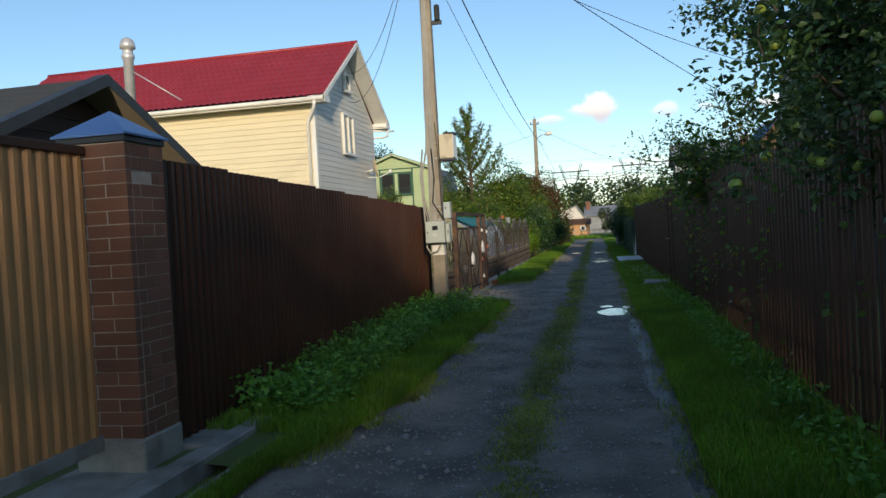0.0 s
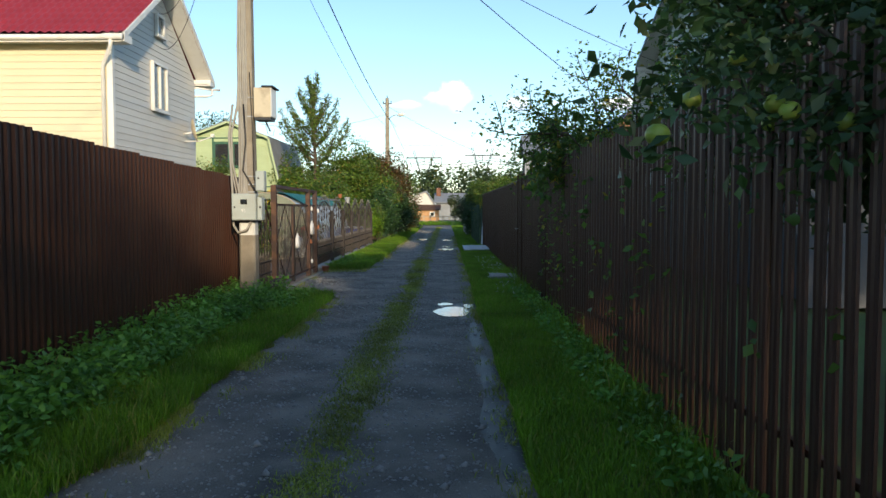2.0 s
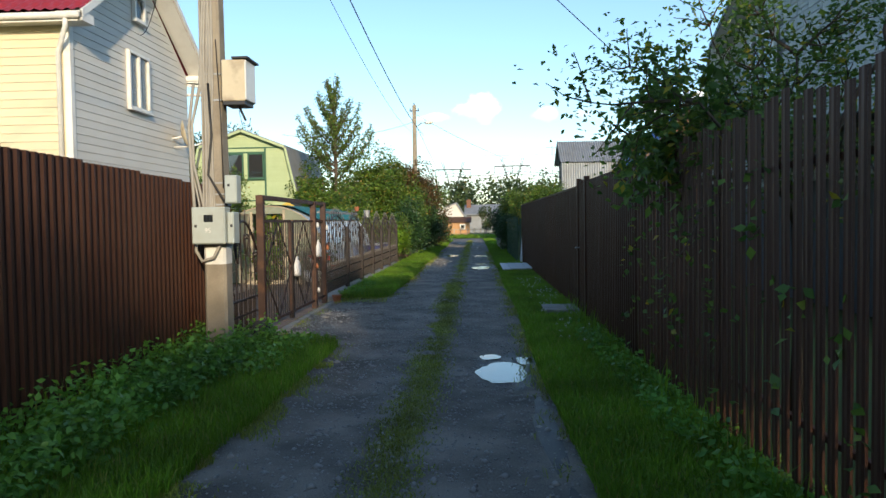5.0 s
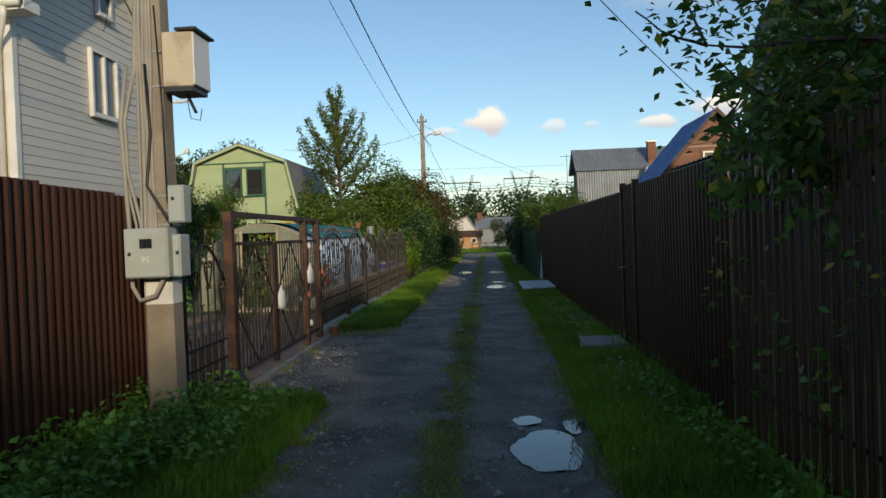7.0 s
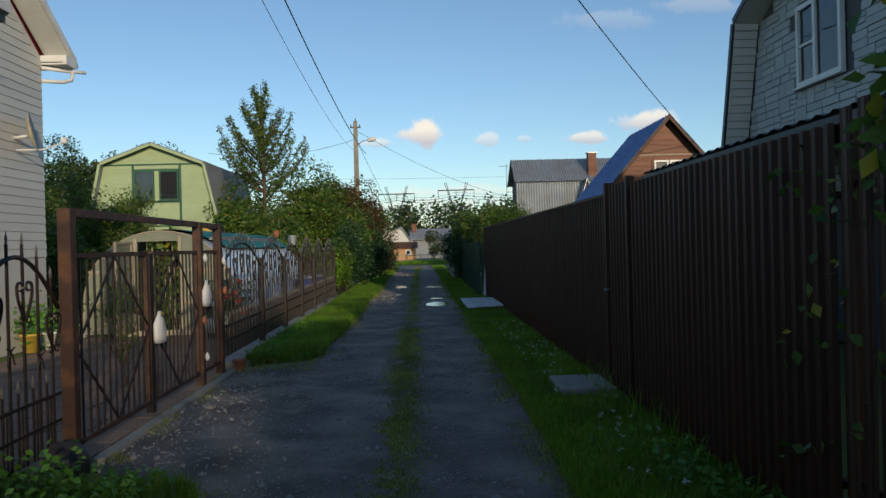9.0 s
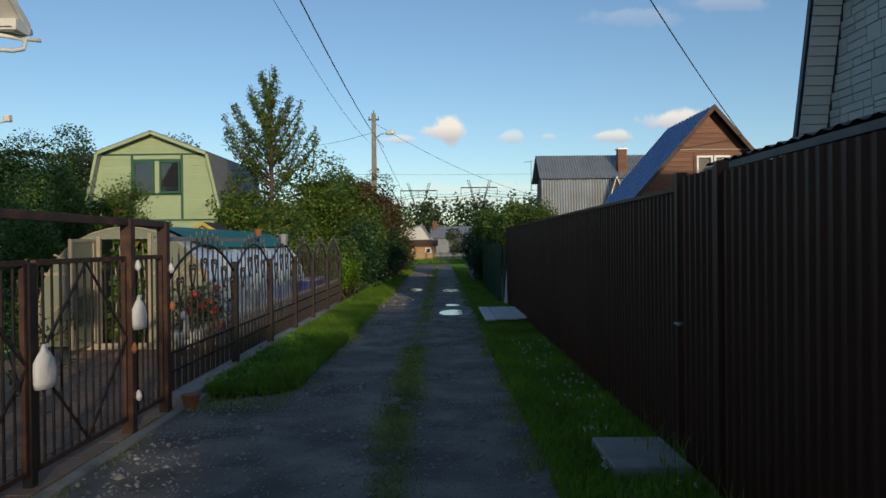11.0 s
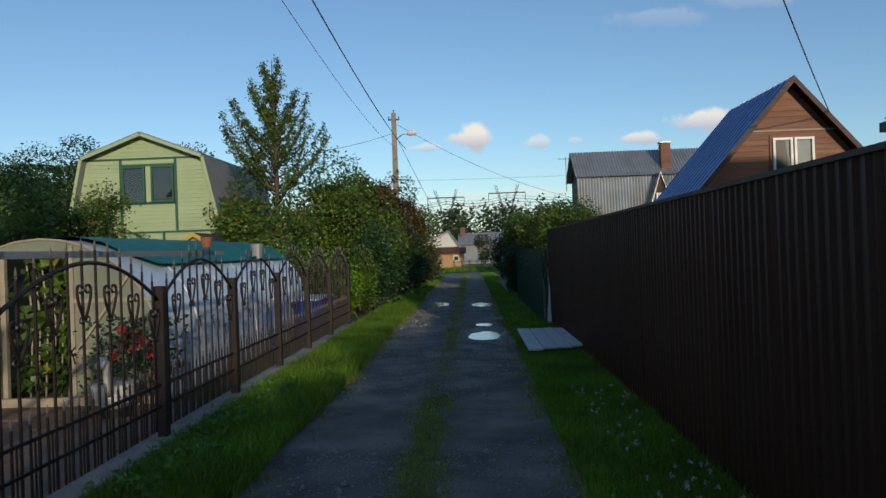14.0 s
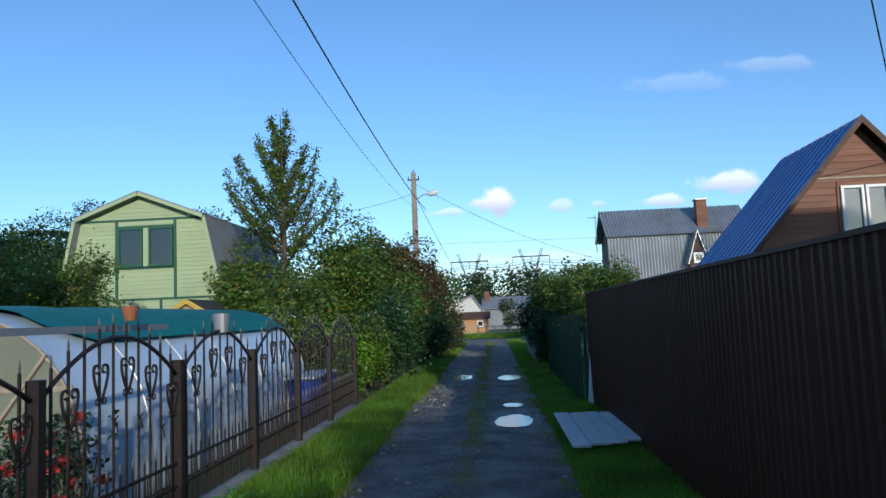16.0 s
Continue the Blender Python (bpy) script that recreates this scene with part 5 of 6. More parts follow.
v, f = lathe([(0.10, 0.0), (0.10, 4.6), (0.125, 4.62), (0.125, 4.68), (0.10, 4.7), (0.10, 4.76), (0.15, 4.78), (0.15, 4.84), (0.11, 4.92), (0.02, 4.96)], 18)
raw("pipe", [(-7.23 + a * 0.8, 12 + b * 0.8, c) for a, b, c in v], f, M["steel"], fl2, "", True)
pipe("stay", [(-7.15, 12, 4.4), (-6.4, 12.1, 3.9)], 0.01, M["steel"], fl2)

# pale green gambrel house
gh = thing("green_house", (-11.1, 44, 0), "pale green board house with a gambrel roof and dark green trim", "house")
GFY = 42.0
prof = [(-13.75, 2.5), (-13.15, 5.25), (-11.15, 6.0), (-9.1, 5.2), (-8.5, 2.5)]
v = [(x, GFY, z) for x, z in [(-13.75, 0)] + prof + [(-8.5, 0)]]
raw("wall_core", v + [(x, 48.5, z) for x, _, z in v], [tuple(range(7)), tuple(range(13, 6, -1))] + [(i, 7 + i, 7 + (i + 1) % 7, (i + 1) % 7) for i in range(7)], M["greensid"], gh)
def gsp(z):
    if z < 2.5:
        return (-13.7, -8.55)
    if z < 5.22:
        u = (z - 2.5) / 2.75
        return (-13.75 + 0.6 * u + 0.05, -8.5 - 0.6 * u - 0.05)
    u = (z - 5.22) / 0.78
    return (-13.15 + 2.0 * u + 0.08, -9.1 - 2.05 * u - 0.08)
board_wall("siding_board", gh, (0, GFY, 0), (1, 0, 0), (0, -1, 0), (1.0, 5.95), 0.135, gsp, [(-11.95, -10.12, 3.72, 5.0)], M["greensid"], 0.018)
for c in ((-12.03, GFY - 0.04, 2.75, -11.94, GFY - 0.005, 5.2), (-10.14, GFY - 0.04, 2.75, -10.05, GFY - 0.005, 5.2), (-13.1, GFY - 0.045, 5.19, -9.1, GFY - 0.005, 5.25), (-12.03, GFY - 0.05, 3.66, -10.05, GFY - 0.02, 3.74), (-12.03, GFY - 0.05, 4.96, -10.05, GFY - 0.02, 5.03), (-13.7, GFY - 0.045, 2.68, -8.5, GFY - 0.005, 2.74), (-10.6, GFY - 0.04, 2.2, -10.52, GFY - 0.005, 2.68)):
    part("trim_board", box(*c), M["greentrim"], gh, "dark green trim board")
for x in (-11.53, -10.54):
    window(gh, (x, GFY - 0.065, 4.35), (1, 0, 0), (0, -1, 0), 0.78, 1.2, M["greentrim"], (), 0.055, False)
part("mullion_board", box(-11.12, GFY - 0.035, 3.74, -10.95, GFY - 0.004, 4.96), M["greensid"], gh, "pale green board between the windows")
for a, b in zip(prof, prof[1:]):
    dx, dz = b[0] - a[0], b[1] - a[1]
    L = math.hypot(dx, dz)
    nx, nz = -dz / L * 0.1, dx / L * 0.1
    q = [(a[0], a[1]), (b[0], b[1]), (b[0] + nx, b[1] + nz), (a[0] + nx, a[1] + nz)]
    raw("roof_plane", [(x, GFY - 0.35, z) for x, z in q] + [(x, 48.8, z) for x, z in q], [(0, 1, 2, 3), (4, 5, 6, 7), (0, 1, 5, 4), (3, 2, 6, 7), (0, 3, 7, 4), (1, 2, 6, 5)], M["greyroof"], gh, "grey sheet roofing")
    raw("verge_board", [(x, GFY - 0.37, z - 0.05) for x, z in q] + [(x, GFY - 0.34, z - 0.05) for x, z in q], [(0, 1, 2, 3), (4, 5, 6, 7), (0, 1, 5, 4), (3, 2, 6, 7)], M["greensid"], gh, "pale green verge board")
# yellow-gabled sheds
for x, y, z, w, mt in ((-8.0, 38, 2.5, 0.85, "yellow"), (-5.4, 37.4, 2.15, 0.4, "white")):
    sd = thing("garden_shed", (x, y + 0.8, 0), "small garden shed with pale gable boards and dark roof", "shed")
    raw("body", [(x - w * 0.8, y, 0), (x + w * 0.8, y, 0), (x + w * 0.8, y, z - w * 0.5), (x, y, z - 0.06), (x - w * 0.8, y, z - w * 0.5)] + [(x - w * 0.8, y + 1.6, 0), (x + w * 0.8, y + 1.6, 0), (x + w * 0.8, y + 1.6, z - w * 0.5), (x, y + 1.6, z - 0.06), (x - w * 0.8, y + 1.6, z - w * 0.5)],
        [(0, 1, 2, 3, 4), (9, 8, 7, 6, 5), (1, 6, 7, 2), (0, 4, 9, 5)], M["timber"], sd)
    for s in (-1, 1):
        raw("roof_slope", [(x, y - 0.15, z), (x + s * w, y - 0.15, z - w * 0.6), (x + s * w, y + 1.8, z - w * 0.6), (x, y + 1.8, z)] + [(x, y - 0.15, z - 0.04), (x + s * w, y - 0.15, z - w * 0.6 - 0.04), (x + s * w, y + 1.8, z - w * 0.6 - 0.04), (x, y + 1.8, z - 0.04)],
            [(0, 1, 2, 3), (4, 5, 6, 7), (1, 2, 6, 5), (0, 1, 5, 4)], M["shingle"], sd)
        raw("verge_board", [(x, y - 0.17, z + 0.01), (x + s * w, y - 0.17, z - w * 0.6 + 0.01), (x + s * w, y - 0.17, z - w * 0.6 - 0.12), (x, y - 0.17, z - 0.12)] + [(x, y - 0.14, z + 0.01), (x + s * w, y - 0.14, z - w * 0.6 + 0.01), (x + s * w, y - 0.14, z - w * 0.6 - 0.12), (x, y - 0.14, z - 0.12)],
            [(0, 1, 2, 3), (4, 5, 6, 7), (0, 1, 5, 4), (3, 2, 6, 7), (1, 2, 6, 5)], M[mt], sd, "painted gable board")

# ---- right side ----
pf = thing("picket_fence", (fence_r(8), 8, 0), "dark brown steel picket fence with gaps, grown with vine", "fence")
v, f = [], []
prof_p = [(-0.0, -0.045), (0.012, -0.04), (0.004, -0.022), (0.014, -0.012), (0.014, 0.012), (0.004, 0.022), (0.012, 0.04), (0.0, 0.045)]
n = len(prof_p)
for z in (0.0, 1.0):
    v += [(-x, y, z) for x, y in prof_p]
f = [(i, i + 1, n + i + 1, n + i) for i in range(n - 1)] + [tuple(range(n, 2 * n))]
PICK = me_of("picket", (v, f), M["picket"])
rng = np.random.default_rng(77)
y, k = -3.0, 0
while y < 15.0:
    top = 2.22 + 0.02 * rng.normal() + (0.04 if 7.6 < y < 8.4 else 0)
    piece("picket", PICK, pf, Matrix.Translation((fence_r(y), y, 0.1 + 0.02 * rng.normal())) @ Matrix.Rotation(radians(rng.normal() * 0.4), 4, "X") @ Matrix.Diagonal((1, 1, top - 0.1, 1)))
    y += 0.132 + 0.004 * rng.normal()
    k += 1
for z in (0.45, 1.86):
    v, f = tube([(fence_r(-3) + 0.03, -3, z), (fence_r(15.0) + 0.03, 15.0, z)], 0.024, 4)
    raw("rail", v, f, M["picket"], pf)
for y in np.arange(-2.8, 15, 2.55):
    part("post", box(fence_r(y) + 0.04, y - 0.035, -0.1, fence_r(y) + 0.11, y + 0.035, 2.2), M["picket"], pf)
# unseen fence run added behind the pickets to keep sun off the lane
part_b = part("wall_back", box(1.86, -26, -0.05, 1.94, -3.05, 2.2), M["brown"])
tagged(part_b, "unseen plain brown fence added to close the lane", "fence", kind="structure")
sheet_fence("profiled_fence", "dark brown profiled steel fence beside the wicket", fence_r, 15.06, 18.48, lambda y: 2.17, 0.115, 0.02, M["brown"], -1)
sheet_fence("wicket_gate", "dark brown profiled steel wicket gate with a small handle", fence_r, 18.56, 19.26, lambda y: 2.2, 0.115, 0.02, M["brown"], -1, 0.1, 0.70)
for y in (18.52, 19.32):
    tagged(part("gate_post", box(fence_r(y) - 0.04, y - 0.035, -0.1, fence_r(y) + 0.04, y + 0.035, 2.24, 0.004), M["brown"]), "brown square steel gate post", "gate post", "wicket posts")
tagged(pipe("door_handle", [(fence_r(19.2) - 0.02, 19.2, 1.12), (fence_r(19.2) - 0.09, 19.2, 1.12), (fence_r(19.2) - 0.09, 19.08, 1.12)], 0.01, M["galv"]), "steel lever handle of the wicket gate", "handle")
sheet_fence("profiled_fence", "long dark brown profiled steel fence with a top strip", fence_r, 19.38, 33.85, lambda y: 2.10, 0.115, 0.02, M["brown"], -1, cap=True)
gf = lambda y: 1.42 - 0.004 * (y - 34)
sheet_fence("profiled_fence", "dark green profiled steel fence", gf, 34.0, 42.5, lambda y: 1.72 - 0.005 * (y - 34), 0.2, 0.03, M["greenfence"], -1)
sheet_fence("profiled_fence", "weathered blue-grey sheet fence by the lane end", lambda y: 1.2, 46, 54, lambda y: 1.4, 0.2, 0.03, M["galv"], -1)
for k in range(2):
    v, f = profile_sheet(0.5, 1.75, 0.1, 0.03)
    m = Matrix.Translation((1.52 - 0.06 * k, 33.95 - 0.25 * k, 0.0)) @ Matrix.Rotation(radians(200), 4, "Z") @ Matrix.Rotation(radians(-5), 4, "Y")
    tagged(raw("corrugated_sheet", [m @ Vector(q) for q in v], f, M["whitesheet"]), "white corrugated sheet leaning on the fence end", "sheet", "leaning sheets")
tagged(part("concrete_slab", box(1.02, 18.95, -0.05, 1.58, 19.75, 0.14, 0.012), M["concrete"]), "worn concrete slab before the wicket gate", "slab")
boards = thing("slate_ramp", (1.15, 30.3, 0.06), "grey flat slate boards laid over the ditch", "ramp")
for k in range(4):
    part("board", box(0.68 + 0.235 * k, 28.8 + 0.1 * k, 0.13 + 0.008 * (k % 2), 0.68 + 0.235 * (k + 1) - 0.012, 31.8 - 0.12 * (k % 2), 0.165 + 0.008 * (k % 2), 0.005), M["plank"], boards)
for yy in (29.2, 31.3):
    part("bearer", box(0.7, yy, -0.05, 1.6, yy + 0.1, 0.129), M["concrete"], boards)

# white stone-panel house
wh = thing("white_stone_house", (8.8, 21, 0), "white stone-panelled house with a gambrel roof", "house")
WX = 6.0
wprof = [(26.5, 0.0), (25.05, 5.58), (20.7, 7.6), (16.35, 5.58), (14.9, 0.0)]
v = [(WX, y, z) for y, z in wprof]
raw("wall_core", v + [(12.5, y, z) for y, z in wprof], [tuple(range(5)), tuple(range(9, 4, -1))] + [(i, 5 + i, 5 + (i + 1) % 5, (i + 1) % 5) for i in range(5)], M["joint"], wh)
def wsp(z):
    if z < 5.58:
        return (14.9 + 0.26 * z, 26.5 - 0.26 * z)
    u = (z - 5.58) / 2.02
    return (16.35 + 4.35 * u, 25.05 - 4.35 * u)
rs = np.random.default_rng(12)
# random ashlar: double rows of one tall stone or two thin ones
z = 2.2
win = (22.27, 23.57, 4.06, 5.38)
while z < 7.2:
    h = 0.26
    a, b = wsp(z + h)
    y = a + 0.05
    while y < b - 0.1:
        w = rs.uniform(0.22, 0.55)
        w = min(w, b - 0.03 - y)
        rows = [(0, h)] if rs.random() < 0.35 and w < 0.4 else ([(0, h / 2), (h / 2, h)] if rs.random() < 0.6 else [(0, h / 3), (h / 3, 2 * h / 3), (2 * h / 3, h)])
        for r0, r1 in rows:
            if not (y + w > win[0] and y < win[1] and z + r1 > win[2] and z + r0 < win[3]) and w > 0.04:
                t = rs.uniform(0.02, 0.035)
                raw("stone", [(WX - t * s, y + 0.008 * (1 + 0.5 * s) if k in (0, 3) else y + w - 0.008 * (1 + 0.5 * s), z + (r0 + 0.007 if k < 2 else r1 - 0.007)) for s in (0, 1) for k in range(4)],
                    [(4, 7, 6, 5), (0, 4, 5, 1), (1, 5, 6, 2), (2, 6, 7, 3), (3, 7, 4, 0)], M["stonewall"], wh)
        y += w
    z += h
window(wh, (WX - 0.068, (win[0] + win[1]) / 2, (win[2] + win[3]) / 2), (0, -1, 0), (-1, 0, 0), win[1] - win[0], win[3] - win[2], M["white"], (0.42,), 0.075, False, 0.5)
# projecting flank and roof
for (y0, z0), (y1, z1) in zip(wprof, wprof[1:]):
    L = math.hypot(y1 - y0, z1 - z0)
    ny, nz = (z0 - z1) / L, (y1 - y0) / L
    if ny * (20.6 - (y0 + y1) / 2) > 0:
        ny, nz = -ny, -nz
    nz = abs(nz)
    q = [(y0, z0), (y1, z1), (y1 + ny * 0.1, z1 + nz * 0.1), (y0 + ny * 0.1, z0 + nz * 0.1)]
    raw("roof_plane", [(WX - 0.5, y, z) for y, z in q] + [(12.8, y, z) for y, z in q], [(0, 1, 2, 3), (4, 5, 6, 7), (0, 1, 5, 4), (3, 2, 6, 7), (0, 3, 7, 4), (1, 2, 6, 5)], M["darktrim"], wh, "dark roof edge")
# lapped boards under the steep roof overhang, and the soffit of the upper slope
for k in range(22):
    z0, z1 = 2.4 + 0.145 * k, 2.4 + 0.145 * (k + 1)
    for edge, s in ((lambda z: 26.47 - 0.26 * z, -1), (lambda z: 14.93 + 0.26 * z, 1)):
        v = [(x, edge(z) + s * d, z) for x in (WX - 0.47, WX - 0.04) for z, d in ((z0, 0.0), (z0, 0.03), (z1 - 0.012, 0.012), (z1 - 0.004, 0.0))]
        raw("flank_board", v, [(0, 1, 2, 3), (7, 6, 5, 4), (1, 5, 6, 2), (0, 4, 5, 1), (3, 2, 6, 7)], M["whitesid"], wh)
raw("soffit", [(WX - 0.5, 25.03, 5.55), (WX, 25.03, 5.55), (WX, 20.7, 7.57), (WX - 0.5, 20.7, 7.57)], [(0, 1, 2, 3)], M["whitesid"], wh, "white soffit")
# lean-to roof before the house
lt = thing("lean_to", (4.2, 20, 0), "dark corrugated lean-to roof behind the fence", "shed")
v, f = [], []
N = 90
for i in range(N + 1):
    y = 17.0 + 6.6 * i / N
    h = 0.02 * math.sin(i * 1.6)
    v += [(3.3, y, 2.72 + h), (WX, y, 3.05 + h)]
raw("roof_sheet", v, [(2 * i, 2 * i + 2, 2 * i + 3, 2 * i + 1) for i in range(N)], M["darktrim"], lt, "wavy dark roof sheet", True)
part("eave_beam", box(3.3, 17.0, 2.6, 3.38, 23.6, 2.68), M["darktrim"], lt)
for y in (17.1, 20, 23.4):
    part("post", box(3.4, y, 0, 3.5, y + 0.1, 2.62), M["cabin"], lt)

# red-brown house with blue roof
bh = thing("blue_roof_house", (8.2, 38.8, 0), "red-brown board house with a steep blue seam roof", "house")
BY, BA, BSL = 36.6, (8.12, 5.85), 1.14
def bspan(z):
    w = (BA[1] - 0.1 - z) / BSL
    return (BA[0] - min(w, 2.9), BA[0] + min(w, 2.9))
raw("wall_core", [(5.22, BY, 0), (11.02, BY, 0), (11.02, BY, 2.4), (8.12, BY, 5.72), (5.22, BY, 2.4), (5.22, 40.6, 0), (11.02, 40.6, 0), (11.02, 40.6, 2.4), (8.12, 40.6, 5.72), (5.22, 40.6, 2.4)], [(0, 1, 2, 3, 4), (9, 8, 7, 6, 5), (1, 6, 7, 2), (0, 4, 9, 5)], M["redwood"], bh)
board_wall("wall_board", bh, (0, BY, 0), (1, 0, 0), (0, -1, 0), (1.4, 5.68), 0.145, bspan, [(7.62, 8.72, 3.08, 4.38)], M["redwood"], 0.016)
part("belt", box(7.0, BY - 0.05, 4.50, 9.25, BY - 0.018, 4.54), M["timber"], bh, "pale horizontal batten")
part("corner_batten", box(5.85, BY - 0.035, 1.4, 5.92, BY - 0.016, 3.2), M["redwood"], bh)
for x in (7.9, 8.44):
    window(bh, (x, BY - 0.065, 3.72), (1, 0, 0), (0, -1, 0), 0.5, 1.22, M["white"], (), 0.06)
part("casing", box(7.6, BY - 0.045, 4.34, 8.74, BY - 0.018, 4.42), M["redwood"], bh)
part("casing", box(7.58, BY - 0.045, 3.04, 7.64, BY - 0.018, 4.34), M["redwood"], bh)
part("casing", box(8.70, BY - 0.045, 3.04, 8.76, BY - 0.018, 4.34), M["redwood"], bh)
part("casing", box(8.145, BY - 0.045, 3.04, 8.195, BY - 0.018, 4.34), M["redwood"], bh)
for s in (-1, 1):
    ex, ez = BA[0] + s * 3.3, BA[1] - 3.3 * BSL
    strips = 12
    for i in range(strips):
        y0 = BY - 0.35 + (41.0 - BY + 0.1) * i / strips
        y1 = BY - 0.35 + (41.0 - BY + 0.1) * (i + 1) / strips
        raw("roof_strip", [(BA[0], y0, BA[1]), (ex, y0, ez), (ex, y1 - 0.035, ez), (BA[0], y1 - 0.035, BA[1]), (BA[0], y1 - 0.035, BA[1] + 0.035), (ex, y1 - 0.035, ez + 0.035), (ex, y1, ez + 0.035), (BA[0], y1, BA[1] + 0.035), (BA[0], y1, BA[1]), (ex, y1, ez)],
            [(0, 1, 2, 3), (3, 2, 5, 4), (4, 5, 6, 7), (7, 6, 9, 8)], M["blue"], bh)
    raw("verge_board", [(BA[0], BY - 0.36, BA[1] + 0.02), (ex, BY - 0.36, ez + 0.02), (ex, BY - 0.36, ez - 0.16), (BA[0], BY - 0.36, BA[1] - 0.16), (BA[0], BY - 0.33, BA[1] + 0.02), (ex, BY - 0.33, ez + 0.02), (ex, BY - 0.33, ez - 0.16), (BA[0], BY - 0.33, BA[1] - 0.16)],
        [(0, 1, 2, 3), (4, 5, 6, 7), (0, 1, 5, 4), (3, 2, 6, 7)], M["cabin"], bh, "dark brown verge board")
    raw("soffit", [(BA[0], BY - 0.34, BA[1] - 0.03), (ex, BY - 0.34, ez - 0.03), (ex, 40.9, ez - 0.03), (BA[0], 40.9, BA[1] - 0.03)], [(0, 1, 2, 3)], M["cabin"], bh, "dark roof underside")

# grey metal house
sh = thing("metal_clad_house", (9, 60, 0), "house clad in galvanised corrugated sheet with a brick chimney", "house")
SX0, SX1, SY = 6.0, 12.9, 58.0
def corr(name, x0, x1, ya, za, yb, zb, material, pitch=0.16, lab=""):
    n = int((x1 - x0) / pitch * 4)
    L = math.hypot(yb - ya, zb - za)
    ny, nz = -(zb - za) / L, (yb - ya) / L
    v = []
    for i in range(n + 1):
        h = 0.035 * math.sin(i * math.pi / 2)
        x = x0 + (x1 - x0) * i / n
        v += [(x, ya + ny * h, za + nz * h), (x, yb + ny * h, zb + nz * h)]
    return raw(name, v, [(2 * i, 2 * i + 2, 2 * i + 3, 2 * i + 1) for i in range(n)], material, sh, lab)
raw("wall_core", [(SX0, SY + 0.15, 0), (SX0, SY + 0.35, 5.5), (SX0, 60, 7.0), (SX0, 62, 5.5), (SX0, 62.2, 0), (SX1, SY + 0.15, 0), (SX1, SY + 0.35, 5.5), (SX1, 60, 7.0), (SX1, 62, 5.5), (SX1, 62.2, 0)], [(0, 1, 2, 3, 4), (9, 8, 7, 6, 5), (0, 5, 6, 1), (1, 6, 7, 2), (2, 7, 8, 3), (3, 8, 9, 4)], M["cabin"], sh)
corr("mansard_sheet", SX0 - 0.25, SX1 + 0.2, SY - 0.25, 0.5, SY + 0.2, 5.55, M["galv"], 0.16, "galvanised corrugated lower slope")
corr("roof_sheet", SX0 - 0.35, SX1 + 0.2, SY - 0.02, 5.5, 60, 7.1, M["galv"], 0.16, "galvanised corrugated roof")
corr("roof_sheet", SX0 - 0.35, SX1 + 0.2, 60, 7.1, 62.2, 5.5, M["galv"], 0.16, "galvanised corrugated roof")
ch = part("chimney", box(10.45, 58.4, 5.8, 10.95, 58.9, 7.25), M["brick"], sh, "brick chimney")
part("chimney_cap", box(10.38, 58.33, 7.25, 11.02, 58.97, 7.33, 0.01), M["galv"], ch, "grey chimney cap")
for k in range(9):
    part("brick_course", box(10.44, 58.39, 5.95 + 0.14 * k, 10.96, 58.91, 6.08 + 0.14 * k), M["brick"], ch)
dm = part("dormer", box(9.75, 57.45, 3.6, 10.45, 58.3, 4.6), M["greyroof"], sh, "small dormer")
for s in (-1, 1):
    raw("dormer_roof", [(10.1, 57.3, 5.6), (10.1 + s * 0.55, 57.3, 3.9), (10.1 + s * 0.55, 58.6, 3.9), (10.1, 58.6, 5.6), (10.1, 57.3, 5.52), (10.1 + s * 0.5, 57.3, 3.88), (10.1 + s * 0.5, 58.6, 3.88), (10.1, 58.6, 5.52)], [(0, 1, 2, 3), (4, 5, 6, 7), (0, 1, 5, 4)], M["galv"], dm)
raw("dormer_front", [(9.65, 57.44, 3.6), (10.55, 57.44, 3.6), (10.1, 57.44, 5.5)], [(0, 1, 2)], M["cabin"], dm, "dark dormer gable")
window(sh, (10.1, 57.375, 4.2), (1, 0, 0), (0, -1, 0), 0.5, 0.5, M["white"], (), 0.09, False)
pipe("aerial", [(4.9, 56, 4.6), (4.9, 56, 6.4)], 0.02, M["galv"], sh)
pipe("aerial_bar", [(4.5, 56, 6.3), (5.4, 56, 6.3)], 0.015, M["galv"], sh)

# far orange-fronted cottage and a barn past the lane end
fh = thing("far_cottage", (-3, 92, 0), "far cottage with orange porch and white gable", "house")
raw("body", [(-6, 92, 0), (-1.2, 92, 0), (-1.2, 92, 2.0), (-2.4, 92, 3.6), (-6, 92, 2.6), (-6, 97, 0), (-1.2, 97, 0), (-1.2, 97, 2.0), (-2.4, 97, 3.6), (-6, 97, 2.6)], [(0, 1, 2, 3, 4), (9, 8, 7, 6, 5), (1, 6, 7, 2), (2, 7, 8, 3), (3, 8, 9, 4), (0, 4, 9, 5)], M["whitesid"], fh)
part("porch", box(-3.4, 90.6, 0, -0.9, 91.9, 1.5), M["orange"], fh, "orange board porch")
raw("porch_roof", [(-3.7, 90.3, 1.5), (-0.7, 90.3, 1.5), (-0.7, 91.95, 2.1), (-3.7, 91.95, 2.1), (-3.7, 90.3, 1.42), (-0.7, 90.3, 1.42)], [(0, 1, 2, 3), (0, 1, 5, 4)], M["cabin"], fh)
window(fh, (-1.7, 90.53, 0.95), (1, 0, 0), (0, -1, 0), 0.6, 0.6, M["white"], (), 0.1, False)
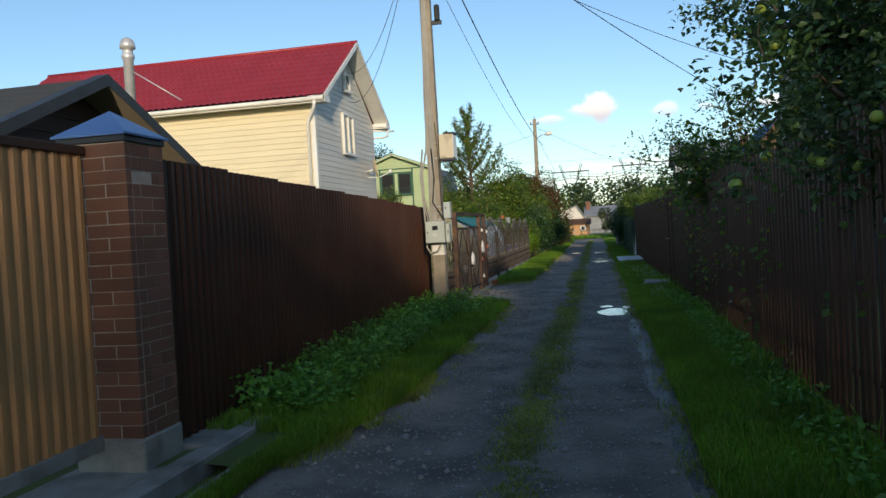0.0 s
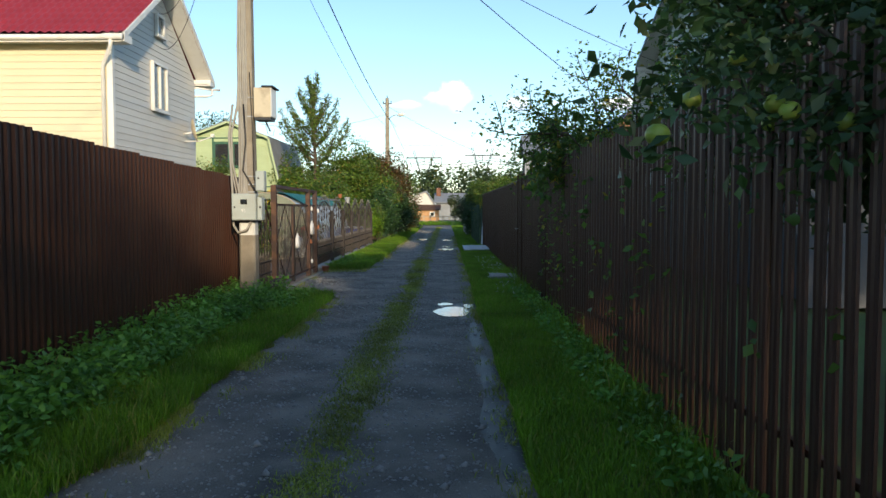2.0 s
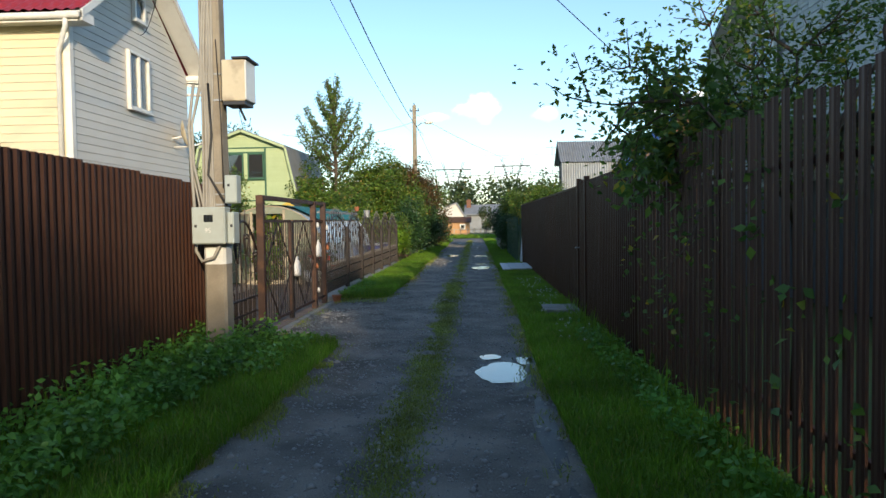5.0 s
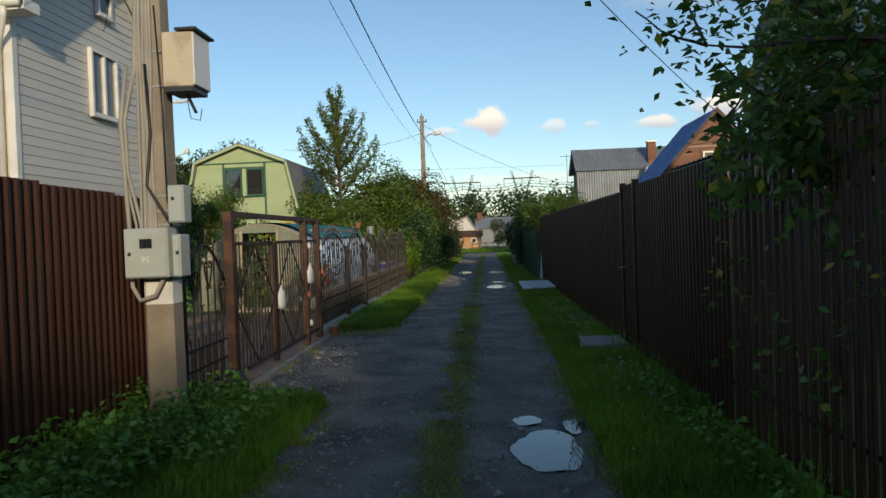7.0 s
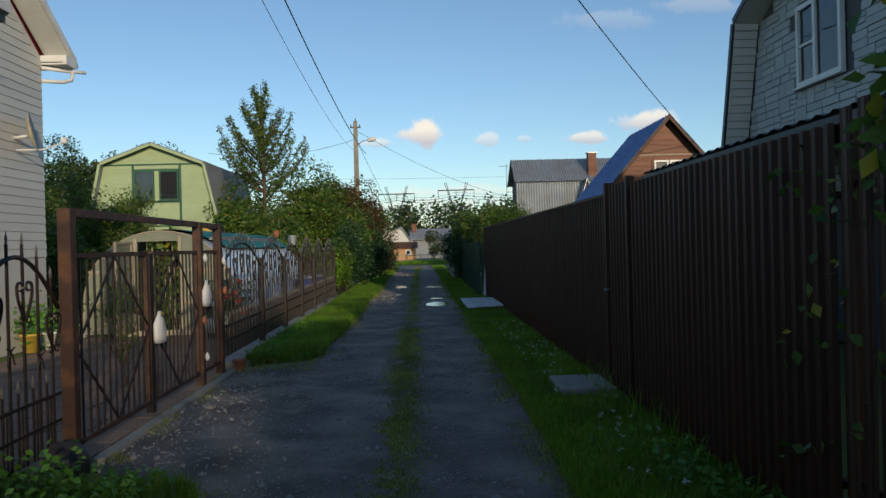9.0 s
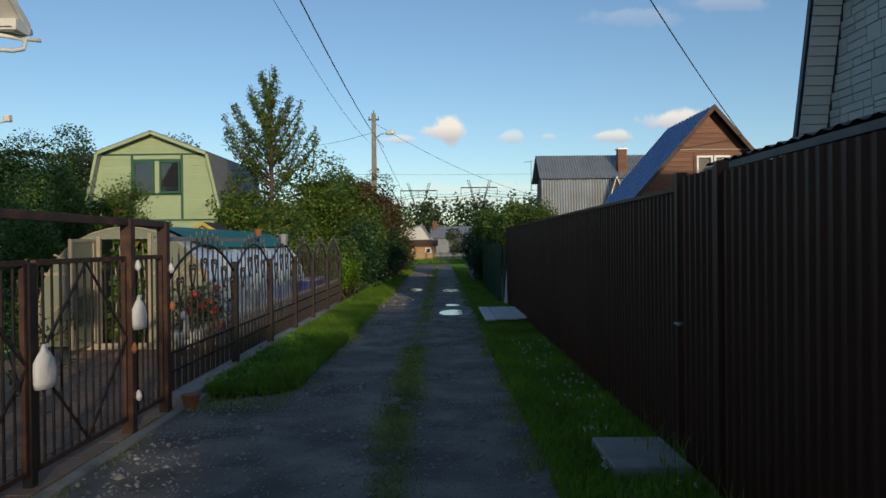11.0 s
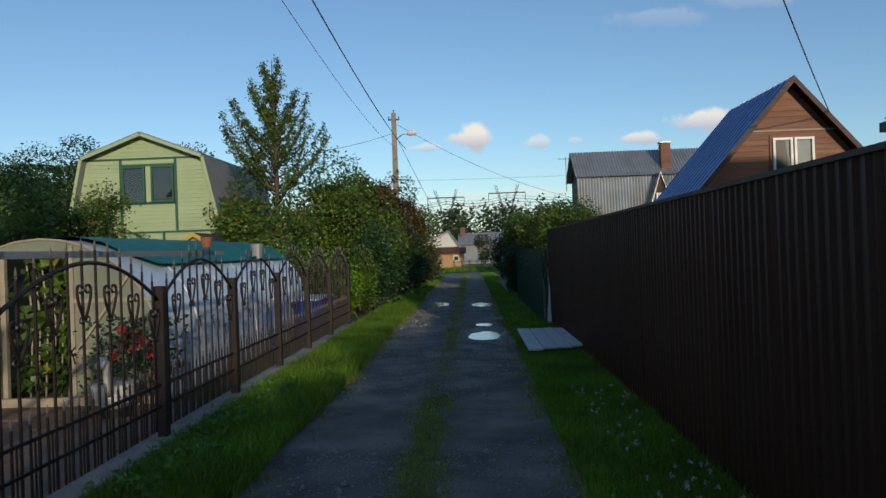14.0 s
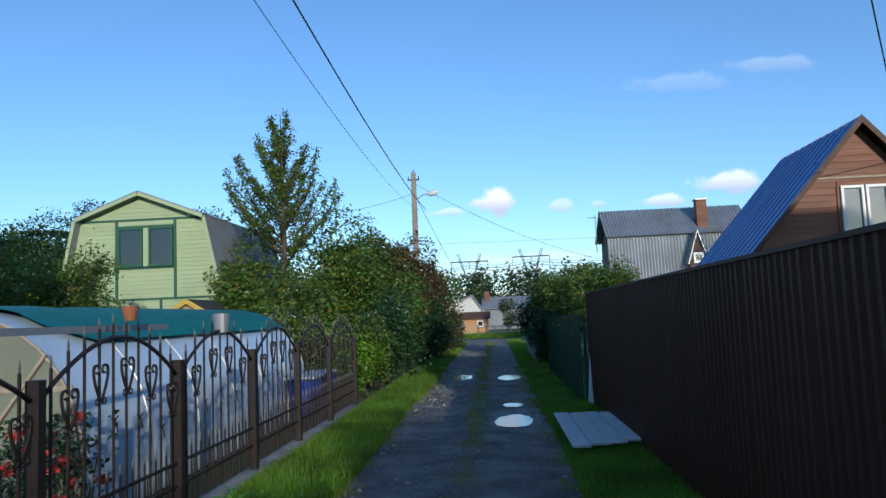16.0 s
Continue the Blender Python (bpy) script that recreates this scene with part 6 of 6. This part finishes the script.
for x0, x1 in ((-6.4, -2.4), (-0.9, -2.4)):
    zz = 2.3 if x0 < -3 else 1.5
    raw("roof_slope", [(x0, 91.7, zz), (x1, 91.7, 3.75), (x1, 97.3, 3.75), (x0, 97.3, zz), (x0, 91.7, zz - 0.1), (x1, 91.7, 3.6), (x1, 97.3, 3.6), (x0, 97.3, zz - 0.1)], [(0, 1, 2, 3), (4, 5, 6, 7), (0, 1, 5, 4)], M["greyroof"], fh)
fg = thing("far_barn", (1.6, 112, 0), "far grey sheet-roofed building", "house")
part("body", box(-1.6, 108, 0, 4.5, 116, 2.6), M["greyroof"], fg)
raw("roof_slope", [(-1.8, 107.5, 2.5), (4.8, 107.5, 2.5), (4.8, 112, 3.9), (-1.8, 112, 3.9), (-1.8, 107.5, 2.4), (4.8, 107.5, 2.4)], [(0, 1, 2, 3), (0, 1, 5, 4)], M["greyroof"], fg)
raw("roof_slope", [(-1.8, 116.5, 2.5), (4.8, 116.5, 2.5), (4.8, 112, 3.9), (-1.8, 112, 3.9)], [(0, 1, 2, 3)], M["greyroof"], fg)
part("chimney", box(-1.5, 110.5, 2.8, -0.9, 111.1, 4.6), M["brick"], fg)
ff = thing("rail_fence", (0, 83, 0), "low weathered timber fence at the lane end", "fence")
for k in range(36):
    part("pale", box(-12 + 0.68 * k, 83, 0, -11.9 + 0.68 * k, 83.03, 0.9), M["timber"], ff)
for z in (0.25, 0.7):
    part("rail", box(-12.2, 83.03, z, 12.2, 83.07, z + 0.07), M["timber"], ff)

# pylons
def pylon(x, y, h):
    ob = thing("pylon", (x, y, 0), "far lattice power pylon with splayed arms", "pylon")
    for s in (-1, 1):
        for d in (-0.9, 0.9):
            pipe("leg", [(x + s * 0.6 + d * 1.2, y + d, 0), (x + s * 0.7, y, h * 0.62), (x + s * 4.2 + d * 0.4, y, h + 3)], 0.16, M["darktrim"], ob, "", 4)
        for i in range(7):
            z0 = h * 0.62 + (h * 0.42) * i / 7
            u = i / 7
            xx = x + s * (0.7 + 3.4 * u)
            pipe("lattice", [(xx - 0.4, y, z0), (xx + 0.7, y, z0 + 1.2)], 0.07, M["darktrim"], ob, "", 4)
        pipe("insulator", [(x + s * 7, y, h), (x + s * 7, y, h - 3)], 0.14, M["darktrim"], ob, "", 4)
    pipe("crossarm", [(x - 7, y, h), (x + 7, y, h)], 0.28, M["darktrim"], ob, "", 4)
    pipe("insulator", [(x, y, h), (x, y, h - 3)], 0.14, M["darktrim"], ob, "", 4)
    pipe("belt", [(x - 1.6, y, h * 0.7), (x + 1.6, y, h * 0.7)], 0.12, M["darktrim"], ob, "", 4)
    return ob


west_pylon, east_pylon = pylon(-9.3, 300, 22), pylon(14, 300, 23)
for k in range(5):
    pipe("power_line", sag((-90, 300 - k, 21 - 2.5 * (k % 3)), (-9, 300 - k, 19.5 + (k % 3)), 4, 24), 0.05, M["cable"], west_pylon, "far sagging power line", 5)
    pipe("power_line", sag((-9, 300 - k, 19.5 + (k % 3)), (14, 300 - k, 20 + (k % 3)), 1.5, 24), 0.05, M["cable"], west_pylon, "far sagging power line", 5)
    pipe("power_line", sag((14, 300 - k, 20 + (k % 3)), (120, 300 - k, 24 + (k % 3)), 4, 24), 0.05, M["cable"], east_pylon, "far sagging power line", 5)

# ---- plants ----
# apple tree reaching over the picket fence
tr, anchors, rng = tree("apple_tree", "old apple tree with dark leaves and yellow-green apples over the fence", (3.9, 7.0, 0), 2.0,
    [(1.0, (-0.7, -0.1, 0.75), 2.3), (1.0, (-0.6, 0.6, 0.6), 2.4), (0.95, (-0.5, -0.7, 0.8), 2.3), (1.0, (0.3, 0.2, 1), 2.4), (0.9, (-0.8, 0.3, 0.35), 2.2), (1.0, (0.6, -0.6, 0.8), 2.2), (1.0, (-0.2, 1.0, 0.6), 2.5), (0.95, (-0.75, 0.9, 0.5), 2.4), (0.95, (-1, -0.1, 0.05), 1.9), (0.9, (-1, 0.4, 0.0), 1.9)],
    M["apple_leaf"], 5, 0.075, 101, 0.13, 3, 0.0, 0.85, 5, 0.10, 0.58, lambda a: (a[:, 2] > 1.5) & (a[:, 0] > 0.7) & ~((a[:, 0] < 1.7) & (a[:, 1] < 3.6)) & (a[:, 1] < 10.5) & ~((a[:, 0] < 1.8) & ((np.sin(a[:, 0] * 37 + a[:, 1] * 91) > 0.6) | (a[:, 2] < 1.75))))
hang = anchors[(anchors[:, 0] < 1.75) & (anchors[:, 2] < 3.6)]
bm = bmesh.new()
bmesh.ops.create_uvsphere(bm, u_segments=12, v_segments=8, radius=0.042)
for q in bm.verts:
    q.co.z *= 0.9
    if abs(q.co.x) + abs(q.co.y) < 0.012:
        q.co.z *= 0.75
am = bpy.data.meshes.new("apple")
bm.to_mesh(am)
bm.free()
am.materials.append(M["apple"])
am.polygons.foreach_set("use_smooth", [True] * len(am.polygons))
for h in hang[rng.permutation(len(hang))[:24]]:
    piece("apple", am, tr, Matrix.Translation((h[0] - 0.03, h[1], h[2] - 0.06)) @ Matrix.Rotation(rng.uniform(0, 6), 4, "Z"))

# yellowing tree and climbing vine where the pickets end
tree("young_tree", "young tree with small yellowing leaves behind the pickets", (2.5, 13.1, 0), 1.7, [(1, (-0.4, 0.1, 1), 1.3), (1, (0.2, 0.3, 1), 1.2), (1, (0.2, -0.6, 1), 1.6), (0.9, (-0.7, -0.6, 0.6), 1.4)], M["vine_leaf"], 4, 0.06, 102, 0.07, 2, 0.2, 0.8, 6, 0.12)
vine = thing("climbing_vine", (1.72, 14.6, 0), "climbing vine with five-fingered leaves on the fence top", "climbing plant")
rng = np.random.default_rng(103)
pos, stems = [], []
for k in range(28):
    y = 13.5 + rng.normal() * 0.35
    p = np.array([fence_r(y) + rng.normal() * 0.10 - 0.03, y, 2.2 + rng.normal() * 0.18])
    line = [tuple(p)]
    d = np.array([rng.normal() * 0.45 - 0.2, rng.normal() * 0.45, rng.uniform(-0.1, 1.0)])
    for i in range(7):
        d[2] -= 0.10
        p = p + d * 0.13
        p[0] = max(p[0], 1.35)
        p[1] = min(p[1], 14.5)
        line.append(tuple(p))
        for j in range(5):
            pos.append(p + rng.normal(size=3) * 0.035)
    v, f = tube(line, 0.004, 4)
    raw("tendril", v, f, M["bark"], vine)
v, f = leaf_mesh(np.array(pos), 0.13, rng, ratio=0.5, droop=0.5)
big_mesh("leaves", v, f, M["vine_leaf"], vine)
# scattered shoots through the pickets
sp = thing("climbing_vine", (1.7, 11, 0), "sparse bindweed shoots creeping through the pickets", "climbing plant")
pos = []
for k in range(95):
    y = 4 + 11.5 * rng.random() ** 0.7
    z = rng.uniform(0.25, 2.0)
    for j in range(4):
        pos.append((fence_r(y) - 0.03 - abs(rng.normal()) * 0.03, y + rng.normal() * 0.06, z + rng.normal() * 0.08))
v, f = leaf_mesh(np.array(pos), 0.075, rng, ratio=0.7, droop=0.4)
big_mesh("leaves", v, f, M["vine_leaf"], sp)

# tall plum tree and hedge on the left
def spire_tree(name, label, base, top, shoots, leaf, seed):
    """A tree of long upward-curving shoots, closely leaved on short twigs."""
    rng = np.random.default_rng(seed)
    ob = thing(name, base, label, "tree")
    b = np.array(base, float)
    tubes, pos = [([tuple(b), tuple(b + (0.05, 0, top * 0.5)), tuple(b + (0, 0, top * 0.97))], [0.14, 0.09, 0.012])], []
    for k in range(shoots):
        u = (k + 0.5) / shoots
        reach = 2.6 * u ** 0.6 * rng.uniform(0.8, 1.1)
        w = 2.4 * k + rng.normal() * 0.3
        tip_z = top - 0.85 * reach - 0.14 * reach ** 2 - rng.uniform(0, 0.6) * (u > 0.1)
        start_z = max(1.8, tip_z - 1.0 - 0.45 * reach)
        out = np.array([math.cos(w), math.sin(w), 0]) * reach
        line = []
        for i in range(15):
            q = i / 14
            line.append(b + out * (1 - (1 - q) ** 1.35) + np.array([0, 0, start_z + (tip_z - start_z) * q ** 1.25]) + rng.normal(size=3) * 0.02)
        tubes.append(([tuple(p) for p in line], [0.04 - 0.0024 * i for i in range(15)]))
        for i in range(3, 15):
            q = i / 14
            for _ in range(4):
                d = rng.normal(size=3) + np.array([0, 0, 0.7])
                d *= (0.10 + 0.5 * (1 - q) * rng.random()) / np.linalg.norm(d)
                p0 = line[i] + (line[i - 1] - line[i]) * rng.random()
                tubes.append(([tuple(p0), tuple(p0 + d)], [0.008, 0.003]))
                for e in rng.uniform(0.15, 1.05, 5 + int(9 * (1 - q))):
                    pos.append(p0 + d * e + rng.normal(size=3) * 0.045)
    verts, faces = [], []
    for pts, rad in tubes:
        v, f = tube(pts, rad, 4)
        o = len(verts)
        verts += v
        faces += [tuple(i + o for i in q) for q in f]
    raw("trunk", verts, faces, M["bark"], ob, "grey-brown bark", True)
    v, f = leaf_mesh(np.array(pos), 0.105, rng, droop=0.1)
    big_mesh("crown", v, f, leaf, ob)
    return ob


spire_tree("plum_tree", "tall upright plum tree with spiky leafy shoots", (-6.95, 43, 0), 8.9, 36, M["plum_leaf"], 104)
HEDGE = [((-5.4, 45.5, 3.0), (2.1, 2.6, 2.4), "plum_leaf", 0.15), ((-4.3, 50.5, 3.0), (1.7, 2.4, 2.2), "red_leaf", 0.15), ((-8.6, 43.2, 2.6), (1.5, 1.5, 2.2), "plum_leaf", 0.14), ((-5.6, 39.5, 1.7), (1.6, 1.7, 1.7), "plum_leaf", 0.13), ((-7.4, 41, 2.0), (1.8, 1.5, 1.9), "plum_leaf", 0.13), ((-4.6, 43.0, 2.1), (1.7, 2.0, 2.1), "plum_leaf", 0.13), ((-4.2, 47.5, 2.3), (1.7, 2.2, 2.2), "plum_leaf", 0.14),
         ((-3.7, 52, 2.3), (1.7, 2.4, 2.2), "red_leaf", 0.14), ((-3.3, 46.5, 1.2), (1.1, 2.2, 1.2), "dark_leaf", 0.12), ((-3.2, 51.5, 1.3), (1.1, 2.4, 1.3), "dark_leaf", 0.13), ((-3.4, 40.5, 1.3), (0.9, 1.8, 1.3), "dark_leaf", 0.11),
         ((-3.55, 37.0, 0.95), (0.65, 1.0, 0.95), "bright_leaf", 0.09), ((-4.9, 36.6, 1.3), (0.9, 0.9, 1.1), "plum_leaf", 0.11), ((-3.7, 56.5, 2.0), (1.6, 2.4, 2.0), "plum_leaf", 0.15), ((-2.9, 60, 0.8), (0.9, 3, 0.8), "dark_leaf", 0.15), ((-3.3, 37.9, 1.1), (0.5, 0.8, 0.9), "vine_leaf", 0.09)]
LAB = {"plum_leaf": "dense green garden bush with small leaves", "red_leaf": "garden bush turning red-brown at the top", "dark_leaf": "dark green dense bush overhanging the verge", "bright_leaf": "bright yellow-green leafy bush at the fence end", "vine_leaf": "pale green climbing bush by the fence end"}
for k, (c, r, lm, s) in enumerate(HEDGE):
    vol = r[0] * r[1] * r[2]
    shrub("garden_bush", LAB[lm], c, r, int(4600 * vol ** 0.66 / (s / 0.12) ** 2), s, M[lm], 200 + k, 12)
# trees before and beside the green house
tree("apple_tree", "spreading apple tree before the green house", (-11.2, 36, 0), 1.5, [(1, (-0.7, 0, 0.6), 1.9), (1, (0.7, 0.1, 0.6), 2.0), (1, (0.1, 0.7, 0.8), 1.8), (1, (0.1, -0.7, 0.7), 1.8), (1, (0.1, 0.1, 1), 1.7)], M["plum_leaf"], 6, 0.11, 301, 0.12, 2, 0.1, 0.8, 6, 0.16)
for k, (c, r) in enumerate((((-14.5, 40, 1.9), (2.2, 1.6, 1.9)), ((-9.6, 30.5, 1.2), (0.9, 1, 1.2)), ((-8.2, 34, 1.2), (0.9, 1.2, 1.1)))):
    shrub("garden_bush", LAB["plum_leaf"], c, r, 5000, 0.12, M["plum_leaf"], 310 + k, 12)
for k, (x, y, h) in enumerate(((-22, 62, 9), (-27, 66, 10), (-18.5, 64, 8.2), (-32, 70, 11), (-23, 74, 10.5), (-38, 74, 11))):
    shrub("birch_tree", "tall leafy tree behind the green house", (x, y, h * 0.58), (2.9, 2.9, h * 0.45), 15000, 0.24, M["dark_leaf"] if k % 2 else M["far_leaf"], 320 + k, 16, 4, "tree")
# shrubs by the red house behind the brown fence
for k, (x, y, z) in enumerate(((-8.9, 18.6, 2.55), (-7.4, 18.4, 2.6), (-4.0, 20.5, 1.2))):
    tree("garden_shrub", "thin shrub with small dry leaves beside the house", (x, y, 0), z - 1.0, [(1, (0.2, 0, 1), 0.9), (1, (-0.3, 0.2, 1), 0.8), (1, (0, -0.3, 1), 0.9)], M["vine_leaf"], 3, 0.05, 340 + k, 0.03, 1, 0.3, 0.7, 6, 0.06)
# right: garden tree past the green fence, thuja, yellow flowers
for k, (c, r, lm, s) in enumerate((((3.2, 44.5, 2.0), (1.7, 1.8, 1.7), "plum_leaf", 0.12), ((2.6, 48, 2.0), (1.7, 2.0, 1.9), "plum_leaf", 0.13), ((4.6, 47, 1.9), (1.5, 1.5, 1.6), "plum_leaf", 0.13), ((1.5, 44.6, 1.0), (0.6, 1.3, 1.0), "dark_leaf", 0.08), ((1.9, 52, 1.5), (1.0, 2.2, 1.5), "dark_leaf", 0.13))):
    shrub("garden_bush", "leafy garden tree behind the green fence" if lm == "plum_leaf" else "dark clipped evergreen at the green fence end", c, r, int(4800 * (r[0] * r[1] * r[2]) ** 0.66 / (s / 0.12) ** 2), s, M[lm], 400 + k, 12)
yf = thing("yellow_flowers", (2.2, 36, 0), "tall yellow garden flowers behind the green fence", "flowers")
pos = rng.normal(size=(700, 3)) * (0.35, 0.9, 0.22) + (2.2, 36.3, 1.7)
v, f = leaf_mesh(pos, 0.06, rng, ratio=0.9)
ym = leaf_mat("yellow_petals", (0.5, 0.32, 0.01), (0.7, 0.5, 0.02), None, 0.3)
big_mesh("petals", v, f, ym, yf, "bright yellow petals")
pos = rng.normal(size=(900, 3)) * (0.4, 1.0, 0.5) + (2.3, 36.3, 1.0)
v, f = leaf_mesh(pos[pos[:, 2] > 0], 0.1, rng)
big_mesh("leaves", v, f, M["plum_leaf"], yf)
shrub("poplar_tree", "slim columnar tree before the far cottage", (0.9, 86, 2.0), (0.8, 0.8, 2.1), 2600, 0.16, M["far_leaf"], 410, 9, 3, "tree")
for k, (x, y) in enumerate(((-6.5, 76), (-9, 78), (-4.6, 80), (5.5, 77), (8, 80))):
    shrub("garden_bush", "leafy bush at the lane end", (x, y, 1.4), (1.6, 1.4, 1.4), 1800, 0.2, M["plum_leaf"], 420 + k, 9)
shrub("birch_tree", "birch crown behind the blue-roofed house", (13.2, 52, 4.4), (1.7, 1.7, 2.8), 3500, 0.16, M["far_leaf"], 430, 12, 4, "tree")
# unseen trees added beside and behind the start to shade the lane
for k, (x, y, h) in enumerate(((7.4, 3.0, 7.6), (4.6, -8.5, 4.4), (8.5, -4.5, 5.4), (6.0, -13, 6.0), (10.5, 2, 5.2), (3.6, -17, 5.4), (6.6, -18, 10.4), (1.2, -20, 5.4), (9.4, -17, 10.2), (5.8, -23, 10.2), (12, -12, 8.2))):
    shrub("unseen_shade_tree", "unseen leafy tree added to shade the lane", (x, y, h * 0.54), (1.3 + 0.18 * h, 1.4 + 0.15 * h, h * 0.46), int(1500 * h), 0.17, M["plum_leaf"], 440 + k, 16, 4, "tree")
# distant forest
rng = np.random.default_rng(500)
pos = []
for k in range(330):
    x, y, h = rng.uniform(-80, 100), rng.uniform(190, 240), rng.uniform(11.5, 16)
    q = rng.normal(size=(130, 3))
    q /= np.linalg.norm(q, axis=1)[:, None]
    pos.append(q * (2.2, 2.0, h * 0.5) * rng.uniform(0.6, 1.05, (130, 1)) + (x, y, h * 0.5))
for k in range(26):
    x, y, h = rng.uniform(-75, -28), rng.uniform(95, 120), rng.uniform(9, 13)
    q = rng.normal(size=(500, 3))
    q /= np.linalg.norm(q, axis=1)[:, None]
    pos.append(q * (2.4, 2.4, h * 0.5) * rng.uniform(0.6, 1.05, (500, 1)) + (x, y, h * 0.5))
v, f = leaf_mesh(np.concatenate(pos), 0.95, rng, ratio=0.8)
tagged(big_mesh("forest", v, f, M["far_leaf"]), "distant mixed forest edge", "forest", kind="stuff")

# ---- clouds ----
def cloud_mat(seed, dense, warm):
    m = bpy.data.materials.new("cloud")
    m.use_nodes = True
    n, l = m.node_tree.nodes, m.node_tree.links
    co = n.new("ShaderNodeTexCoord")
    sub = n.new("ShaderNodeVectorMath")
    sub.operation = "SUBTRACT"
    sub.inputs[1].default_value = (0.5, 0.5, 0.42)
    l.new(co.outputs["Generated"], sub.inputs[0])
    mul = n.new("ShaderNodeVectorMath")
    mul.operation = "MULTIPLY"
    mul.inputs[1].default_value = (2.0, 0.0, 2.2)
    l.new(sub.outputs[0], mul.inputs[0])
    ln = n.new("ShaderNodeVectorMath")
    ln.operation = "LENGTH"
    l.new(mul.outputs[0], ln.inputs[0])
    nz = n.new("ShaderNodeTexNoise")
    nz.inputs["Scale"].default_value, nz.inputs["Detail"].default_value = 0.022, 9
    nz.noise_dimensions = "4D"
    nz.inputs["W"].default_value = seed
    l.new(co.outputs["Object"], nz.inputs["Vector"])
    ad = n.new("ShaderNodeMath")
    ad.operation = "MULTIPLY_ADD"
    l.new(nz.outputs["Fac"], ad.inputs[0])
    ad.inputs[1].default_value = -1.7
    l.new(ln.outputs["Value"], ad.inputs[2])
    mr = n.new("ShaderNodeMapRange")
    mr.interpolation_type = "SMOOTHSTEP"
    mr.inputs["From Min"].default_value, mr.inputs["From Max"].default_value = 0.02, -0.38
    mr.inputs["To Max"].default_value = dense
    l.new(ad.outputs[0], mr.inputs["Value"])
    sep = n.new("ShaderNodeSeparateXYZ")
    l.new(co.outputs["Generated"], sep.inputs[0])
    # sunlit top and shaded base are painted by height into the card's glow
    ramp = n.new("ShaderNodeValToRGB")
    ramp.color_ramp.elements[0].color, ramp.color_ramp.elements[1].color = (0.62, 0.60, 0.66, 1), (*warm, 1)
    ramp.color_ramp.elements[0].position, ramp.color_ramp.elements[1].position = 0.2, 0.55
    l.new(sep.outputs["Z"], ramp.inputs[0])
    em, tr, ms = n.new("ShaderNodeEmission"), n.new("ShaderNodeBsdfTransparent"), n.new("ShaderNodeMixShader")
    em.inputs["Strength"].default_value = CLOUD_GLOW
    l.new(ramp.outputs[0], em.inputs["Color"])
    l.new(mr.outputs[0], ms.inputs[0])
    l.new(tr.outputs[0], ms.inputs[1])
    l.new(em.outputs[0], ms.inputs[2])
    l.new(ms.outputs[0], n["Material Output"].inputs["Surface"])
    return m


CLOUD_GLOW = 0.8
for k, (x, z, w, h, d) in enumerate(((5, 232, 115, 78, 1.0), (-95, 212, 110, 26, 0.5), (130, 215, 80, 45, 0.5), (210, 214, 40, 26, 0.35), (330, 215, 130, 40, 0.75), (462, 248, 180, 70, 0.85), (60, 108, 420, 60, 0.35), (-30, 85, 500, 40, 0.35), (380, 455, 260, 60, 0.16), (560, 480, 240, 50, 0.2))):
    ob = raw("cloud", [(-w / 2, 0, -h / 2), (w / 2, 0, -h / 2), (w / 2, 0, h / 2), (-w / 2, 0, h / 2)], [(0, 1, 2, 3)], cloud_mat(k * 3.7, d, (1.0, 0.93, 0.84)))
    ob.location = (x, 1500, z)
    ob.visible_shadow = False
    tagged(ob, "small warm-white evening cloud", "cloud", "clouds", "structure")

# ---- many small pieces last: bricks, paving ----
bv = [(x, y, z) for z in (0, 1) for x, y in ((0, 0), (1, 0), (1, 1), (0, 1))]
BRICK = me_of("brick", (bv, [(0, 1, 5, 4), (1, 2, 6, 5), (2, 3, 7, 6), (3, 0, 4, 7), (4, 5, 6, 7)]), M["brick"])
course = (2.335 - 0.255) / 22
rng = np.random.default_rng(19)
for r in range(22):
    z = 0.255 + r * course
    half = r % 2
    W, D, j = px1 - px0, py1 - py0, 0.013
    cuts = [0, 0.175, W] if half else [0, 0.345, W]
    for a, b in zip(cuts, cuts[1:]):
        for yy in (py0, py1 - 0.06):
            piece("brick", BRICK, pil, Matrix.Translation((px0 + a + j * (a > 0), yy + 0.0015 * rng.normal(), z)) @ Matrix.Diagonal((b - a - j * (a > 0), 0.06, course - rng.uniform(0.005, 0.009), 1)))
    cuts = [0.06, 0.29, D - 0.06] if half else [0.06, 0.15, D - 0.06]
    for a, b in zip(cuts, cuts[1:]):
        for xx in (px0, px1 - 0.06):
            piece("brick", BRICK, pil, Matrix.Translation((xx + 0.0015 * rng.normal(), py0 + a + j, z)) @ Matrix.Diagonal((0.06, b - a - j, course - rng.uniform(0.005, 0.009), 1)))
SLAB = me_of("paving_slab", (bv, [(0, 1, 5, 4), (1, 2, 6, 5), (2, 3, 7, 6), (3, 0, 4, 7), (4, 5, 6, 7)]), M["paving"])
rng = np.random.default_rng(9)
for i in range(14):
    for k in range(20):
        x, y = -8.9 + 0.42 * i, 17.0 + 0.46 * k
        if x < -3.0 and not (x < -7.1 and y > 19):
            piece("paving_slab", SLAB, yard, Matrix.Translation((x, y, -0.012)) @ Matrix.Rotation(radians(rng.normal() * 0.6), 4, "Z") @ Matrix.Diagonal((0.405, 0.445, 0.025 + 0.006 * rng.random(), 1)))
